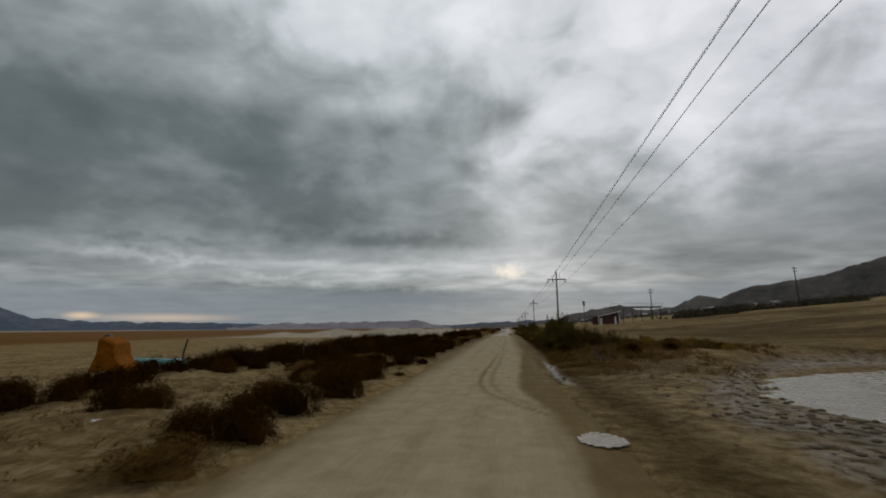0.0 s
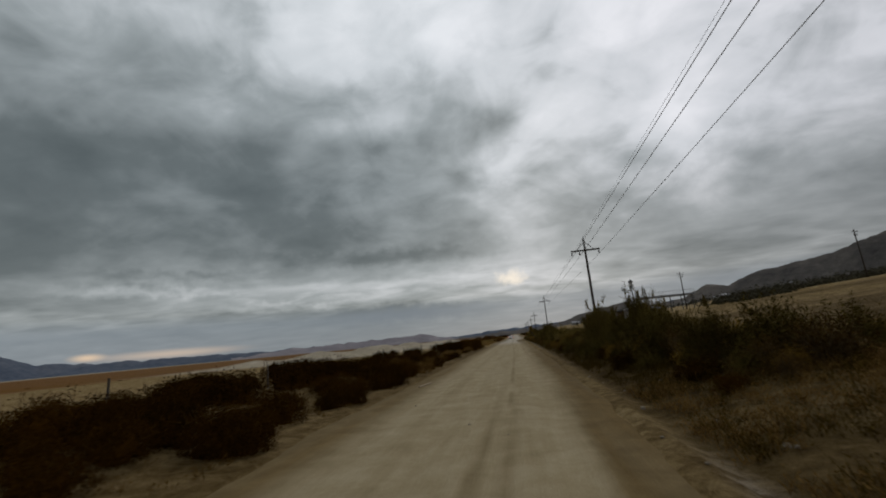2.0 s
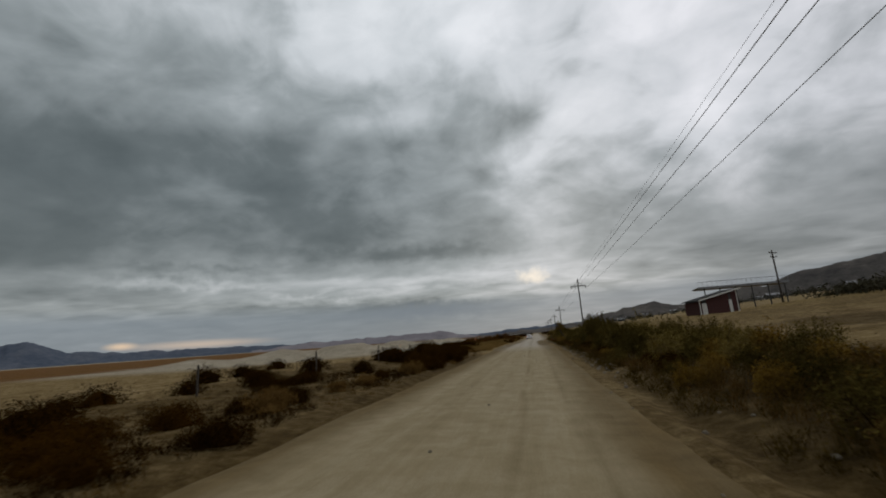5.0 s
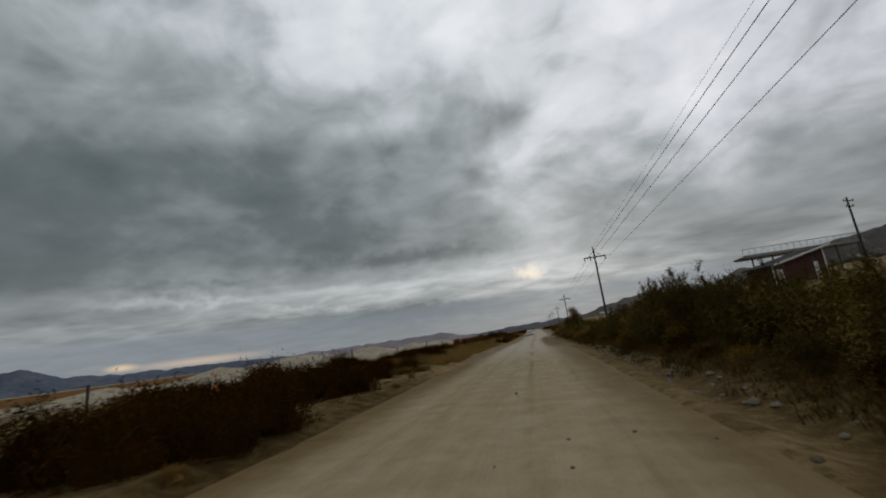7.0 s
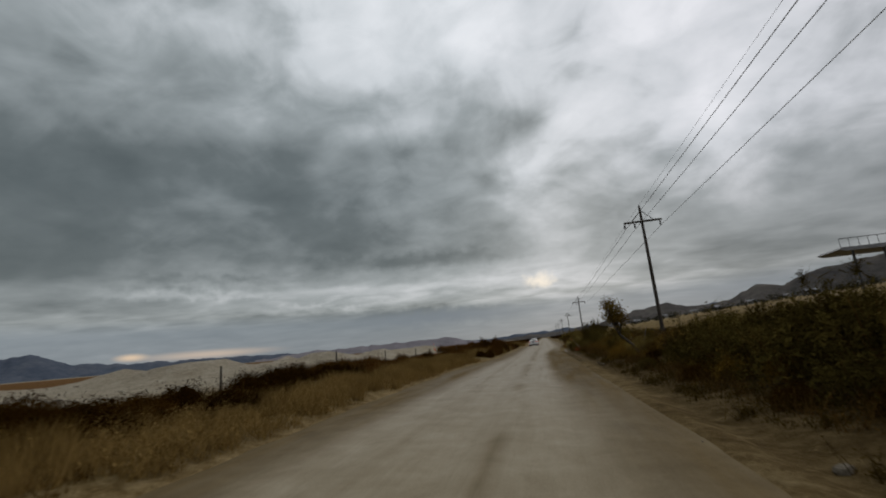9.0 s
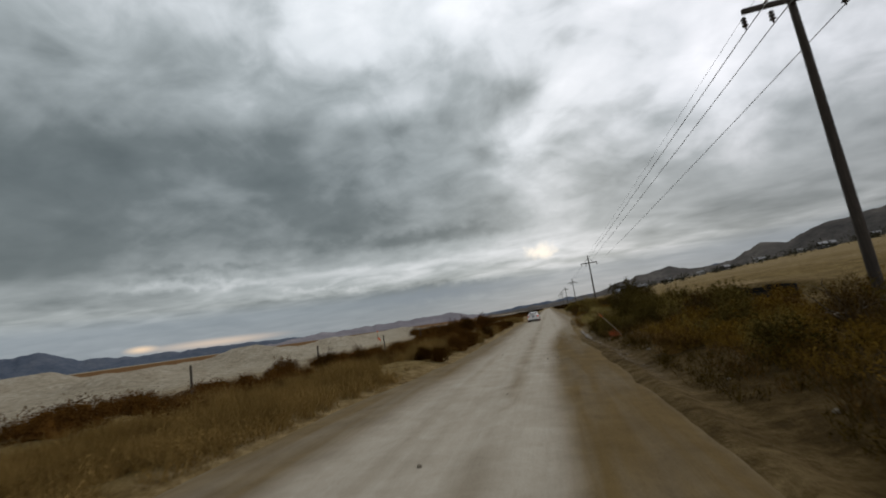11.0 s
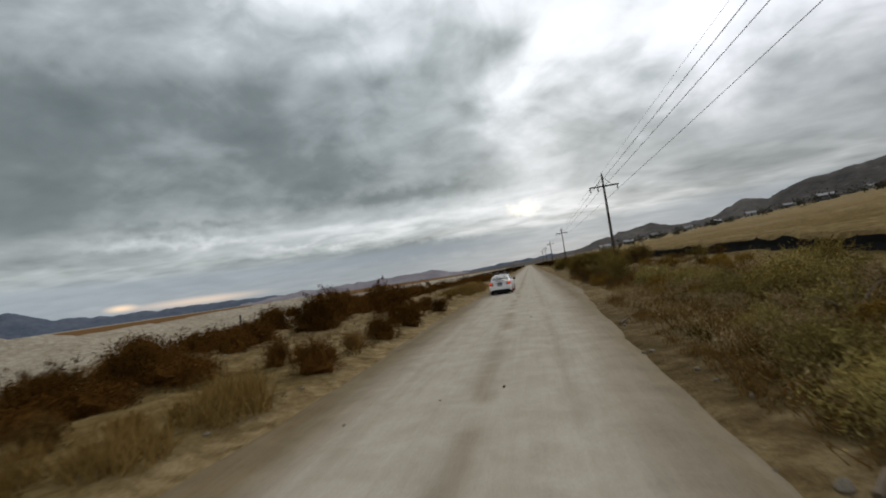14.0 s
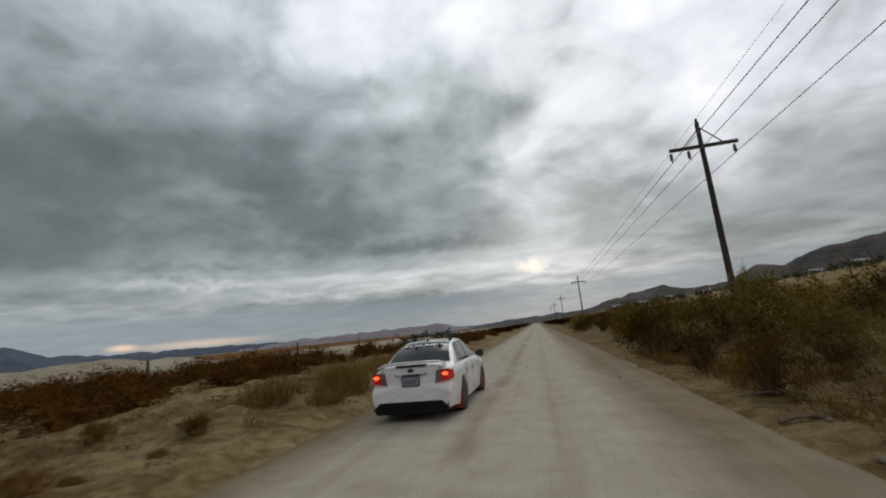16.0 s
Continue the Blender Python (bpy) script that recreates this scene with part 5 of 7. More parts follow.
strip(60, 80, left_edge, -1, 2.6, 6.0, 9, [brown], 0.8, 1.1)
strip(66, 92, left_edge, -1, 7.0, 14.0, 12, [brown], 1.0, 1.4, joined=True)
strip(92, 101, left_edge, -1, 2.6, 9.0, 18, [brown], 1.2, 1.6, joined=True)
strip(106, 118, left_edge, -1, 2.0, 9.0, 14, [brown], 0.9, 1.4)
strip(110, 134, left_edge, -1, 3.4, 9.0, 40, [brown], 1.0, 1.4, joined=True)
strip(130, 148, left_edge, -1, 4.4, 10.5, 44, [brown], 0.8, 1.15, joined=True)
strip(150, 174, left_edge, -1, 4.0, 9.0, 66, [brown], 0.7, 1.0, joined=True)
strip(174, 194, left_edge, -1, 5.6, 12.0, 26, [brown], 1.0, 1.4, joined=True)
strip(193, 214, left_edge, -1, 6.0, 17.0, 46, [brown], 1.2, 1.7, joined=True)
strip(212, 262, left_edge, -1, 2.0, 8.5, 42, [brown], 1.0, 1.4, joined=True)
# tall straw on the same side
for i in range(330):
    y = rs.uniform(109, 152)
    x = float(left_edge(np.array(y))) - rs.uniform(0.6, 4.8)
    if float(fbm(np.array(x * 0.5), np.array(y * 0.35), 71)) < 0.44:
        continue
    tuft(x, y, rs.uniform(0.55, 1.2), rs.uniform(0, 6.28), rs.randrange(4))
strip(112, 150, left_edge, -1, 1.4, 4.4, 14, [brown], 0.35, 0.7)
for x, y in ((-5.9, 163.4), (-6.6, 164.2), (-7.2, 163.0), (-6.1, 165.6), (-5.6, 167.2), (-6.8, 166.4), (-5.4, 169.0), (-6.2, 170.2), (-6.0, 161.8), (-5.3, 158.2), (-6.6, 154.3), (-7.4, 154.8), (-6.0, 153.6), (-7.0, 153.2), (-6.2, 158.6), (-6.8, 158.2), (-8.0, 153.8)):
    tuft(x, y, rs.uniform(1.0, 1.4), rs.uniform(0, 6.28), rs.randrange(4))
for y in np.arange(196, 212, 0.6):
    tuft(float(left_edge(np.array(y))) - rs.uniform(0.8, 3.0), y, rs.uniform(0.8, 1.4), rs.uniform(0, 6.28), rs.randrange(4))
tagged(part("brush", brush, M_BROWN), "dark brown brush in rows behind the verge", "brush", kind="stuff")
tagged(part("brush", late_brush, M_REDBROWN), "reddish brown brush in rows before the sand heaps", "brush", kind="stuff")
# the thicket on the bank
strip(27, 42, bush_edge, 1, 3.2, 12.0, 36, [brown, ochre, sage, dry, dry], 0.45, 0.85)
strip(34, 64, bush_edge, 1, 1.6, 3.2, 26, [dark, dark, brown], 0.5, 0.95)
strip(34, 64, bush_edge, 1, 2.8, 5.8, 38, [dark, dark, sage, ochre, dry], 0.85, 1.25)
grow(tall, ((5.4, 37.7, 1.8, 1.7), (5.6, 41.2, 1.8, 1.9), (5.8, 43.2, 1.8, 2.4), (5.7, 44.8, 1.8, 2.8), (5.6, 47.3, 2.1, 2.2), (5.8, 49.6, 1.9, 1.8), (5.8, 50.8, 2.0, 2.2), (5.6, 52.9, 2.4, 2.5), (5.6, 54.6, 2.8, 2.9), (5.7, 57.3, 2.2, 2.3)), 1.35, 2.35)
strip(58, 66, bush_edge, 1, 1.6, 5.5, 12, [dark, tan, ochre, dry], 0.5, 0.8)
strip(64, 128, bush_edge, 1, 1.5, 3.0, 46, [dark, brown, ochre], 0.5, 0.85)
strip(64, 78, bush_edge, 1, 2.6, 6.0, 18, [dark, dark, sage, ochre], 0.6, 0.95)
strip(76, 92, bush_edge, 1, 2.6, 6.0, 24, [dark, dark, sage, ochre], 0.85, 1.2)
strip(88, 128, bush_edge, 1, 2.6, 6.0, 54, [dark, dark, sage, ochre], 1.0, 1.4)
grow(tall, ((5.5, 87.2, 1.6, 1.5), (5.6, 91.8, 2.4, 1.7), (5.6, 96.4, 2.6, 1.9), (5.9, 99.4, 2.2, 1.8), (5.6, 101.8, 3.0, 2.4), (5.8, 105.6, 2.6, 2.8), (5.7, 108.8, 2.6, 2.4), (5.6, 112.8, 2.4, 1.9), (5.6, 116.6, 2.2, 1.8), (6.0, 120.0, 2.0, 1.5)), 1.35, 2.35)
strip(126, 147, bush_edge, 1, 1.5, 8.0, 60, [dry, tan, ochre, ochre, sage, dark], 0.6, 0.95)
strip(151.6, 158, bush_edge, 1, 0.7, 2.0, 14, [sage, dark, dry], 0.6, 0.9)
strip(158, 166, bush_edge, 1, 1.0, 2.0, 7, [pale, ochre, straw_shrub], 0.45, 0.7)
strip(151.8, 158, bush_edge, 1, 2.2, 6.0, 12, [sage, dark, sage, ochre], 0.8, 1.15)
strip(162, 168, bush_edge, 1, 1.8, 6.5, 18, [pale, straw_shrub, straw_shrub, ochre], 0.45, 0.7)
strip(147, 151.5, bush_edge, 1, 3.4, 6.0, 8, [dark, dry, sage], 0.8, 1.15)
grow(tall, ((5.4, 150.6, 1.9, 1.0), (5.2, 153.5, 2.0, 1.4), (5.4, 157.6, 2.2, 1.7), (5.3, 160.6, 2.8, 2.3), (6.6, 161.8, 2.4, 2.1)), 1.35, 2.35)
grow(pale, ((2.9, 165.6, 1.1, 0.8), (3.0, 167.0, 1.4, 1.1), (3.4, 168.6, 1.5, 1.25), (5.0, 167.6, 1.2, 0.7), (5.4, 171.6, 1.4, 0.8), (5.6, 174.2, 1.6, 1.2), (5.6, 176.7, 1.2, 1.0), (5.6, 179.7, 1.9, 1.2), (5.6, 183.6, 1.9, 1.1), (5.6, 186.0, 1.4, 1.0), (5.4, 190.2, 1.7, 1.3), (5.6, 204.0, 2.7, 1.4)), 0.95, 1.25)
grow(tall_pale, ((5.0, 189.4, 1.5, 1.5), (5.8, 196.9, 1.8, 1.2), (6.5, 201.2, 2.0, 2.0), (5.8, 194.6, 1.5, 1.1), (5.8, 216.5, 3.2, 2.0)), 1.35, 2.35)
strip(166, 184, bush_edge, 1, 1.2, 2.6, 20, [pale, ochre, straw_shrub, straw_shrub], 0.4, 0.65)
strip(165, 176, bush_edge, 1, 2.0, 7.0, 34, [pale, pale, straw_shrub, dry, ochre, sage], 0.4, 1.05)
strip(176, 185, bush_edge, 1, 2.6, 7.0, 12, [sage, pale, ochre, dry, ochre], 0.5, 1.15)
strip(186, 200, bush_edge, 1, 4.2, 8.0, 12, [sage, ochre, dry, tan], 0.4, 0.75)
grow(dry, ((3.5, 195.3, 1.1, 1.2), (3.3, 199.0, 1.2, 1.0), (3.2, 203.7, 1.6, 1.4), (4.2, 187.2, 0.9, 0.7)), 0.9, 1.2)
grow(ochre, ((4.0, 190.6, 1.0, 0.55), (4.6, 191.4, 1.1, 0.6), (4.3, 197.2, 0.9, 0.7)), 0.8, 0.95)
strip(198, 262, bush_edge, 1, 1.8, 8.0, 60, [sage, dry, dark, sage, ochre], 1.0, 1.5)


dry.plant(7.4, 203.0, 1.4, 1.0, 1)
dry.plant(6.9, 204.2, 1.2, 2.0, 0)


def far_scrub():
    """Scrub too far off to tell bush from bush."""
    rng = np.random.default_rng(9)
    s = Shape()
    n = 900
    side = rng.uniform(0, 1, n) < 0.5
    y = rng.uniform(262, 620, n)
    x = np.where(side, -5.5 - rng.gamma(1.5, 4, n), 5.2 + rng.gamma(1.5, 3.5, n))
    z = land_at(x, y)
    for i in range(n):
        m = 26
        w = rng.uniform(0.6, 1.2)
        at = np.array([x[i], y[i], z[i] + 0.35 * w]) + rng.normal(size=(m, 3)) * np.array([0.5 * w, 0.5 * w, 0.3 * w])
        add_leaves(s, at, rng.uniform(0.15, 0.32, m), rng)
    return tagged(part("far_scrub", s, M_BROWN), "distant dark scrub along both verges", "scrub", kind="stuff")


far_scrub()


# ---- the white saloon ----
def curve(pairs):
    xs, ys = [p[0] for p in pairs], [p[1] for p in pairs]
    return lambda v: float(np.interp(v, xs, ys))


half_w = curve([(0, 0.77), (0.08, 0.815), (0.25, 0.85), (0.6, 0.868), (2.3, 0.872), (3.5, 0.868), (3.95, 0.845), (4.25, 0.78), (4.45, 0.66), (4.56, 0.45)])
deck_z = curve([(0, 0.985), (0.06, 1.0), (0.3, 1.005), (0.6, 1.0), (3.05, 0.985), (3.4, 0.95), (3.9, 0.88), (4.3, 0.77), (4.56, 0.6)])
roof_z = curve([(0.5, 1.0), (0.62, 1.055), (0.85, 1.20), (1.1, 1.325), (1.32, 1.405), (1.6, 1.45), (1.95, 1.468), (2.25, 1.455), (2.45, 1.415), (2.75, 1.265), (3.0, 1.10), (3.18, 0.985)])
roof_w = curve([(0.5, 0.66), (0.85, 0.60), (1.3, 0.555), (1.9, 0.56), (2.4, 0.57), (2.75, 0.62), (3.18, 0.68)])
WHEEL_Y, WHEEL_R = (0.93, 3.55), 0.325


def sill(y):
    z = 0.21 if 0.3 < y < 4.2 else 0.25
    for c in WHEEL_Y:
        if abs(y - c) < 0.375:
            z = max(z, WHEEL_R + math.sqrt(0.375 ** 2 - (y - c) ** 2))
    return z


def rear_push(z, y):
    """The bumper stands out behind the boot lid."""
    return (-0.13 * float(sstep(0.66, 0.60, np.array(z))) + 0.05 * float(sstep(0.7, 1.0, np.array(z)))) * max(0, 1 - y / 0.5)


def car_shell():
    ys = sorted(set([0, 0.03, 0.08, 0.15, 0.25, 0.38, 0.5] + [round(v, 3) for c in WHEEL_Y for v in c + 0.38 * np.cos(np.linspace(0, math.pi, 15))] + [1.5, 1.8, 2.1, 2.4, 2.7, 3.0, 4.05, 4.15, 4.25, 4.35, 4.45, 4.52, 4.56]))
    rings = []
    for y in ys:
        w, zt, zs = half_w(y), deck_z(y), sill(y)
        prof = [(w * 0.955, zs), (w * 0.985, max(zs + 0.03, 0.36)), (w, max(zs + 0.045, 0.52)), (w, max(zs + 0.05, 0.60)), (w * 0.995, max(zs + 0.055, 0.655)), (w * 0.99, max(zs + 0.06, 0.75)), (w * 0.965, 0.84 + (zt - 0.985) * 0.6), (w * 0.93, zt - 0.055), (w * 0.87, zt - 0.012), (w * 0.5, zt + 0.018), (0, zt + 0.024)]
        pts = [(x, y + rear_push(z, y), z) for x, z in prof]
        pts += [(-x, yy, z) for x, yy, z in pts[-2::-1]]
        rings.append(pts)
    return Shape().rings(rings, closed=False, caps=False).poly(rings[0][::-1]).poly(rings[-1])


def cabin_section(y):
    zr, wr = roof_z(y), roof_w(y)
    wb, zb = 0.765, 0.96
    zs = max(zb + 0.01, zr - 0.045)
    ws = min(wb, max(wr, wb - 0.42 * (zs - zb)))
    prof = [(wb, zb), (wb + (ws - wb) * 0.5 + 0.012, zb + (zs - zb) * 0.5), (ws, zs), (ws * 0.93, zr - 0.012), (ws * 0.5, zr + 0.008), (0, zr + 0.015)]
    pts = [(x, y, z) for x, z in prof]
    return pts + [(-x, yy, z) for x, yy, z in pts[-2::-1]]


def cabin_side(y, z):
    """The cabin's half width at a height."""
    sec = cabin_section(y)[:4]
    return float(np.interp(z, [p[2] for p in sec], [p[0] for p in sec]))


def slope_pane(y0, y1, inset, n=8, m=10):
    """A bent pane lying on the sloping front or back of the cabin."""
    s, rows = Shape(), []
    for off in (0.012, 0.004):
        for i in range(n + 1):
            y = y0 + (y1 - y0) * i / n
            sec = cabin_section(y)
            top = sec[2:9]
            w = top[0][0] * inset
            zz = curve(sorted((p[0], p[2]) for p in top))
            rows.append([(w * (2 * j / m - 1), y - (off if y1 < 2 else -off), zz(w * (2 * j / m - 1)) + off) for j in range(m + 1)])
    s.rings(rows[:n + 1], closed=False, caps=False)
    return s


def side_pane(corners, sx):
    pts = []
    k = len(corners)
    for i in range(k):
        (ya, za), (yb, zb) = corners[i], corners[(i + 1) % k]
        for u in (0, 0.34, 0.67):
            y, z = ya + (yb - ya) * u, za + (zb - za) * u
            pts.append((sx * (cabin_side(y, z) + 0.006), y, z))
    return Shape().prism(pts, (sx * 0.006, 0, 0))


def wheel_parts(parent, x, y, sx):
    turn = Matrix.Translation((x, y, WHEEL_R)) @ Matrix.Rotation(math.pi / 2, 4, "Y")
    prof = [(0.21, -0.095), (0.27, -0.105), (0.312, -0.09), (0.325, -0.055), (0.325, 0.055), (0.312, 0.09), (0.27, 0.105), (0.21, 0.095)]
    w = part("wheel", Shape().lathe(prof, 32, turn), M_RUBBER, parent, "dusty black tyre on a dark alloy rim", True)
    rim = Shape().lathe([(0.0, sx * 0.05), (0.06, sx * 0.055), (0.07, sx * 0.03), (0.19, sx * 0.02), (0.2, sx * 0.09), (0.215, sx * 0.098), (0.215, -sx * 0.09)], 28, turn)
    for k in range(5):
        rim.tube([turn @ Vector((0.05 * math.cos(k * 1.2566), 0.05 * math.sin(k * 1.2566), sx * 0.07)), turn @ Vector((0.2 * math.cos(k * 1.2566), 0.2 * math.sin(k * 1.2566), sx * 0.085))], 0.022, 6)
    part("rim", rim, M_RIM, w, "", True)


def build_car(m):
    car = thing("car", "white four-door saloon with brake lights lit and roof rack", "car", m)
    body = part("body", car_shell(), M_PAINT, car, "dusty white painted body", True)
    mod = body.modifiers.new("soft", "SUBSURF")
    mod.levels = mod.render_levels = 1
    ys = [0.5, 0.56, 0.62, 0.72, 0.85, 1.0, 1.15, 1.3, 1.42, 1.6, 1.8, 2.0, 2.2, 2.36, 2.5, 2.65, 2.8, 2.95, 3.08, 3.18]
    part("cabin", Shape().rings([cabin_section(y) for y in ys], closed=False, caps=False), M_PAINT, car, "", True)
    part("underbody", Shape().box((0, 2.25, 0.36), (1.52, 4.1, 0.26), bevel=0.04), M_UNDER, car)
    part("rear_window", slope_pane(0.60, 1.30, 0.90), M_GLASS, car, "dark rear window with white lettering along its top", True)
    part("windscreen", slope_pane(2.44, 3.08, 0.94), M_GLASS, car, "", True)
    for i, w in enumerate((0.09, 0.06, 0.10, 0.05, 0.10, 0.07, 0.09, 0.06)):
        x = -0.46 + i * 0.118
        z0, z1 = roof_z(1.09) + 0.044, roof_z(1.17) + 0.044
        part("letter_bar", Shape().rings([[(x, 1.09, z0), (x + w, 1.09, z0), (x + w, 1.17, z1), (x, 1.17, z1)], [(x, 1.09, z0 + 0.004), (x + w, 1.09, z0 + 0.004), (x + w, 1.17, z1 + 0.004), (x, 1.17, z1 + 0.004)]]), M_PLATE, car, "white bar on the glass")
    for sx in (-1, 1):
        part("rear_quarter_window", side_pane([(0.96, 1.0), (1.29, 0.995), (1.35, 1.375), (1.30, 1.37)], sx), M_GLASS, car)
        part("rear_side_window", side_pane([(1.33, 0.99), (2.03, 0.985), (2.03, 1.405), (1.40, 1.385)], sx), M_GLASS, car)
        part("front_side_window", side_pane([(2.09, 0.985), (2.98, 0.98), (2.5, 1.36), (2.09, 1.405)], sx), M_GLASS, car)
        # door shut lines and handles
        for y in (1.28, 2.06, 3.02):
            part("door_gap", Shape().box((sx * 0.867, y, 0.62), (0.008, 0.007, 0.62), bevel=0.002), M_BLACK, car)
        for y in (1.42, 2.2):
            part("door_handle", Shape().box((sx * 0.872, y, 0.80), (0.035, 0.19, 0.035), bevel=0.012), M_PAINT, car, "white door handle")
        # lamps
        lamp = part("tail_lamp", Shape().prism([(sx * 0.50, -0.005, 0.70), (sx * 0.80, 0.0, 0.74), (sx * 0.835, 0.14, 0.76), (sx * 0.83, 0.16, 0.91), (sx * 0.78, 0.03, 0.925), (sx * 0.53, 0.0, 0.915)][::sx], (0, -0.03, 0)), M_LAMP_RED, car, "lit red brake lamp")
        part("lens", Shape().prism([(sx * 0.508, -0.036, 0.706), (sx * 0.625, -0.036, 0.722), (sx * 0.60, -0.036, 0.80), (sx * 0.625, -0.036, 0.875), (sx * 0.60, -0.036, 0.912), (sx * 0.538, -0.036, 0.91)][::sx], (0, -0.012, 0)), M_SMOKED, lamp, "clear reversing lens")
        part("divider", Shape().tube([(sx * 0.515, -0.046, 0.775), (sx * 0.615, -0.046, 0.785)], 0.008, 5), M_BLACK, lamp)
        part("surround", Shape().tube([(sx * 0.50, -0.03, 0.695), (sx * 0.53, -0.03, 0.92), (sx * 0.78, -0.01, 0.93)], 0.009, 5), M_BLACK, lamp)
        part("bulb", Shape().lathe([(0.0, 0.0), (0.03, 0.004), (0.042, 0.012), (0.0, 0.018)], 12, Matrix.Translation((sx * 0.70, -0.04, 0.855)) @ Matrix.Rotation(math.pi / 2, 4, "X") @ Matrix.Diagonal((1.5, 0.8, 1, 1))), M_LAMP_HOT, lamp, "glowing brake bulb")
        mir = part("door_mirror", Shape().rings([[Vector((sx * (0.86 + 0.05 * k), 2.72 + 0.08 * math.sin(a) * r, 1.04 + 0.09 * math.cos(a) * r)) for a in np.linspace(0, 2 * math.pi, 12, endpoint=False)] for k, r in ((0, 0.4), (1, 0.8), (2, 1.0), (3.4, 1.0), (4, 0.7))]), M_BLACK, car, "black door mirror", True)
        for wy in WHEEL_Y:
            wheel_parts(car, sx * 0.765, wy, sx)
            part("mud_flap", Shape().box((sx * 0.77, wy - 0.385, 0.27), (0.24, 0.012, 0.32), bevel=0.005), M_REDFLAP, car, "red rubber mud flap")
        part("exhaust", Shape().tube([(sx * 0.52, 0.3, 0.26), (sx * 0.52, -0.06, 0.26)], 0.042, 12), M_CHROME, car, "", True)
        part("roof_rail_foot", Shape().box((sx * 0.53, 1.45, 1.49), (0.07, 0.09, 0.14), bevel=0.02), M_BLACK, car)
        part("roof_rail_foot", Shape().box((sx * 0.53, 2.2, 1.49), (0.07, 0.09, 0.14), bevel=0.02), M_BLACK, car)
    part("rear_diffuser", Shape().prism([(-0.68, -0.04, 0.17), (0.68, -0.04, 0.17), (0.75, -0.04, 0.27), (0.62, -0.04, 0.385), (-0.62, -0.04, 0.385), (-0.75, -0.04, 0.27)], (0, -0.115, 0)), M_UNDER, car, "black lower bumper")
    part("boot_gap", Shape().tube([(-0.60, 0.03, 0.98), (-0.50, -0.014, 0.70), (-0.45, -0.036, 0.635), (0.45, -0.036, 0.635), (0.50, -0.014, 0.70), (0.60, 0.03, 0.98)], 0.008, 5), M_BLACK, car)
    part("chrome_strip", Shape().box((0, -0.03, 0.885), (0.68, 0.06, 0.05), bevel=0.02), M_CHROME, car, "chrome garnish above the plate")
    part("badge", Shape().lathe([(0.0, 0.016), (0.045, 0.014), (0.055, 0.0), (0.0, -0.01)], 20, Matrix.Translation((0, -0.01, 0.94)) @ Matrix.Rotation(math.pi / 2, 4, "X") @ Matrix.Diagonal((1.25, 0.8, 1, 1))), M_STEEL, car, "small dark oval badge")
    plate = part("number_plate", Shape().box((0, -0.045, 0.75), (0.36, 0.03, 0.205), bevel=0.008), M_BLACK, car, "plate in a black frame")
    part("plate_face", Shape().box((0, -0.061, 0.75), (0.315, 0.008, 0.155), bevel=0.003), M_PLATEFACE, plate, "dirty grey plate face")
    for i in range(6):
        part("plate_bar", Shape().box((-0.105 + i * 0.042, -0.067, 0.745), (0.024, 0.006, 0.075), bevel=0.002), M_BARS, plate)
    # boot spoiler
    rings = []
    for x in np.linspace(-0.70, 0.70, 13):
        lift = 0.095 * (1 - (abs(x) / 0.72) ** 6)
        yb = 0.03 + 0.05 * (abs(x) / 0.7) ** 2
        rings.append([(x, yb - 0.05, 1.0 + lift), (x, yb, 1.022 + lift), (x, yb + 0.14, 1.018 + lift * 0.8), (x, yb + 0.14, 1.0 + lift * 0.6), (x, yb, 0.992 + lift)])
    part("spoiler", Shape().rings(rings), M_PAINT, car, "white boot-lid spoiler", True)
    # black block added as the shade between spoiler and boot lid
    part("spoiler_gap", Shape().box((0, 0.06, 1.033), (0.62, 0.11, 0.035), bevel=0.01), M_BLACK, car, "black block standing in for the shade under the spoiler")
    part("antenna", Shape().rings([[(0.016, 1.42, 1.43), (0.016, 1.56, 1.455), (-0.016, 1.56, 1.455), (-0.016, 1.42, 1.43)], [(0.004, 1.41, 1.50), (0.004, 1.45, 1.50), (-0.004, 1.45, 1.50), (-0.004, 1.41, 1.50)]]), M_BLACK, car)
    for y in (1.45, 2.2):
        part("roof_bar", Shape().tube([(-0.62, y, 1.55), (-0.3, y, 1.57), (0.3, y, 1.57), (0.62, y, 1.55)], 0.025, 8), M_BLACK, car, "black roof bar", True)
    for x in (-0.28, 0.30):
        part("bike_tray", Shape().box((x, 1.9, 1.615), (0.08, 1.35, 0.05), bevel=0.012), M_BLACK, car, "black bicycle tray")
        part("tray_clamp", Shape().tube([(x + 0.05, 1.9, 1.63), (x + 0.08, 2.2, 1.71), (x - 0.04, 2.5, 1.66)], 0.03, 6), M_BLACK, car)
    part("headlamp", Shape().box((0.62, 4.33, 0.68), (0.3, 0.14, 0.13), bevel=0.04), M_LENS, car)
    part("headlamp", Shape().box((-0.62, 4.33, 0.68), (0.3, 0.14, 0.13), bevel=0.04), M_LENS, car)
    return car


build_car(pose(-2.40, 195.1, 0.0, 0, 0, -1.2))


# ---- things on the plain's side ----
def fence_post(x, y, h, lean):
    s = Shape().tube([(0, 0, -0.2), (0, 0, h * 0.5), (lean * h * 0.5, 0.01, h)], [0.05, 0.045, 0.04], 7)
    s.poly([(0.036, 0, h), (0, 0.036, h), (-0.036, 0, h)])
    ob = part("fence_post", s, M_WOOD)
    ob.matrix_world = pose(x, y, float(land_at(x, y)))
    return tagged(ob, "thin dark weathered wooden fence post", "fence post", "fence posts on the plain")


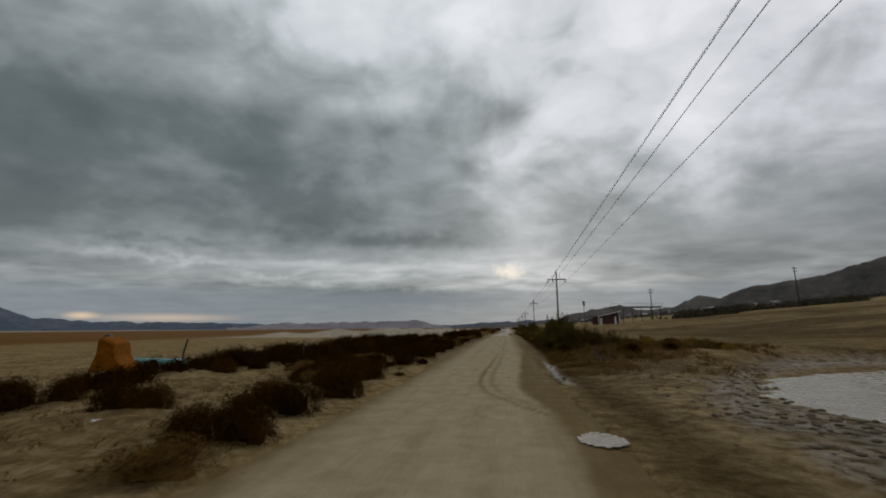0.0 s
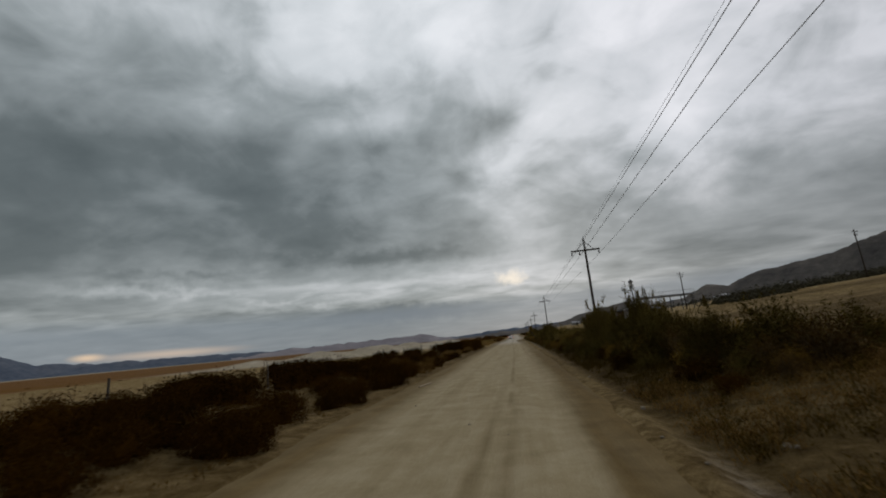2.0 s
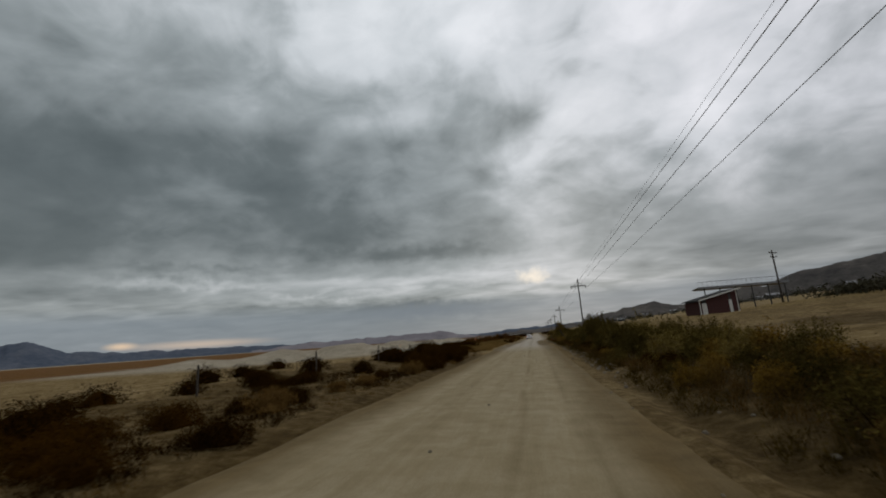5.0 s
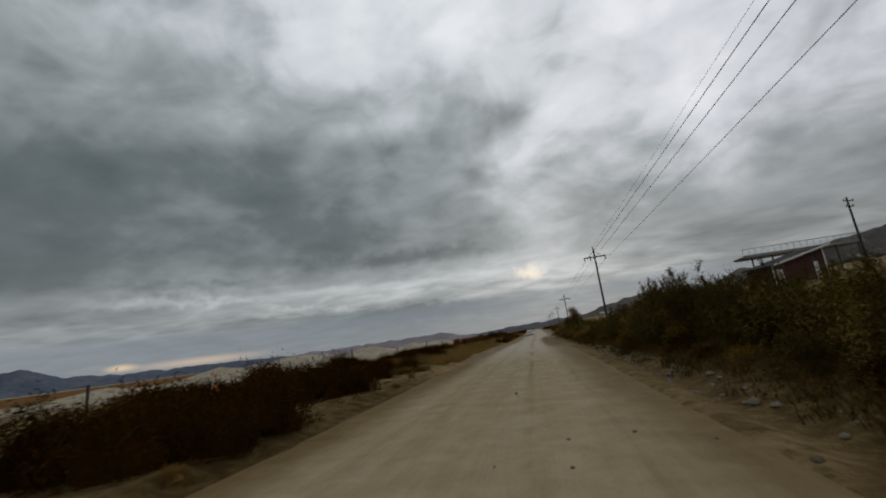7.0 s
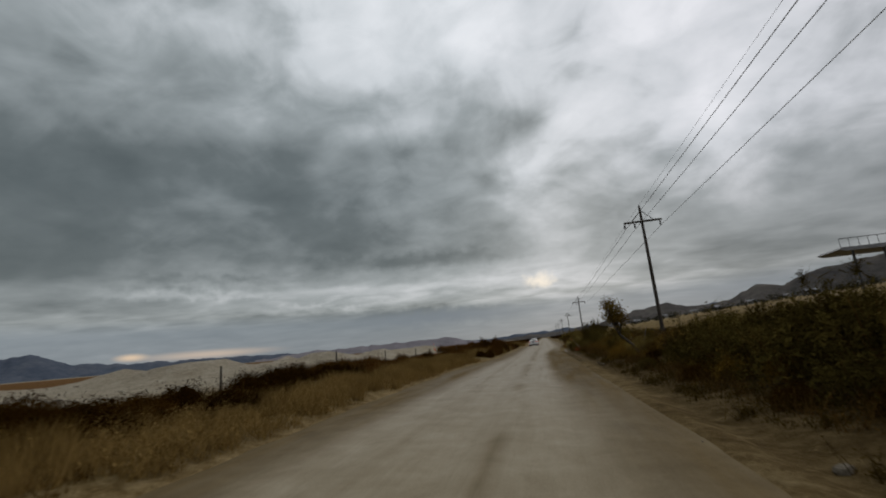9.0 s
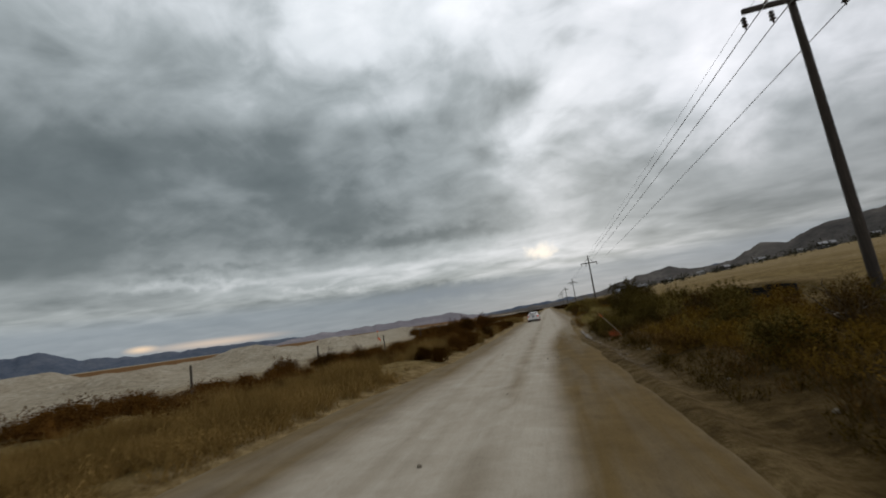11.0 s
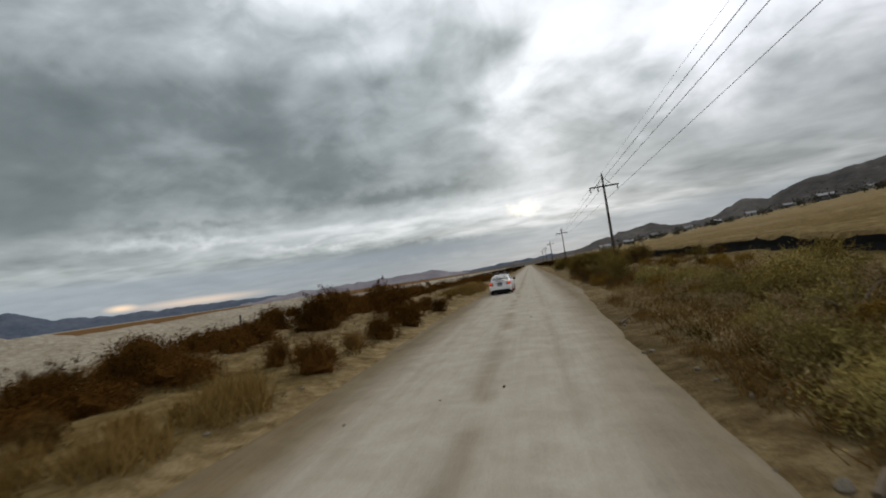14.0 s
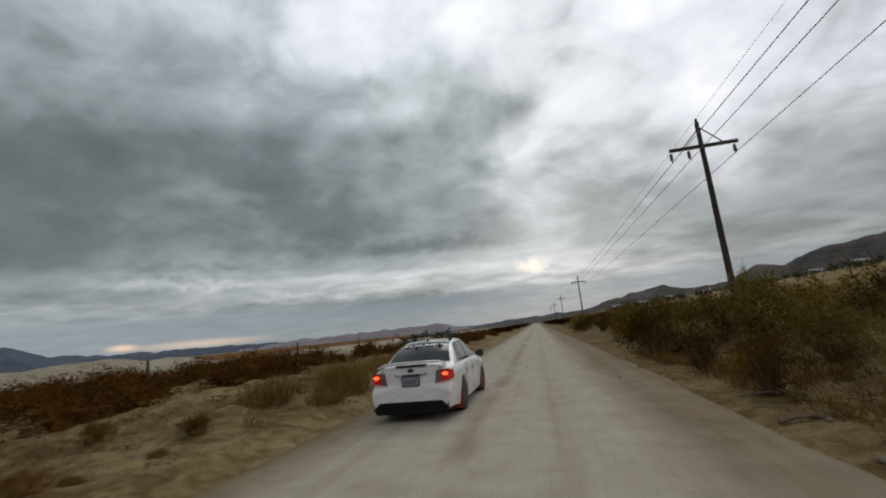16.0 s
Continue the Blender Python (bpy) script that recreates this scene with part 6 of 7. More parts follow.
posts = [(-13.2 + 0.3 * math.sin(i * 1.7), 17 + i * 9.6) for i in range(1, 27)]
fence_post(-15.2, 18.9, 1.5, 0.22)
for i, (x, y) in enumerate(posts):
    fence_post(x, y, 1.35 + 0.12 * math.sin(i * 2.3), 0.06 * math.sin(i * 3.1))


def orange_hopper(x, y):
    t = thing("steel_hopper", "rusty orange steel hopper standing among the shrubs", "hopper", pose(x, y, float(land_at(x, y)) - 0.25, 0, 0, 20) @ Matrix.Scale(0.86, 4, (0, 0, 1)))
    side = ((-0.72, 0.0), (-0.56, 0.7), (-0.4, 1.3), (-0.4, 1.95), (-0.2, 2.08), (0.3, 1.72), (0.42, 1.05), (0.66, 0.66), (0.95, 0.42), (1.0, 0.0))
    part("body", Shape().rings([[(x_ * k, d_, z_ * k) for x_, z_ in side] for d_, k in ((-0.8, 0.93), (-0.66, 1.0), (0.66, 1.0), (0.8, 0.93))]), M_ORANGE, t)
    for d_ in (-0.45, 0.45):
        part("rib", Shape().tube([(-0.66, d_, 0.42), (-0.43, d_, 1.32), (-0.43, d_, 1.9)], 0.05, 6), M_ORANGE, t)
    part("spout", Shape().tube([(-0.2, 0, 1.8), (-0.3, 0, 1.98), (-0.42, 0, 2.14)], 0.17, 12), M_STEEL, t, "dark steel spout")
    return t


orange_hopper(-18.6, 18.6)
pipe = thing("culvert_pipe", "length of teal plastic pipe lying on the sand", "pipe", pose(-17.9, 19.8, 0.0, 0, 0, 0))
px = [(-2.4, 0.3, 0.62), (2.3, -0.4, 0.62)]
part("pipe_wall", Shape().tube(px, 0.16, 16, caps=False), M_TEAL, pipe, "", True)
part("collar", Shape().tube([(1.7, -0.31, 0.62), (2.35, -0.41, 0.62)], 0.185, 16, caps=False), M_PALETEAL, pipe, "faded pipe collar", True)
for u in (0.15, 0.8):
    part("bearer", Shape().box((-2.4 + 4.7 * u, 0.3 - 0.7 * u, 0.22), (0.2, 0.5, 0.5), bevel=0.03), M_WOOD, pipe)

# ---- things on the bench ----
def street_lamp(x, y, top):
    base = float(land_at(x, y))
    h = top - base
    t = thing("street_lamp", "black lantern lamp post standing behind the bushes", "street lamp", pose(x, y, base))
    part("base", Shape().lathe([(0.17, -0.05), (0.17, 0.12), (0.12, 0.2), (0.1, 0.75), (0.06, 0.85)], 14), M_STEEL, t, "", True)
    part("post", Shape().tube([(0, 0, 0.8), (0, 0, h - 0.85)], [0.055, 0.042], 10), M_STEEL, t, "", True)
    part("collar", Shape().lathe([(0.045, h - 0.9), (0.1, h - 0.82), (0.13, h - 0.7), (0.09, h - 0.68)], 12), M_STEEL, t, "", True)
    lantern = part("lantern", Shape().lathe([(0.09, h - 0.68), (0.18, h - 0.28), (0.0, h - 0.27)], 6), M_LENS, t, "pale glass lantern")
    for k in range(6):
        a = k * math.pi / 3
        part("glazing_bar", Shape().tube([(0.093 * math.cos(a), 0.093 * math.sin(a), h - 0.69), (0.185 * math.cos(a), 0.185 * math.sin(a), h - 0.27)], 0.012, 5), M_STEEL, lantern)
    part("hood", Shape().lathe([(0.24, h - 0.29), (0.22, h - 0.25), (0.1, h - 0.1), (0.03, h - 0.06), (0.03, h - 0.02), (0.0, h)], 12), M_STEEL, t, "", True)


street_lamp(11.6, 68.2, 6.1)


def red_shed():
    x, y = 28.1, 141.8
    base = float(land_at(x + 2, y))
    t = thing("shed", "red boarded shed with white trim and a sloping roof", "shed", pose(x, y, base - 0.18, 0, 0, 14.7))
    w, d = 6.9, 4.2
    wall = part("wall_frame", Shape().prism([(0.06, 0.06, 0), (w - 0.06, 0.06, 0), (w - 0.06, 0.06, 4.18), (0.06, 0.06, 2.5)], (0, d - 0.12, 0)), M_DARKWALL, t)
    i = 0
    while i * 0.2 < w - 0.05:
        bx = i * 0.2 + 0.1
        if not (0.35 < bx < 1.25 or 5.3 < bx < 5.9):
            part("board", Shape().box((bx, -0.02, 1.25 + (bx / w) * 0.85), (0.188, 0.04, 2.5 + (bx / w) * 1.7), bevel=0.006), M_REDWOOD, wall)
        i += 1
    for k in range(int(d / 0.2)):
        part("board", Shape().box((w + 0.02, k * 0.2 + 0.1, 2.1), (0.04, 0.188, 4.2), bevel=0.006), M_REDWOOD, wall)
        part("board", Shape().box((-0.02, k * 0.2 + 0.1, 1.2), (0.04, 0.188, 2.4), bevel=0.006), M_REDWOOD, wall)
    part("door", Shape().box((0.8, -0.04, 1.05), (0.85, 0.05, 2.1), bevel=0.01), M_TRIM, t, "white boarded door")
    part("door", Shape().box((5.6, -0.04, 1.25), (0.55, 0.05, 2.5), bevel=0.01), M_TRIM, t, "white boarded door")
    for cx in (0.02, w - 0.02):
        part("corner_trim", Shape().box((cx, -0.05, 1.25 + cx * 0.123), (0.16, 0.07, 2.5 + cx * 0.246), bevel=0.01), M_TRIM, t)
    win = part("window", Shape().box((w + 0.05, 2.0, 2.3), (0.05, 1.3, 1.0), bevel=0.01), M_TRIM, t, "white-framed window")
    part("pane", Shape().box((w + 0.08, 2.0, 2.3), (0.02, 1.05, 0.75)), M_GLASS, win)
    part("roof", Shape().prism([(-0.5, -0.7, 2.5), (w + 0.5, -0.7, 4.3), (w + 0.5, -0.7, 4.45), (-0.5, -0.7, 2.65)], (0, d + 0.9, 0)), M_DARKROOF, t, "dark felt sloping roof")
    part("fascia", Shape().prism([(-0.52, -0.74, 2.46), (w + 0.52, -0.74, 4.27), (w + 0.52, -0.74, 4.5), (-0.52, -0.74, 2.69)], (0, 0.05, 0)), M_TRIM, t, "white roof edge board")
    return t


red_shed()


def canopy():
    """The long roof with a railing that shows over the shed."""
    x, y = 38.5, 171.0
    base = float(land_at(x + 8, y))
    h = 8.0 - base
    t = thing("shelter", "long grey open-sided shelter with a railed flat roof", "shelter", pose(x, y, base, 0, 0, -6))
    part("roof", Shape().prism([(0.4, 0, h + 1.1), (18, 0, h + 1.0), (18, 0, h + 1.45), (0, 0, h + 1.6), (-0.3, 0, h + 1.35)], (0, 6, 0)), M_ROOF, t, "grey flat roof")
    for i in range(6):
        part("post", Shape().box((1.2 + i * 3.2, 0.4, h / 2 + 0.55), (0.22, 0.22, h + 1.1), bevel=0.02), M_DARKWALL, t)
    rail = part("railing", Shape().tube([(0, 0.2, h + 2.75), (18, 0.2, h + 2.6)], 0.05, 6), M_ROOF, t)
    for i in range(19):
        part("baluster", Shape().tube([(i * 1.0, 0.2, h + 1.6), (i * 1.0, 0.2, h + 2.75)], 0.035, 5), M_ROOF, rail)


canopy()


def silt_fence(y0, y1):
    """Black fabric stapled to short stakes along the foot of the field, sagging between them."""
    t = thing("silt_fence", "low black fabric silt fence sagging between wooden stakes", "fence", pose(0, 0, 0))
    ys = np.arange(y0, y1, 2.6)
    line = lambda y: 11.6 + 0.5 * math.sin(y * 0.11) + 0.02 * (y - y0)
    for y in ys:
        x = line(y)
        part("stake", Shape().box((x, y, float(land_at(x, y)) + 0.28), (0.05, 0.05, 0.8), bevel=0.008), M_WOOD, t)
    for a, b in zip(ys[:-1], ys[1:]):
        rows = []
        for u in np.linspace(0, 1, 7):
            y = a + (b - a) * u
            x = line(y)
            z = float(land_at(x, y))
            sag = 0.07 * 4 * u * (1 - u) + 0.06 * math.sin(y * 0.9)
            rows.append([(x - 0.03, y, z - 0.05), (x - 0.03 + 0.08 * math.sin(3.14 * u), y, z + 0.3), (x - 0.03, y, z + 0.66 - sag), (x - 0.02, y, z + 0.66 - sag), (x - 0.02 + 0.08 * math.sin(3.14 * u), y, z + 0.3), (x - 0.02, y, z - 0.05)])
        part("fabric", Shape().rings(rows), M_FABRIC, t, "black woven fabric")


silt_fence(151, 214)


def side_pole(x, y, top):
    base = float(land_at(x, y))
    h = top - base
    t = thing("power_pole", "tall dark wooden pole with double crossarm on the far field", "power pole", pose(x, y, base, 0, 0, 25), "poles across the field")
    part("shaft", Shape().tube([(0, 0, -0.3), (0, 0, h)], [0.2, 0.13], 9), M_WOOD, t, smooth=True)
    for z, w in ((h - 0.6, 2.2), (h - 1.5, 1.6)):
        part("crossarm", Shape().box((0, -0.15, z), (w, 0.12, 0.16), bevel=0.02), M_WOOD, t)
        for sx in (-1, 1):
            part("insulator", Shape().lathe([(0.05, 0), (0.08, 0.08), (0.05, 0.14), (0.08, 0.2), (0, 0.26)], 8, Matrix.Translation((sx * w * 0.45, -0.15, z + 0.08))), M_CERAMIC, t)


side_pole(49.9, 160.1, 15.3)
side_pole(88.8, 147.4, 20.2)


def far_house(x, y, w, d, h, turn, wall, label):
    base = float(land_at(x, y)) - 0.3
    t = thing("house", label, "house", pose(x, y, base, 0, 0, turn), "houses below the hills")
    part("wall", Shape().box((0, 0, h / 2), (w, d, h)), wall, t)
    part("roof", Shape().prism([(-w / 2 - 0.5, -d / 2 - 0.5, h), (w / 2 + 0.5, -d / 2 - 0.5, h), (w / 2 + 0.5, 0, h + d * 0.28), (-w / 2 - 0.5, 0, h + d * 0.28)], (0, 0, 0.25)), M_ROOF, t, "grey pitched roof")
    part("roof_back", Shape().prism([(-w / 2 - 0.5, d / 2 + 0.5, h), (-w / 2 - 0.5, 0, h + d * 0.28), (w / 2 + 0.5, 0, h + d * 0.28), (w / 2 + 0.5, d / 2 + 0.5, h)], (0, 0, 0.25)), M_ROOF, t)
    for k in range(3):
        win = part("window", Shape().box((-w * 0.3 + k * w * 0.3, -d / 2 - 0.03, h * 0.5), (1.3, 0.08, 1.2)), M_TRIM, t)
        part("pane", Shape().box((-w * 0.3 + k * w * 0.3, -d / 2 - 0.08, h * 0.5), (1.05, 0.04, 0.95)), M_GLASS, win)


rh = random.Random(11)
for i in range(10):
    a = 9 + i * 2.9 + rh.uniform(-0.5, 0.5)
    dist = rh.uniform(480, 680)
    far_house(math.sin(radians(a)) * dist, 130 + math.cos(radians(a)) * dist, rh.uniform(7, 13), rh.uniform(6, 9), rh.uniform(2.5, 4.2), rh.uniform(-30, 30), (M_PALEWALL, M_DARKWALL)[i % 3 == 1], ("pale low house with a grey roof below the hills", "dark barn with a grey roof below the hills")[i % 3 == 1])


def far_trees():
    rng = np.random.default_rng(17)
    s = Shape()
    for i in range(240):
        a = radians(rng.uniform(9, 62))
        dist = rng.uniform(330, 620)
        x, y = math.sin(a) * dist, 120 + math.cos(a) * dist
        w = rng.uniform(1.5, 4.0)
        at = np.array([x, y, float(land_at(x, y)) + w * 0.8]) + rng.normal(size=(40, 3)) * np.array([w * 0.6, w * 0.6, w * 0.45])
        add_leaves(s, at, rng.uniform(0.4, 1.0, 40), rng)
    return tagged(part("far_trees", s, M_FARTREE), "dark line of distant trees below the hills", "trees", kind="stuff")



def field_brush():
    """The dark belt of brush where the open field ends."""
    rng = np.random.default_rng(19)
    s = Shape()
    for i in range(330):
        u = rng.uniform(0, 1)
        x, y = 50 + 115 * u + rng.normal() * 3, 126 + 100 * u + rng.gamma(1.5, 7)
        w = rng.uniform(0.7, 1.5) * (1 + 0.5 * u)
        at = np.array([x, y, float(land_at(x, y)) + w * 0.7]) + rng.normal(size=(60, 3)) * np.array([w * 0.8, w * 0.8, w * 0.5])
        add_leaves(s, at, rng.uniform(0.2, 0.55, 60), rng)
    return tagged(part("field_brush", s, M_FARTREE), "dark belt of brush at the end of the open field", "brush", kind="stuff")


far_trees()
field_brush()


# ---- stones, clods and litter ----
def lump_mesh(seed, mat, n=7, m=5, flat=0.6):
    rng = random.Random(seed)
    rings = []
    for i in range(m):
        v = math.pi * (0.08 + 0.84 * i / (m - 1))
        rings.append([(math.sin(v) * math.cos(6.283 * k / n) * rng.uniform(0.75, 1.15), math.sin(v) * math.sin(6.283 * k / n) * rng.uniform(0.75, 1.15), -math.cos(v) * flat * rng.uniform(0.85, 1.15) + flat * 0.6) for k in range(n)])
    return Shape().rings(rings).mesh("stone_form", mat)


STONES = [lump_mesh(i, M_ROCK) for i in range(6)]
CLODS = [lump_mesh(20 + i, M_CLOD, flat=0.5) for i in range(4)]


def lay(name, meshes, x, y, r, label, cat, group, on_road=False):
    ob = new(name, meshes[rs.randrange(len(meshes))])
    z = float(road_height(np.array(x), np.array(y))) if on_road else float(land_at(x, y))
    z = max(z, float(land_at(x, y)))
    ob.matrix_world = Matrix.LocRotScale((x, y, z - 0.15 * r), Euler((0, 0, rs.uniform(0, 6.28))), (r, r * rs.uniform(0.6, 1.0), r * rs.uniform(0.8, 1.3)))
    return tagged(ob, label, cat, group)


def stones_along(y0, y1, n, edge, sign, d0, d1, r0, r1):
    for i in range(n):
        y = rs.uniform(y0, y1)
        lay("stone", STONES, float(edge(np.array(y))) + sign * rs.uniform(d0, d1), y, rs.uniform(r0, r1) * rs.uniform(0.6, 1.0), "pale grey stone lying on the road's edge", "stone", "stones along the road")


stones_along(79, 113, 112, right_edge, 1, 0.55, 1.5, 0.035, 0.13)
stones_along(30, 80, 30, right_edge, 1, 0.0, 2.0, 0.03, 0.1)
stones_along(128, 170, 30, right_edge, 1, 0.0, 2.0, 0.03, 0.09)
stones_along(166, 204, 60, right_edge, 1, -0.9, 1.8, 0.02, 0.08)
stones_along(4, 60, 12, left_edge, -1, 0.1, 2.0, 0.03, 0.09)
stones_along(165, 204, 45, left_edge, -1, 0.3, 6.0, 0.04, 0.13)
for i in range(50):
    y = rs.uniform(18, 205)
    lay("pebble", STONES, rs.uniform(-3.8, 2.2), y, rs.uniform(0.015, 0.045), "small loose pebble on the dirt road", "pebble", "pebbles on the road", True)


for x, y, r in ((-1.12, 95.1, 0.055), (-1.05, 94.6, 0.03), (-0.16, 90.2, 0.035), (-0.2, 88.9, 0.03), (1.6, 89.8, 0.03), (2.1, 88.7, 0.08), (-0.3, 144.5, 0.05), (-0.7, 169.6, 0.04)):
    lay("clod", CLODS, x, y, r, "dark dry clod of mud lying on the dirt road", "clod", "clods on the road", True)


def clod_field():
    """The churned mud beside the puddle."""
    rng = np.random.default_rng(77)
    s = Shape()
    for i in range(1300):
        x, y = 3.6 + rng.gamma(2.2, 1.9), rng.uniform(4, 24)
        k = float(in_puddle(np.array(x), np.array(y)))
        shore = math.exp(-abs(k + 0.1) * 5)
        if k > 0.4 or rng.uniform() > (0.05 + 0.9 * shore if k < 0.02 else 0.3 * shore):
            continue
        r = min(0.085, 0.015 + rng.gamma(1.6, 0.022) * (1 + 1.2 * shore))
        z = float(land_at(x, y))
        k = len(s.v)
        me = CLODS[i % 4]
        a = rng.uniform(0, 6.28)
        c, d = math.cos(a), math.sin(a)
        sx = r * rng.uniform(0.8, 1.5)
        s.v += [(x + sx * c * v.co.x - r * d * v.co.y, y + sx * d * v.co.x + r * c * v.co.y, z - 0.01 + r * 0.9 * v.co.z) for v in me.vertices]
        s.f += [tuple(k + j for j in p.vertices) for p in me.polygons]
    return tagged(part("mud_clods", s, M_CLOD), "dark clods of churned mud beside the puddle", "mud", kind="stuff")


clod_field()


# ---- the small tree at the pole ----
def small_tree(x, y, h, seed, label):
    rng = np.random.default_rng(seed)
    t = thing("tree", label, "tree", pose(x, y, float(land_at(x, y)) - 0.05))
    tips = []
    trunk = [Vector((0.95, 0, 0)), Vector((0.62, 0, h * 0.22)), Vector((0.05, -0.1, h * 0.40)), Vector((-0.22, -0.1, h * 0.6))]
    part("trunk", Shape().tube(trunk, [0.10, 0.08, 0.06, 0.04], 8), M_WOOD, t, smooth=True)
    for i in range(12):
        base = trunk[2].lerp(trunk[3], rng.uniform(0.0, 1))
        a = rng.uniform(0, 6.28)
        end = base + Vector((math.cos(a) * rng.uniform(0.2, 0.62), math.sin(a) * rng.uniform(0.2, 0.62), h * rng.uniform(0.14, 0.44)))
        mid_ = base.lerp(end, 0.5) + Vector((0, 0, 0.1))
        part("limb", Shape().tube([base, mid_, end], [0.045, 0.03, 0.012], 6), M_WOOD, t, smooth=True)
        tips += [np.array(mid_), np.array(end), np.array(end)]
    low_limb = [Vector((0.9, 0, h * 0.06)), Vector((1.15, -0.1, h * 0.26)), Vector((1.4, -0.1, h * 0.5))]
    part("limb", Shape().tube(low_limb, [0.06, 0.04, 0.015], 6), M_WOOD, t, "bare low limb", True)
    tips = np.array(tips)
    n = 3400
    at = tips[rng.integers(0, len(tips), n)] + rng.normal(size=(n, 3)) * np.array([0.16, 0.16, 0.17])
    s = Shape()
    add_leaves(s, at, rng.uniform(0.03, 0.07, n), rng)
    part("crown", s, M_WEED, t, "dull green ragged crown")
    return t


small_tree(3.85, 131.8, 3.15, 5, "small ragged tree leaning beside the power pole")


def dead_branch(x, y, seed, size):
    rng = random.Random(seed)
    t = thing("dead_branch", "bleached dead branch standing in the bank", "branch", pose(x, y, float(land_at(x, y)) - 0.03), "dead branches on the bank")
    for i in range(7):
        a = rng.uniform(-0.9, 0.9)
        p = Vector((0, 0, 0))
        pts = [p]
        d = Vector((math.sin(a), rng.uniform(-0.4, 0.4), 0.8)).normalized()
        for k in range(6):
            p = p + d * size * 0.17 + Vector((rng.uniform(-0.05, 0.05), rng.uniform(-0.05, 0.05), 0))
            d = (d + Vector((rng.uniform(-0.5, 0.5), rng.uniform(-0.5, 0.5), rng.uniform(-0.4, 0.1)))).normalized()
            pts.append(p)
        part("twig", Shape().tube(pts, [0.026 * size, 0.022 * size, 0.017 * size, 0.013 * size, 0.01 * size, 0.007 * size, 0.003], 5), M_STICK, t)
    return t


M_STICK = plain("bleached_wood", (0.07, 0.05, 0.03), (0.18, 0.135, 0.09), 0.9, scale=5.0)
for x, y, z in ((5.2, 24.9, 1.1), (5.0, 26.6, 0.9), (6.6, 137.8, 0.9), (6.2, 139.0, 1.3), (5.3, 171.0, 0.9), (5.9, 176.5, 1.0), (6.6, 60.0, 1.0), (5.6, 151.5, 0.7), (6.0, 133.6, 0.6)):
    dead_branch(x, y, int(y * 10), z)


# ---- survey stakes with flagging ----
def flag_stake(x, y, h, lean, label):
    t = thing("survey_stake", label, "stake", pose(x, y, float(land_at(x, y)) - 0.05, 0, lean, 30), "survey stakes")
    part("lath", Shape().box((0, 0, h / 2), (0.04, 0.018, h), bevel=0.003), M_STAKE, t, "pale wooden lath")
    part("painted_tip", Shape().box((0, 0, h + 0.002), (0.044, 0.022, 0.14), bevel=0.003), M_FLAG, t, "orange painted tip")
    rows = []
    for i in range(7):
        u = i / 6
        rows.append([(0.03 + 0.22 * u, 0.05 * math.sin(u * 5 + k), h * 0.72 - 0.24 * u - 0.09 * k) for k in range(3)])
    s = Shape().rings(rows, closed=False, caps=False)
    ob = part("ribbon", s, M_FLAG, t, "orange plastic ribbon")
    m = ob.modifiers.new("thick", "SOLIDIFY")
    m.thickness = 0.004




def fallen_stake(base, top):
    """A long lath knocked over into the brush, and the torn netting at its foot."""
    x, y, z = base
    d = Vector(top) - Vector(base)
    t = thing("survey_stake", "knocked-over survey stake with an orange tip in brush", "stake", pose(x, y, z), "survey stakes")
    part("lath", Shape().tube([(0, 0, 0), d * 0.5 + Vector((0, 0, 0.01)), d], 0.018, 4), M_STAKE, t, "pale wooden lath")
    part("painted_tip", Shape().tube([d * 0.86, d * 1.002], 0.024, 4), M_FLAG, t, "orange painted tip")
    return t


fallen_stake((3.3, 150.8, float(land_at(3.3, 150.8)) + 0.02), (2.38, 150.4, 1.2))


def torn_netting(x, y):
    """Crumpled orange mesh: a few slack bands and cords."""
    s = Shape()
    for i in range(7):
        z0 = 0.06 + 0.05 * i
        s.rings([[(-0.26 + 0.08 * k + 0.02 * math.sin(i * 2 + k), 0.05 * math.sin(k * 1.7 + i * 1.3) + 0.03 * i, z0 + 0.07 * math.sin(k * 0.9 + i * 0.8) - 0.012 * k + o) for o in (0, 0.018)] for k in range(8 - i // 2)], closed=False, caps=False)
    for k in range(7):
        s.rings([[(-0.26 + 0.08 * k + 0.02 * math.sin(k) + o, 0.04 * math.sin(k * 1.7 + j) + 0.03 * j, 0.05 + 0.05 * j + 0.07 * math.sin(k * 0.9 + j * 0.8) - 0.012 * k) for o in (0, 0.016)] for j in range(7 - k // 2)], closed=False, caps=False)
    ob = part("safety_netting", s, M_NET)
    ob.matrix_world = pose(x, y, float(land_at(x, y)) - 0.02, 0, 0, 20)
    m = ob.modifiers.new("thick", "SOLIDIFY")
    m.thickness = 0.006
    return tagged(ob, "torn piece of orange safety netting in the brush", "netting")


torn_netting(2.95, 150.3)
flag_stake(-11.4, 151.5, 0.55, 10, "short survey stake with orange flagging on the sand")
flag_stake(-14.5, 163.0, 1.6, 3, "tall survey stake with an orange tip on the sand")
flag_stake(-12.5, 98.0, 1.2, 6, "survey stake with orange flagging among the shrubs")


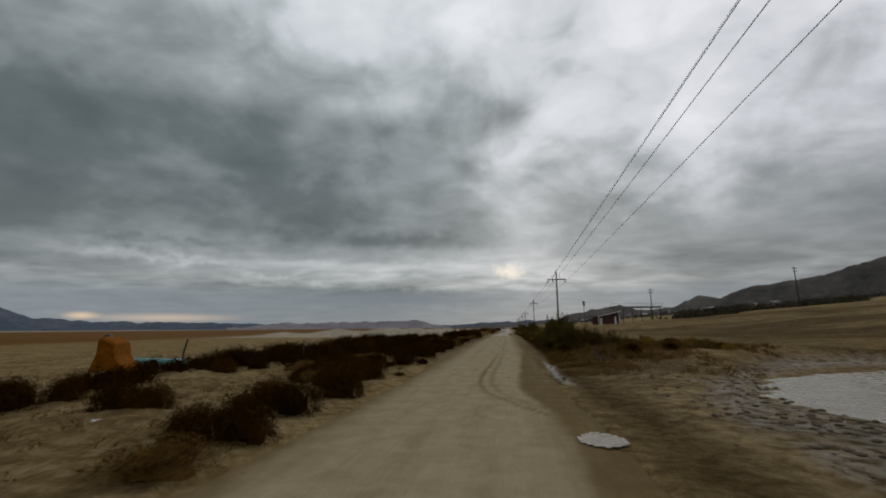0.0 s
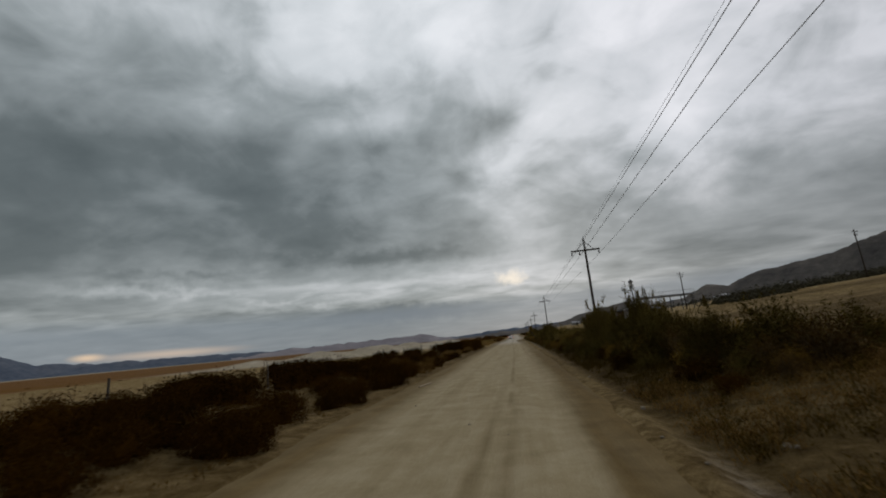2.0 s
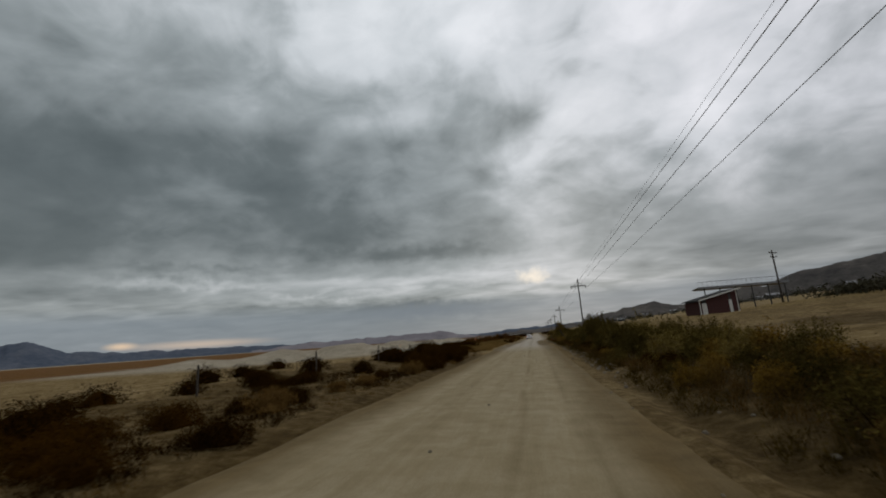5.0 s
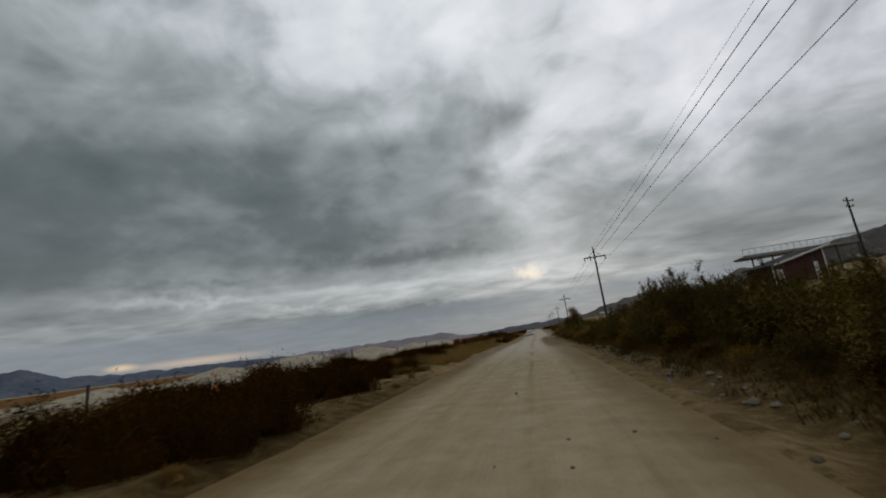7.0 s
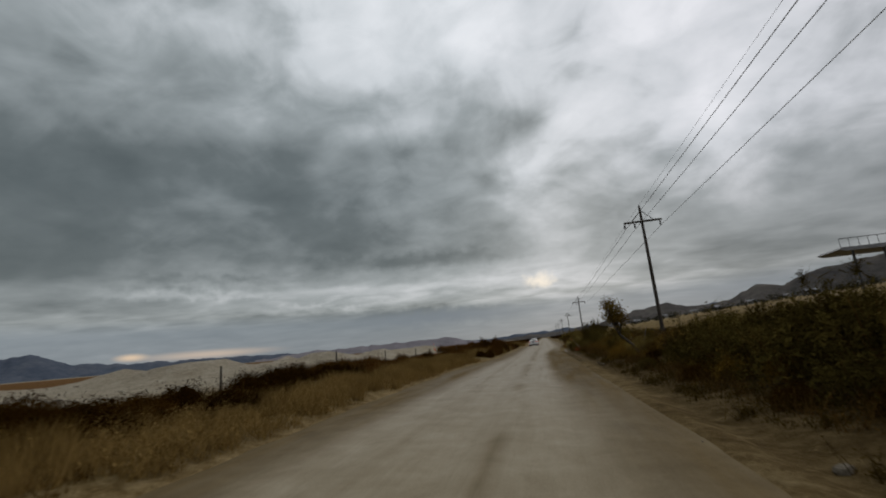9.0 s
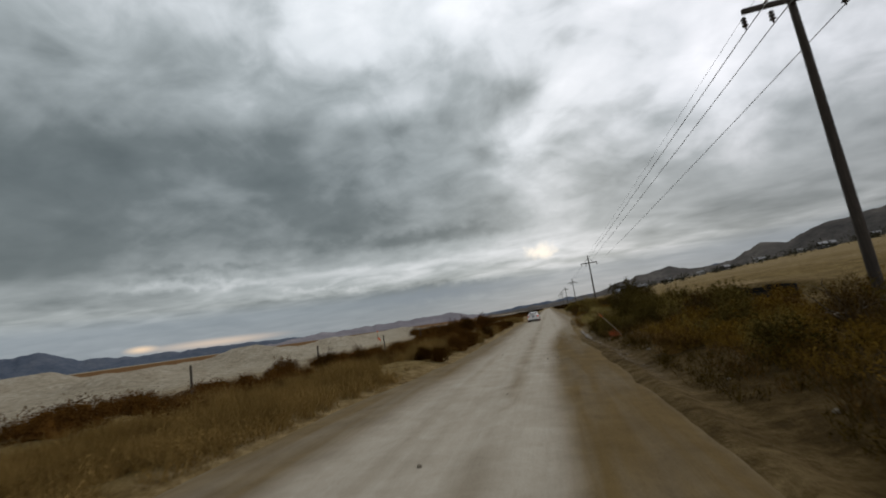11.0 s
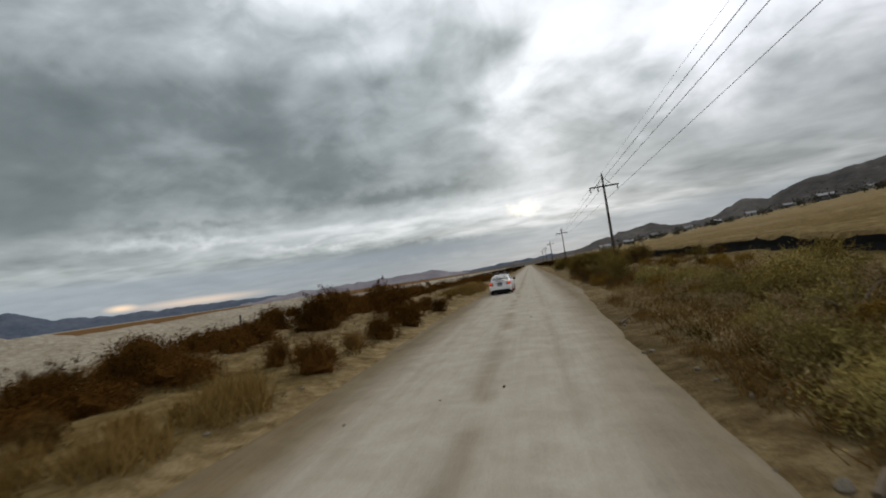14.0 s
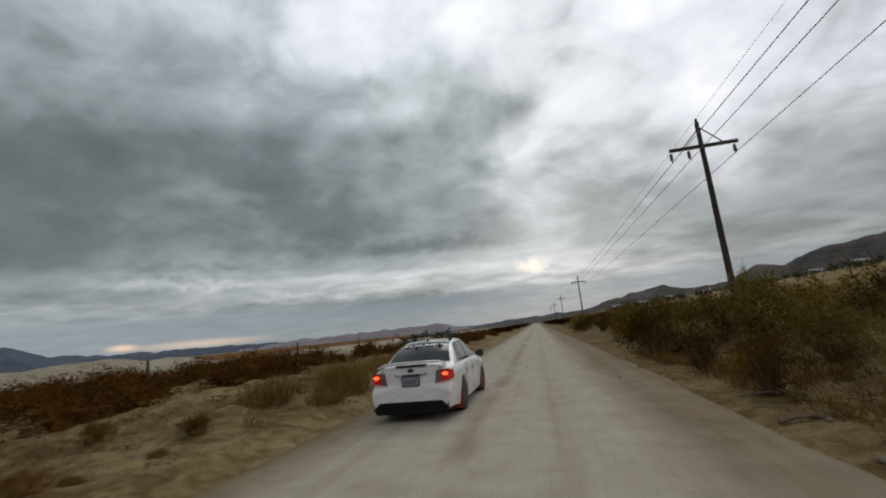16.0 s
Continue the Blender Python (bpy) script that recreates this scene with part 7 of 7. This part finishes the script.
# ---- the digger on the sand heaps ----
def digger(x, y, turn):
    base = float(land_at(x, y))
    t = thing("excavator", "small tracked excavator with raised boom on the sand heaps", "excavator", pose(x, y, base, 0, 0, turn) @ Matrix.Scale(0.36, 4))
    for sy in (-1, 1):
        part("track", Shape().rings([[(px_, sy * 1.0 + o, pz) for px_, pz in ((-1.7, 0.1), (-1.9, 0.45), (-1.6, 0.8), (1.6, 0.8), (1.9, 0.45), (1.7, 0.1))] for o in (-0.28, 0.28)]), M_STEEL, t)
    part("house", Shape().box((-0.4, 0, 1.5), (2.8, 2.3, 1.0), bevel=0.12), M_ORANGE, t, "rusty yellow engine housing")
    part("cab", Shape().box((0.5, 0.6, 2.2), (1.3, 1.0, 1.5), bevel=0.1), M_GLASS, t, "dark glazed cab")
    part("boom", Shape().tube([(0.9, -0.3, 1.7), (3.0, -0.3, 4.6), (4.6, -0.3, 4.9)], [0.24, 0.26, 0.18], 6), M_ORANGE, t)
    part("stick", Shape().tube([(4.4, -0.3, 5.2), (5.9, -0.3, 2.6)], [0.2, 0.15], 6), M_ORANGE, t)
    part("bucket", Shape().rings([[(5.6, -0.3 + o, 2.7), (6.3, -0.3 + o, 2.5), (6.4, -0.3 + o, 1.7), (5.8, -0.3 + o, 1.5), (5.4, -0.3 + o, 2.0)] for o in (-0.5, 0.5)]), M_STEEL, t)


digger(-26, 270, 200)


# ---- litter along the verges ----
M_SCRAP = plain("dirty_white_plastic", (0.4, 0.38, 0.34), (0.7, 0.68, 0.64), 0.6, scale=6.0)


def scrap(x, y, size, seed):
    rng = random.Random(seed)
    s = Shape().rings([[(size * (i - 2) * 0.5 + rng.uniform(-0.2, 0.2) * size, size * (j - 1.5) * 0.4, size * 0.5 * rng.random() + 0.02) for j in range(4)] for i in range(5)], closed=False, caps=False)
    ob = part("plastic_scrap", s, M_SCRAP)
    ob.matrix_world = pose(x, y, float(land_at(x, y)), 0, 0, rng.uniform(0, 180))
    m = ob.modifiers.new("thick", "SOLIDIFY")
    m.thickness = 0.006
    return tagged(ob, "crumpled piece of dirty white plastic on the verge", "litter", "litter on the verges")


def fallen_branch(x, y, turn, size, seed):
    rng = random.Random(seed)
    z = float(land_at(x, y))
    s = Shape()
    main = [(size * u, 0.06 * math.sin(u * 5 + seed), 0.03 + 0.05 * math.sin(u * 4)) for u in (0, 0.3, 0.6, 1.0)]
    s.tube(main, [0.035, 0.03, 0.022, 0.008], 6)
    for i in range(4):
        u = rng.uniform(0.25, 0.9)
        s.tube([(size * u, 0.02, 0.04), (size * u + rng.uniform(0.05, 0.25), rng.choice((-1, 1)) * rng.uniform(0.12, 0.3), rng.uniform(0.06, 0.25))], [0.015, 0.004], 5)
    ob = part("fallen_branch", s, M_STICK)
    ob.matrix_world = pose(x, y, z, 0, 0, turn)
    return tagged(ob, "dead branch lying on the road's shoulder", "branch", "branches on the shoulder")


M_PLANK = plain("weathered_board", (0.2, 0.15, 0.09), (0.34, 0.26, 0.165), 0.85, scale=5.0)


def plank(a, b):
    """A board lying between two spots of the verge."""
    (x0, y0), (x1, y1) = a, b
    n = math.hypot(x1 - x0, y1 - y0)
    ob = part("plank", Shape().box((n / 2, 0, 0.03), (n, 0.1, 0.04), bevel=0.008), M_PLANK)
    ob.matrix_world = pose(x0, y0, max(float(land_at(x0, y0)), float(road_height(np.array(x0), np.array(y0)))), 0, 0, math.degrees(math.atan2(y1 - y0, x1 - x0)))
    return tagged(ob, "pale weathered board lying on the road's edge", "plank")


plank((-4.45, 42.5), (-4.2, 44.0))
scrap(6.0, 53.2, 0.14, 5)
scrap(-7.0, 128.2, 0.12, 1)
scrap(-9.6, 193.5, 0.16, 2)
scrap(-8.9, 193.9, 0.09, 3)
scrap(-8.7, 8.5, 0.07, 4)
for i, (x, y, turn, size) in enumerate(((2.1, 166.0, 35, 1.1), (3.1, 193.5, 20, 0.8), (2.2, 174.8, 70, 0.6), (2.8, 131.4, 100, 0.7), (4.2, 195.0, 150, 0.9), (3.6, 191.6, 40, 0.5), (3.5, 28.6, 60, 0.8))):
    fallen_branch(x, y, turn, size, i)
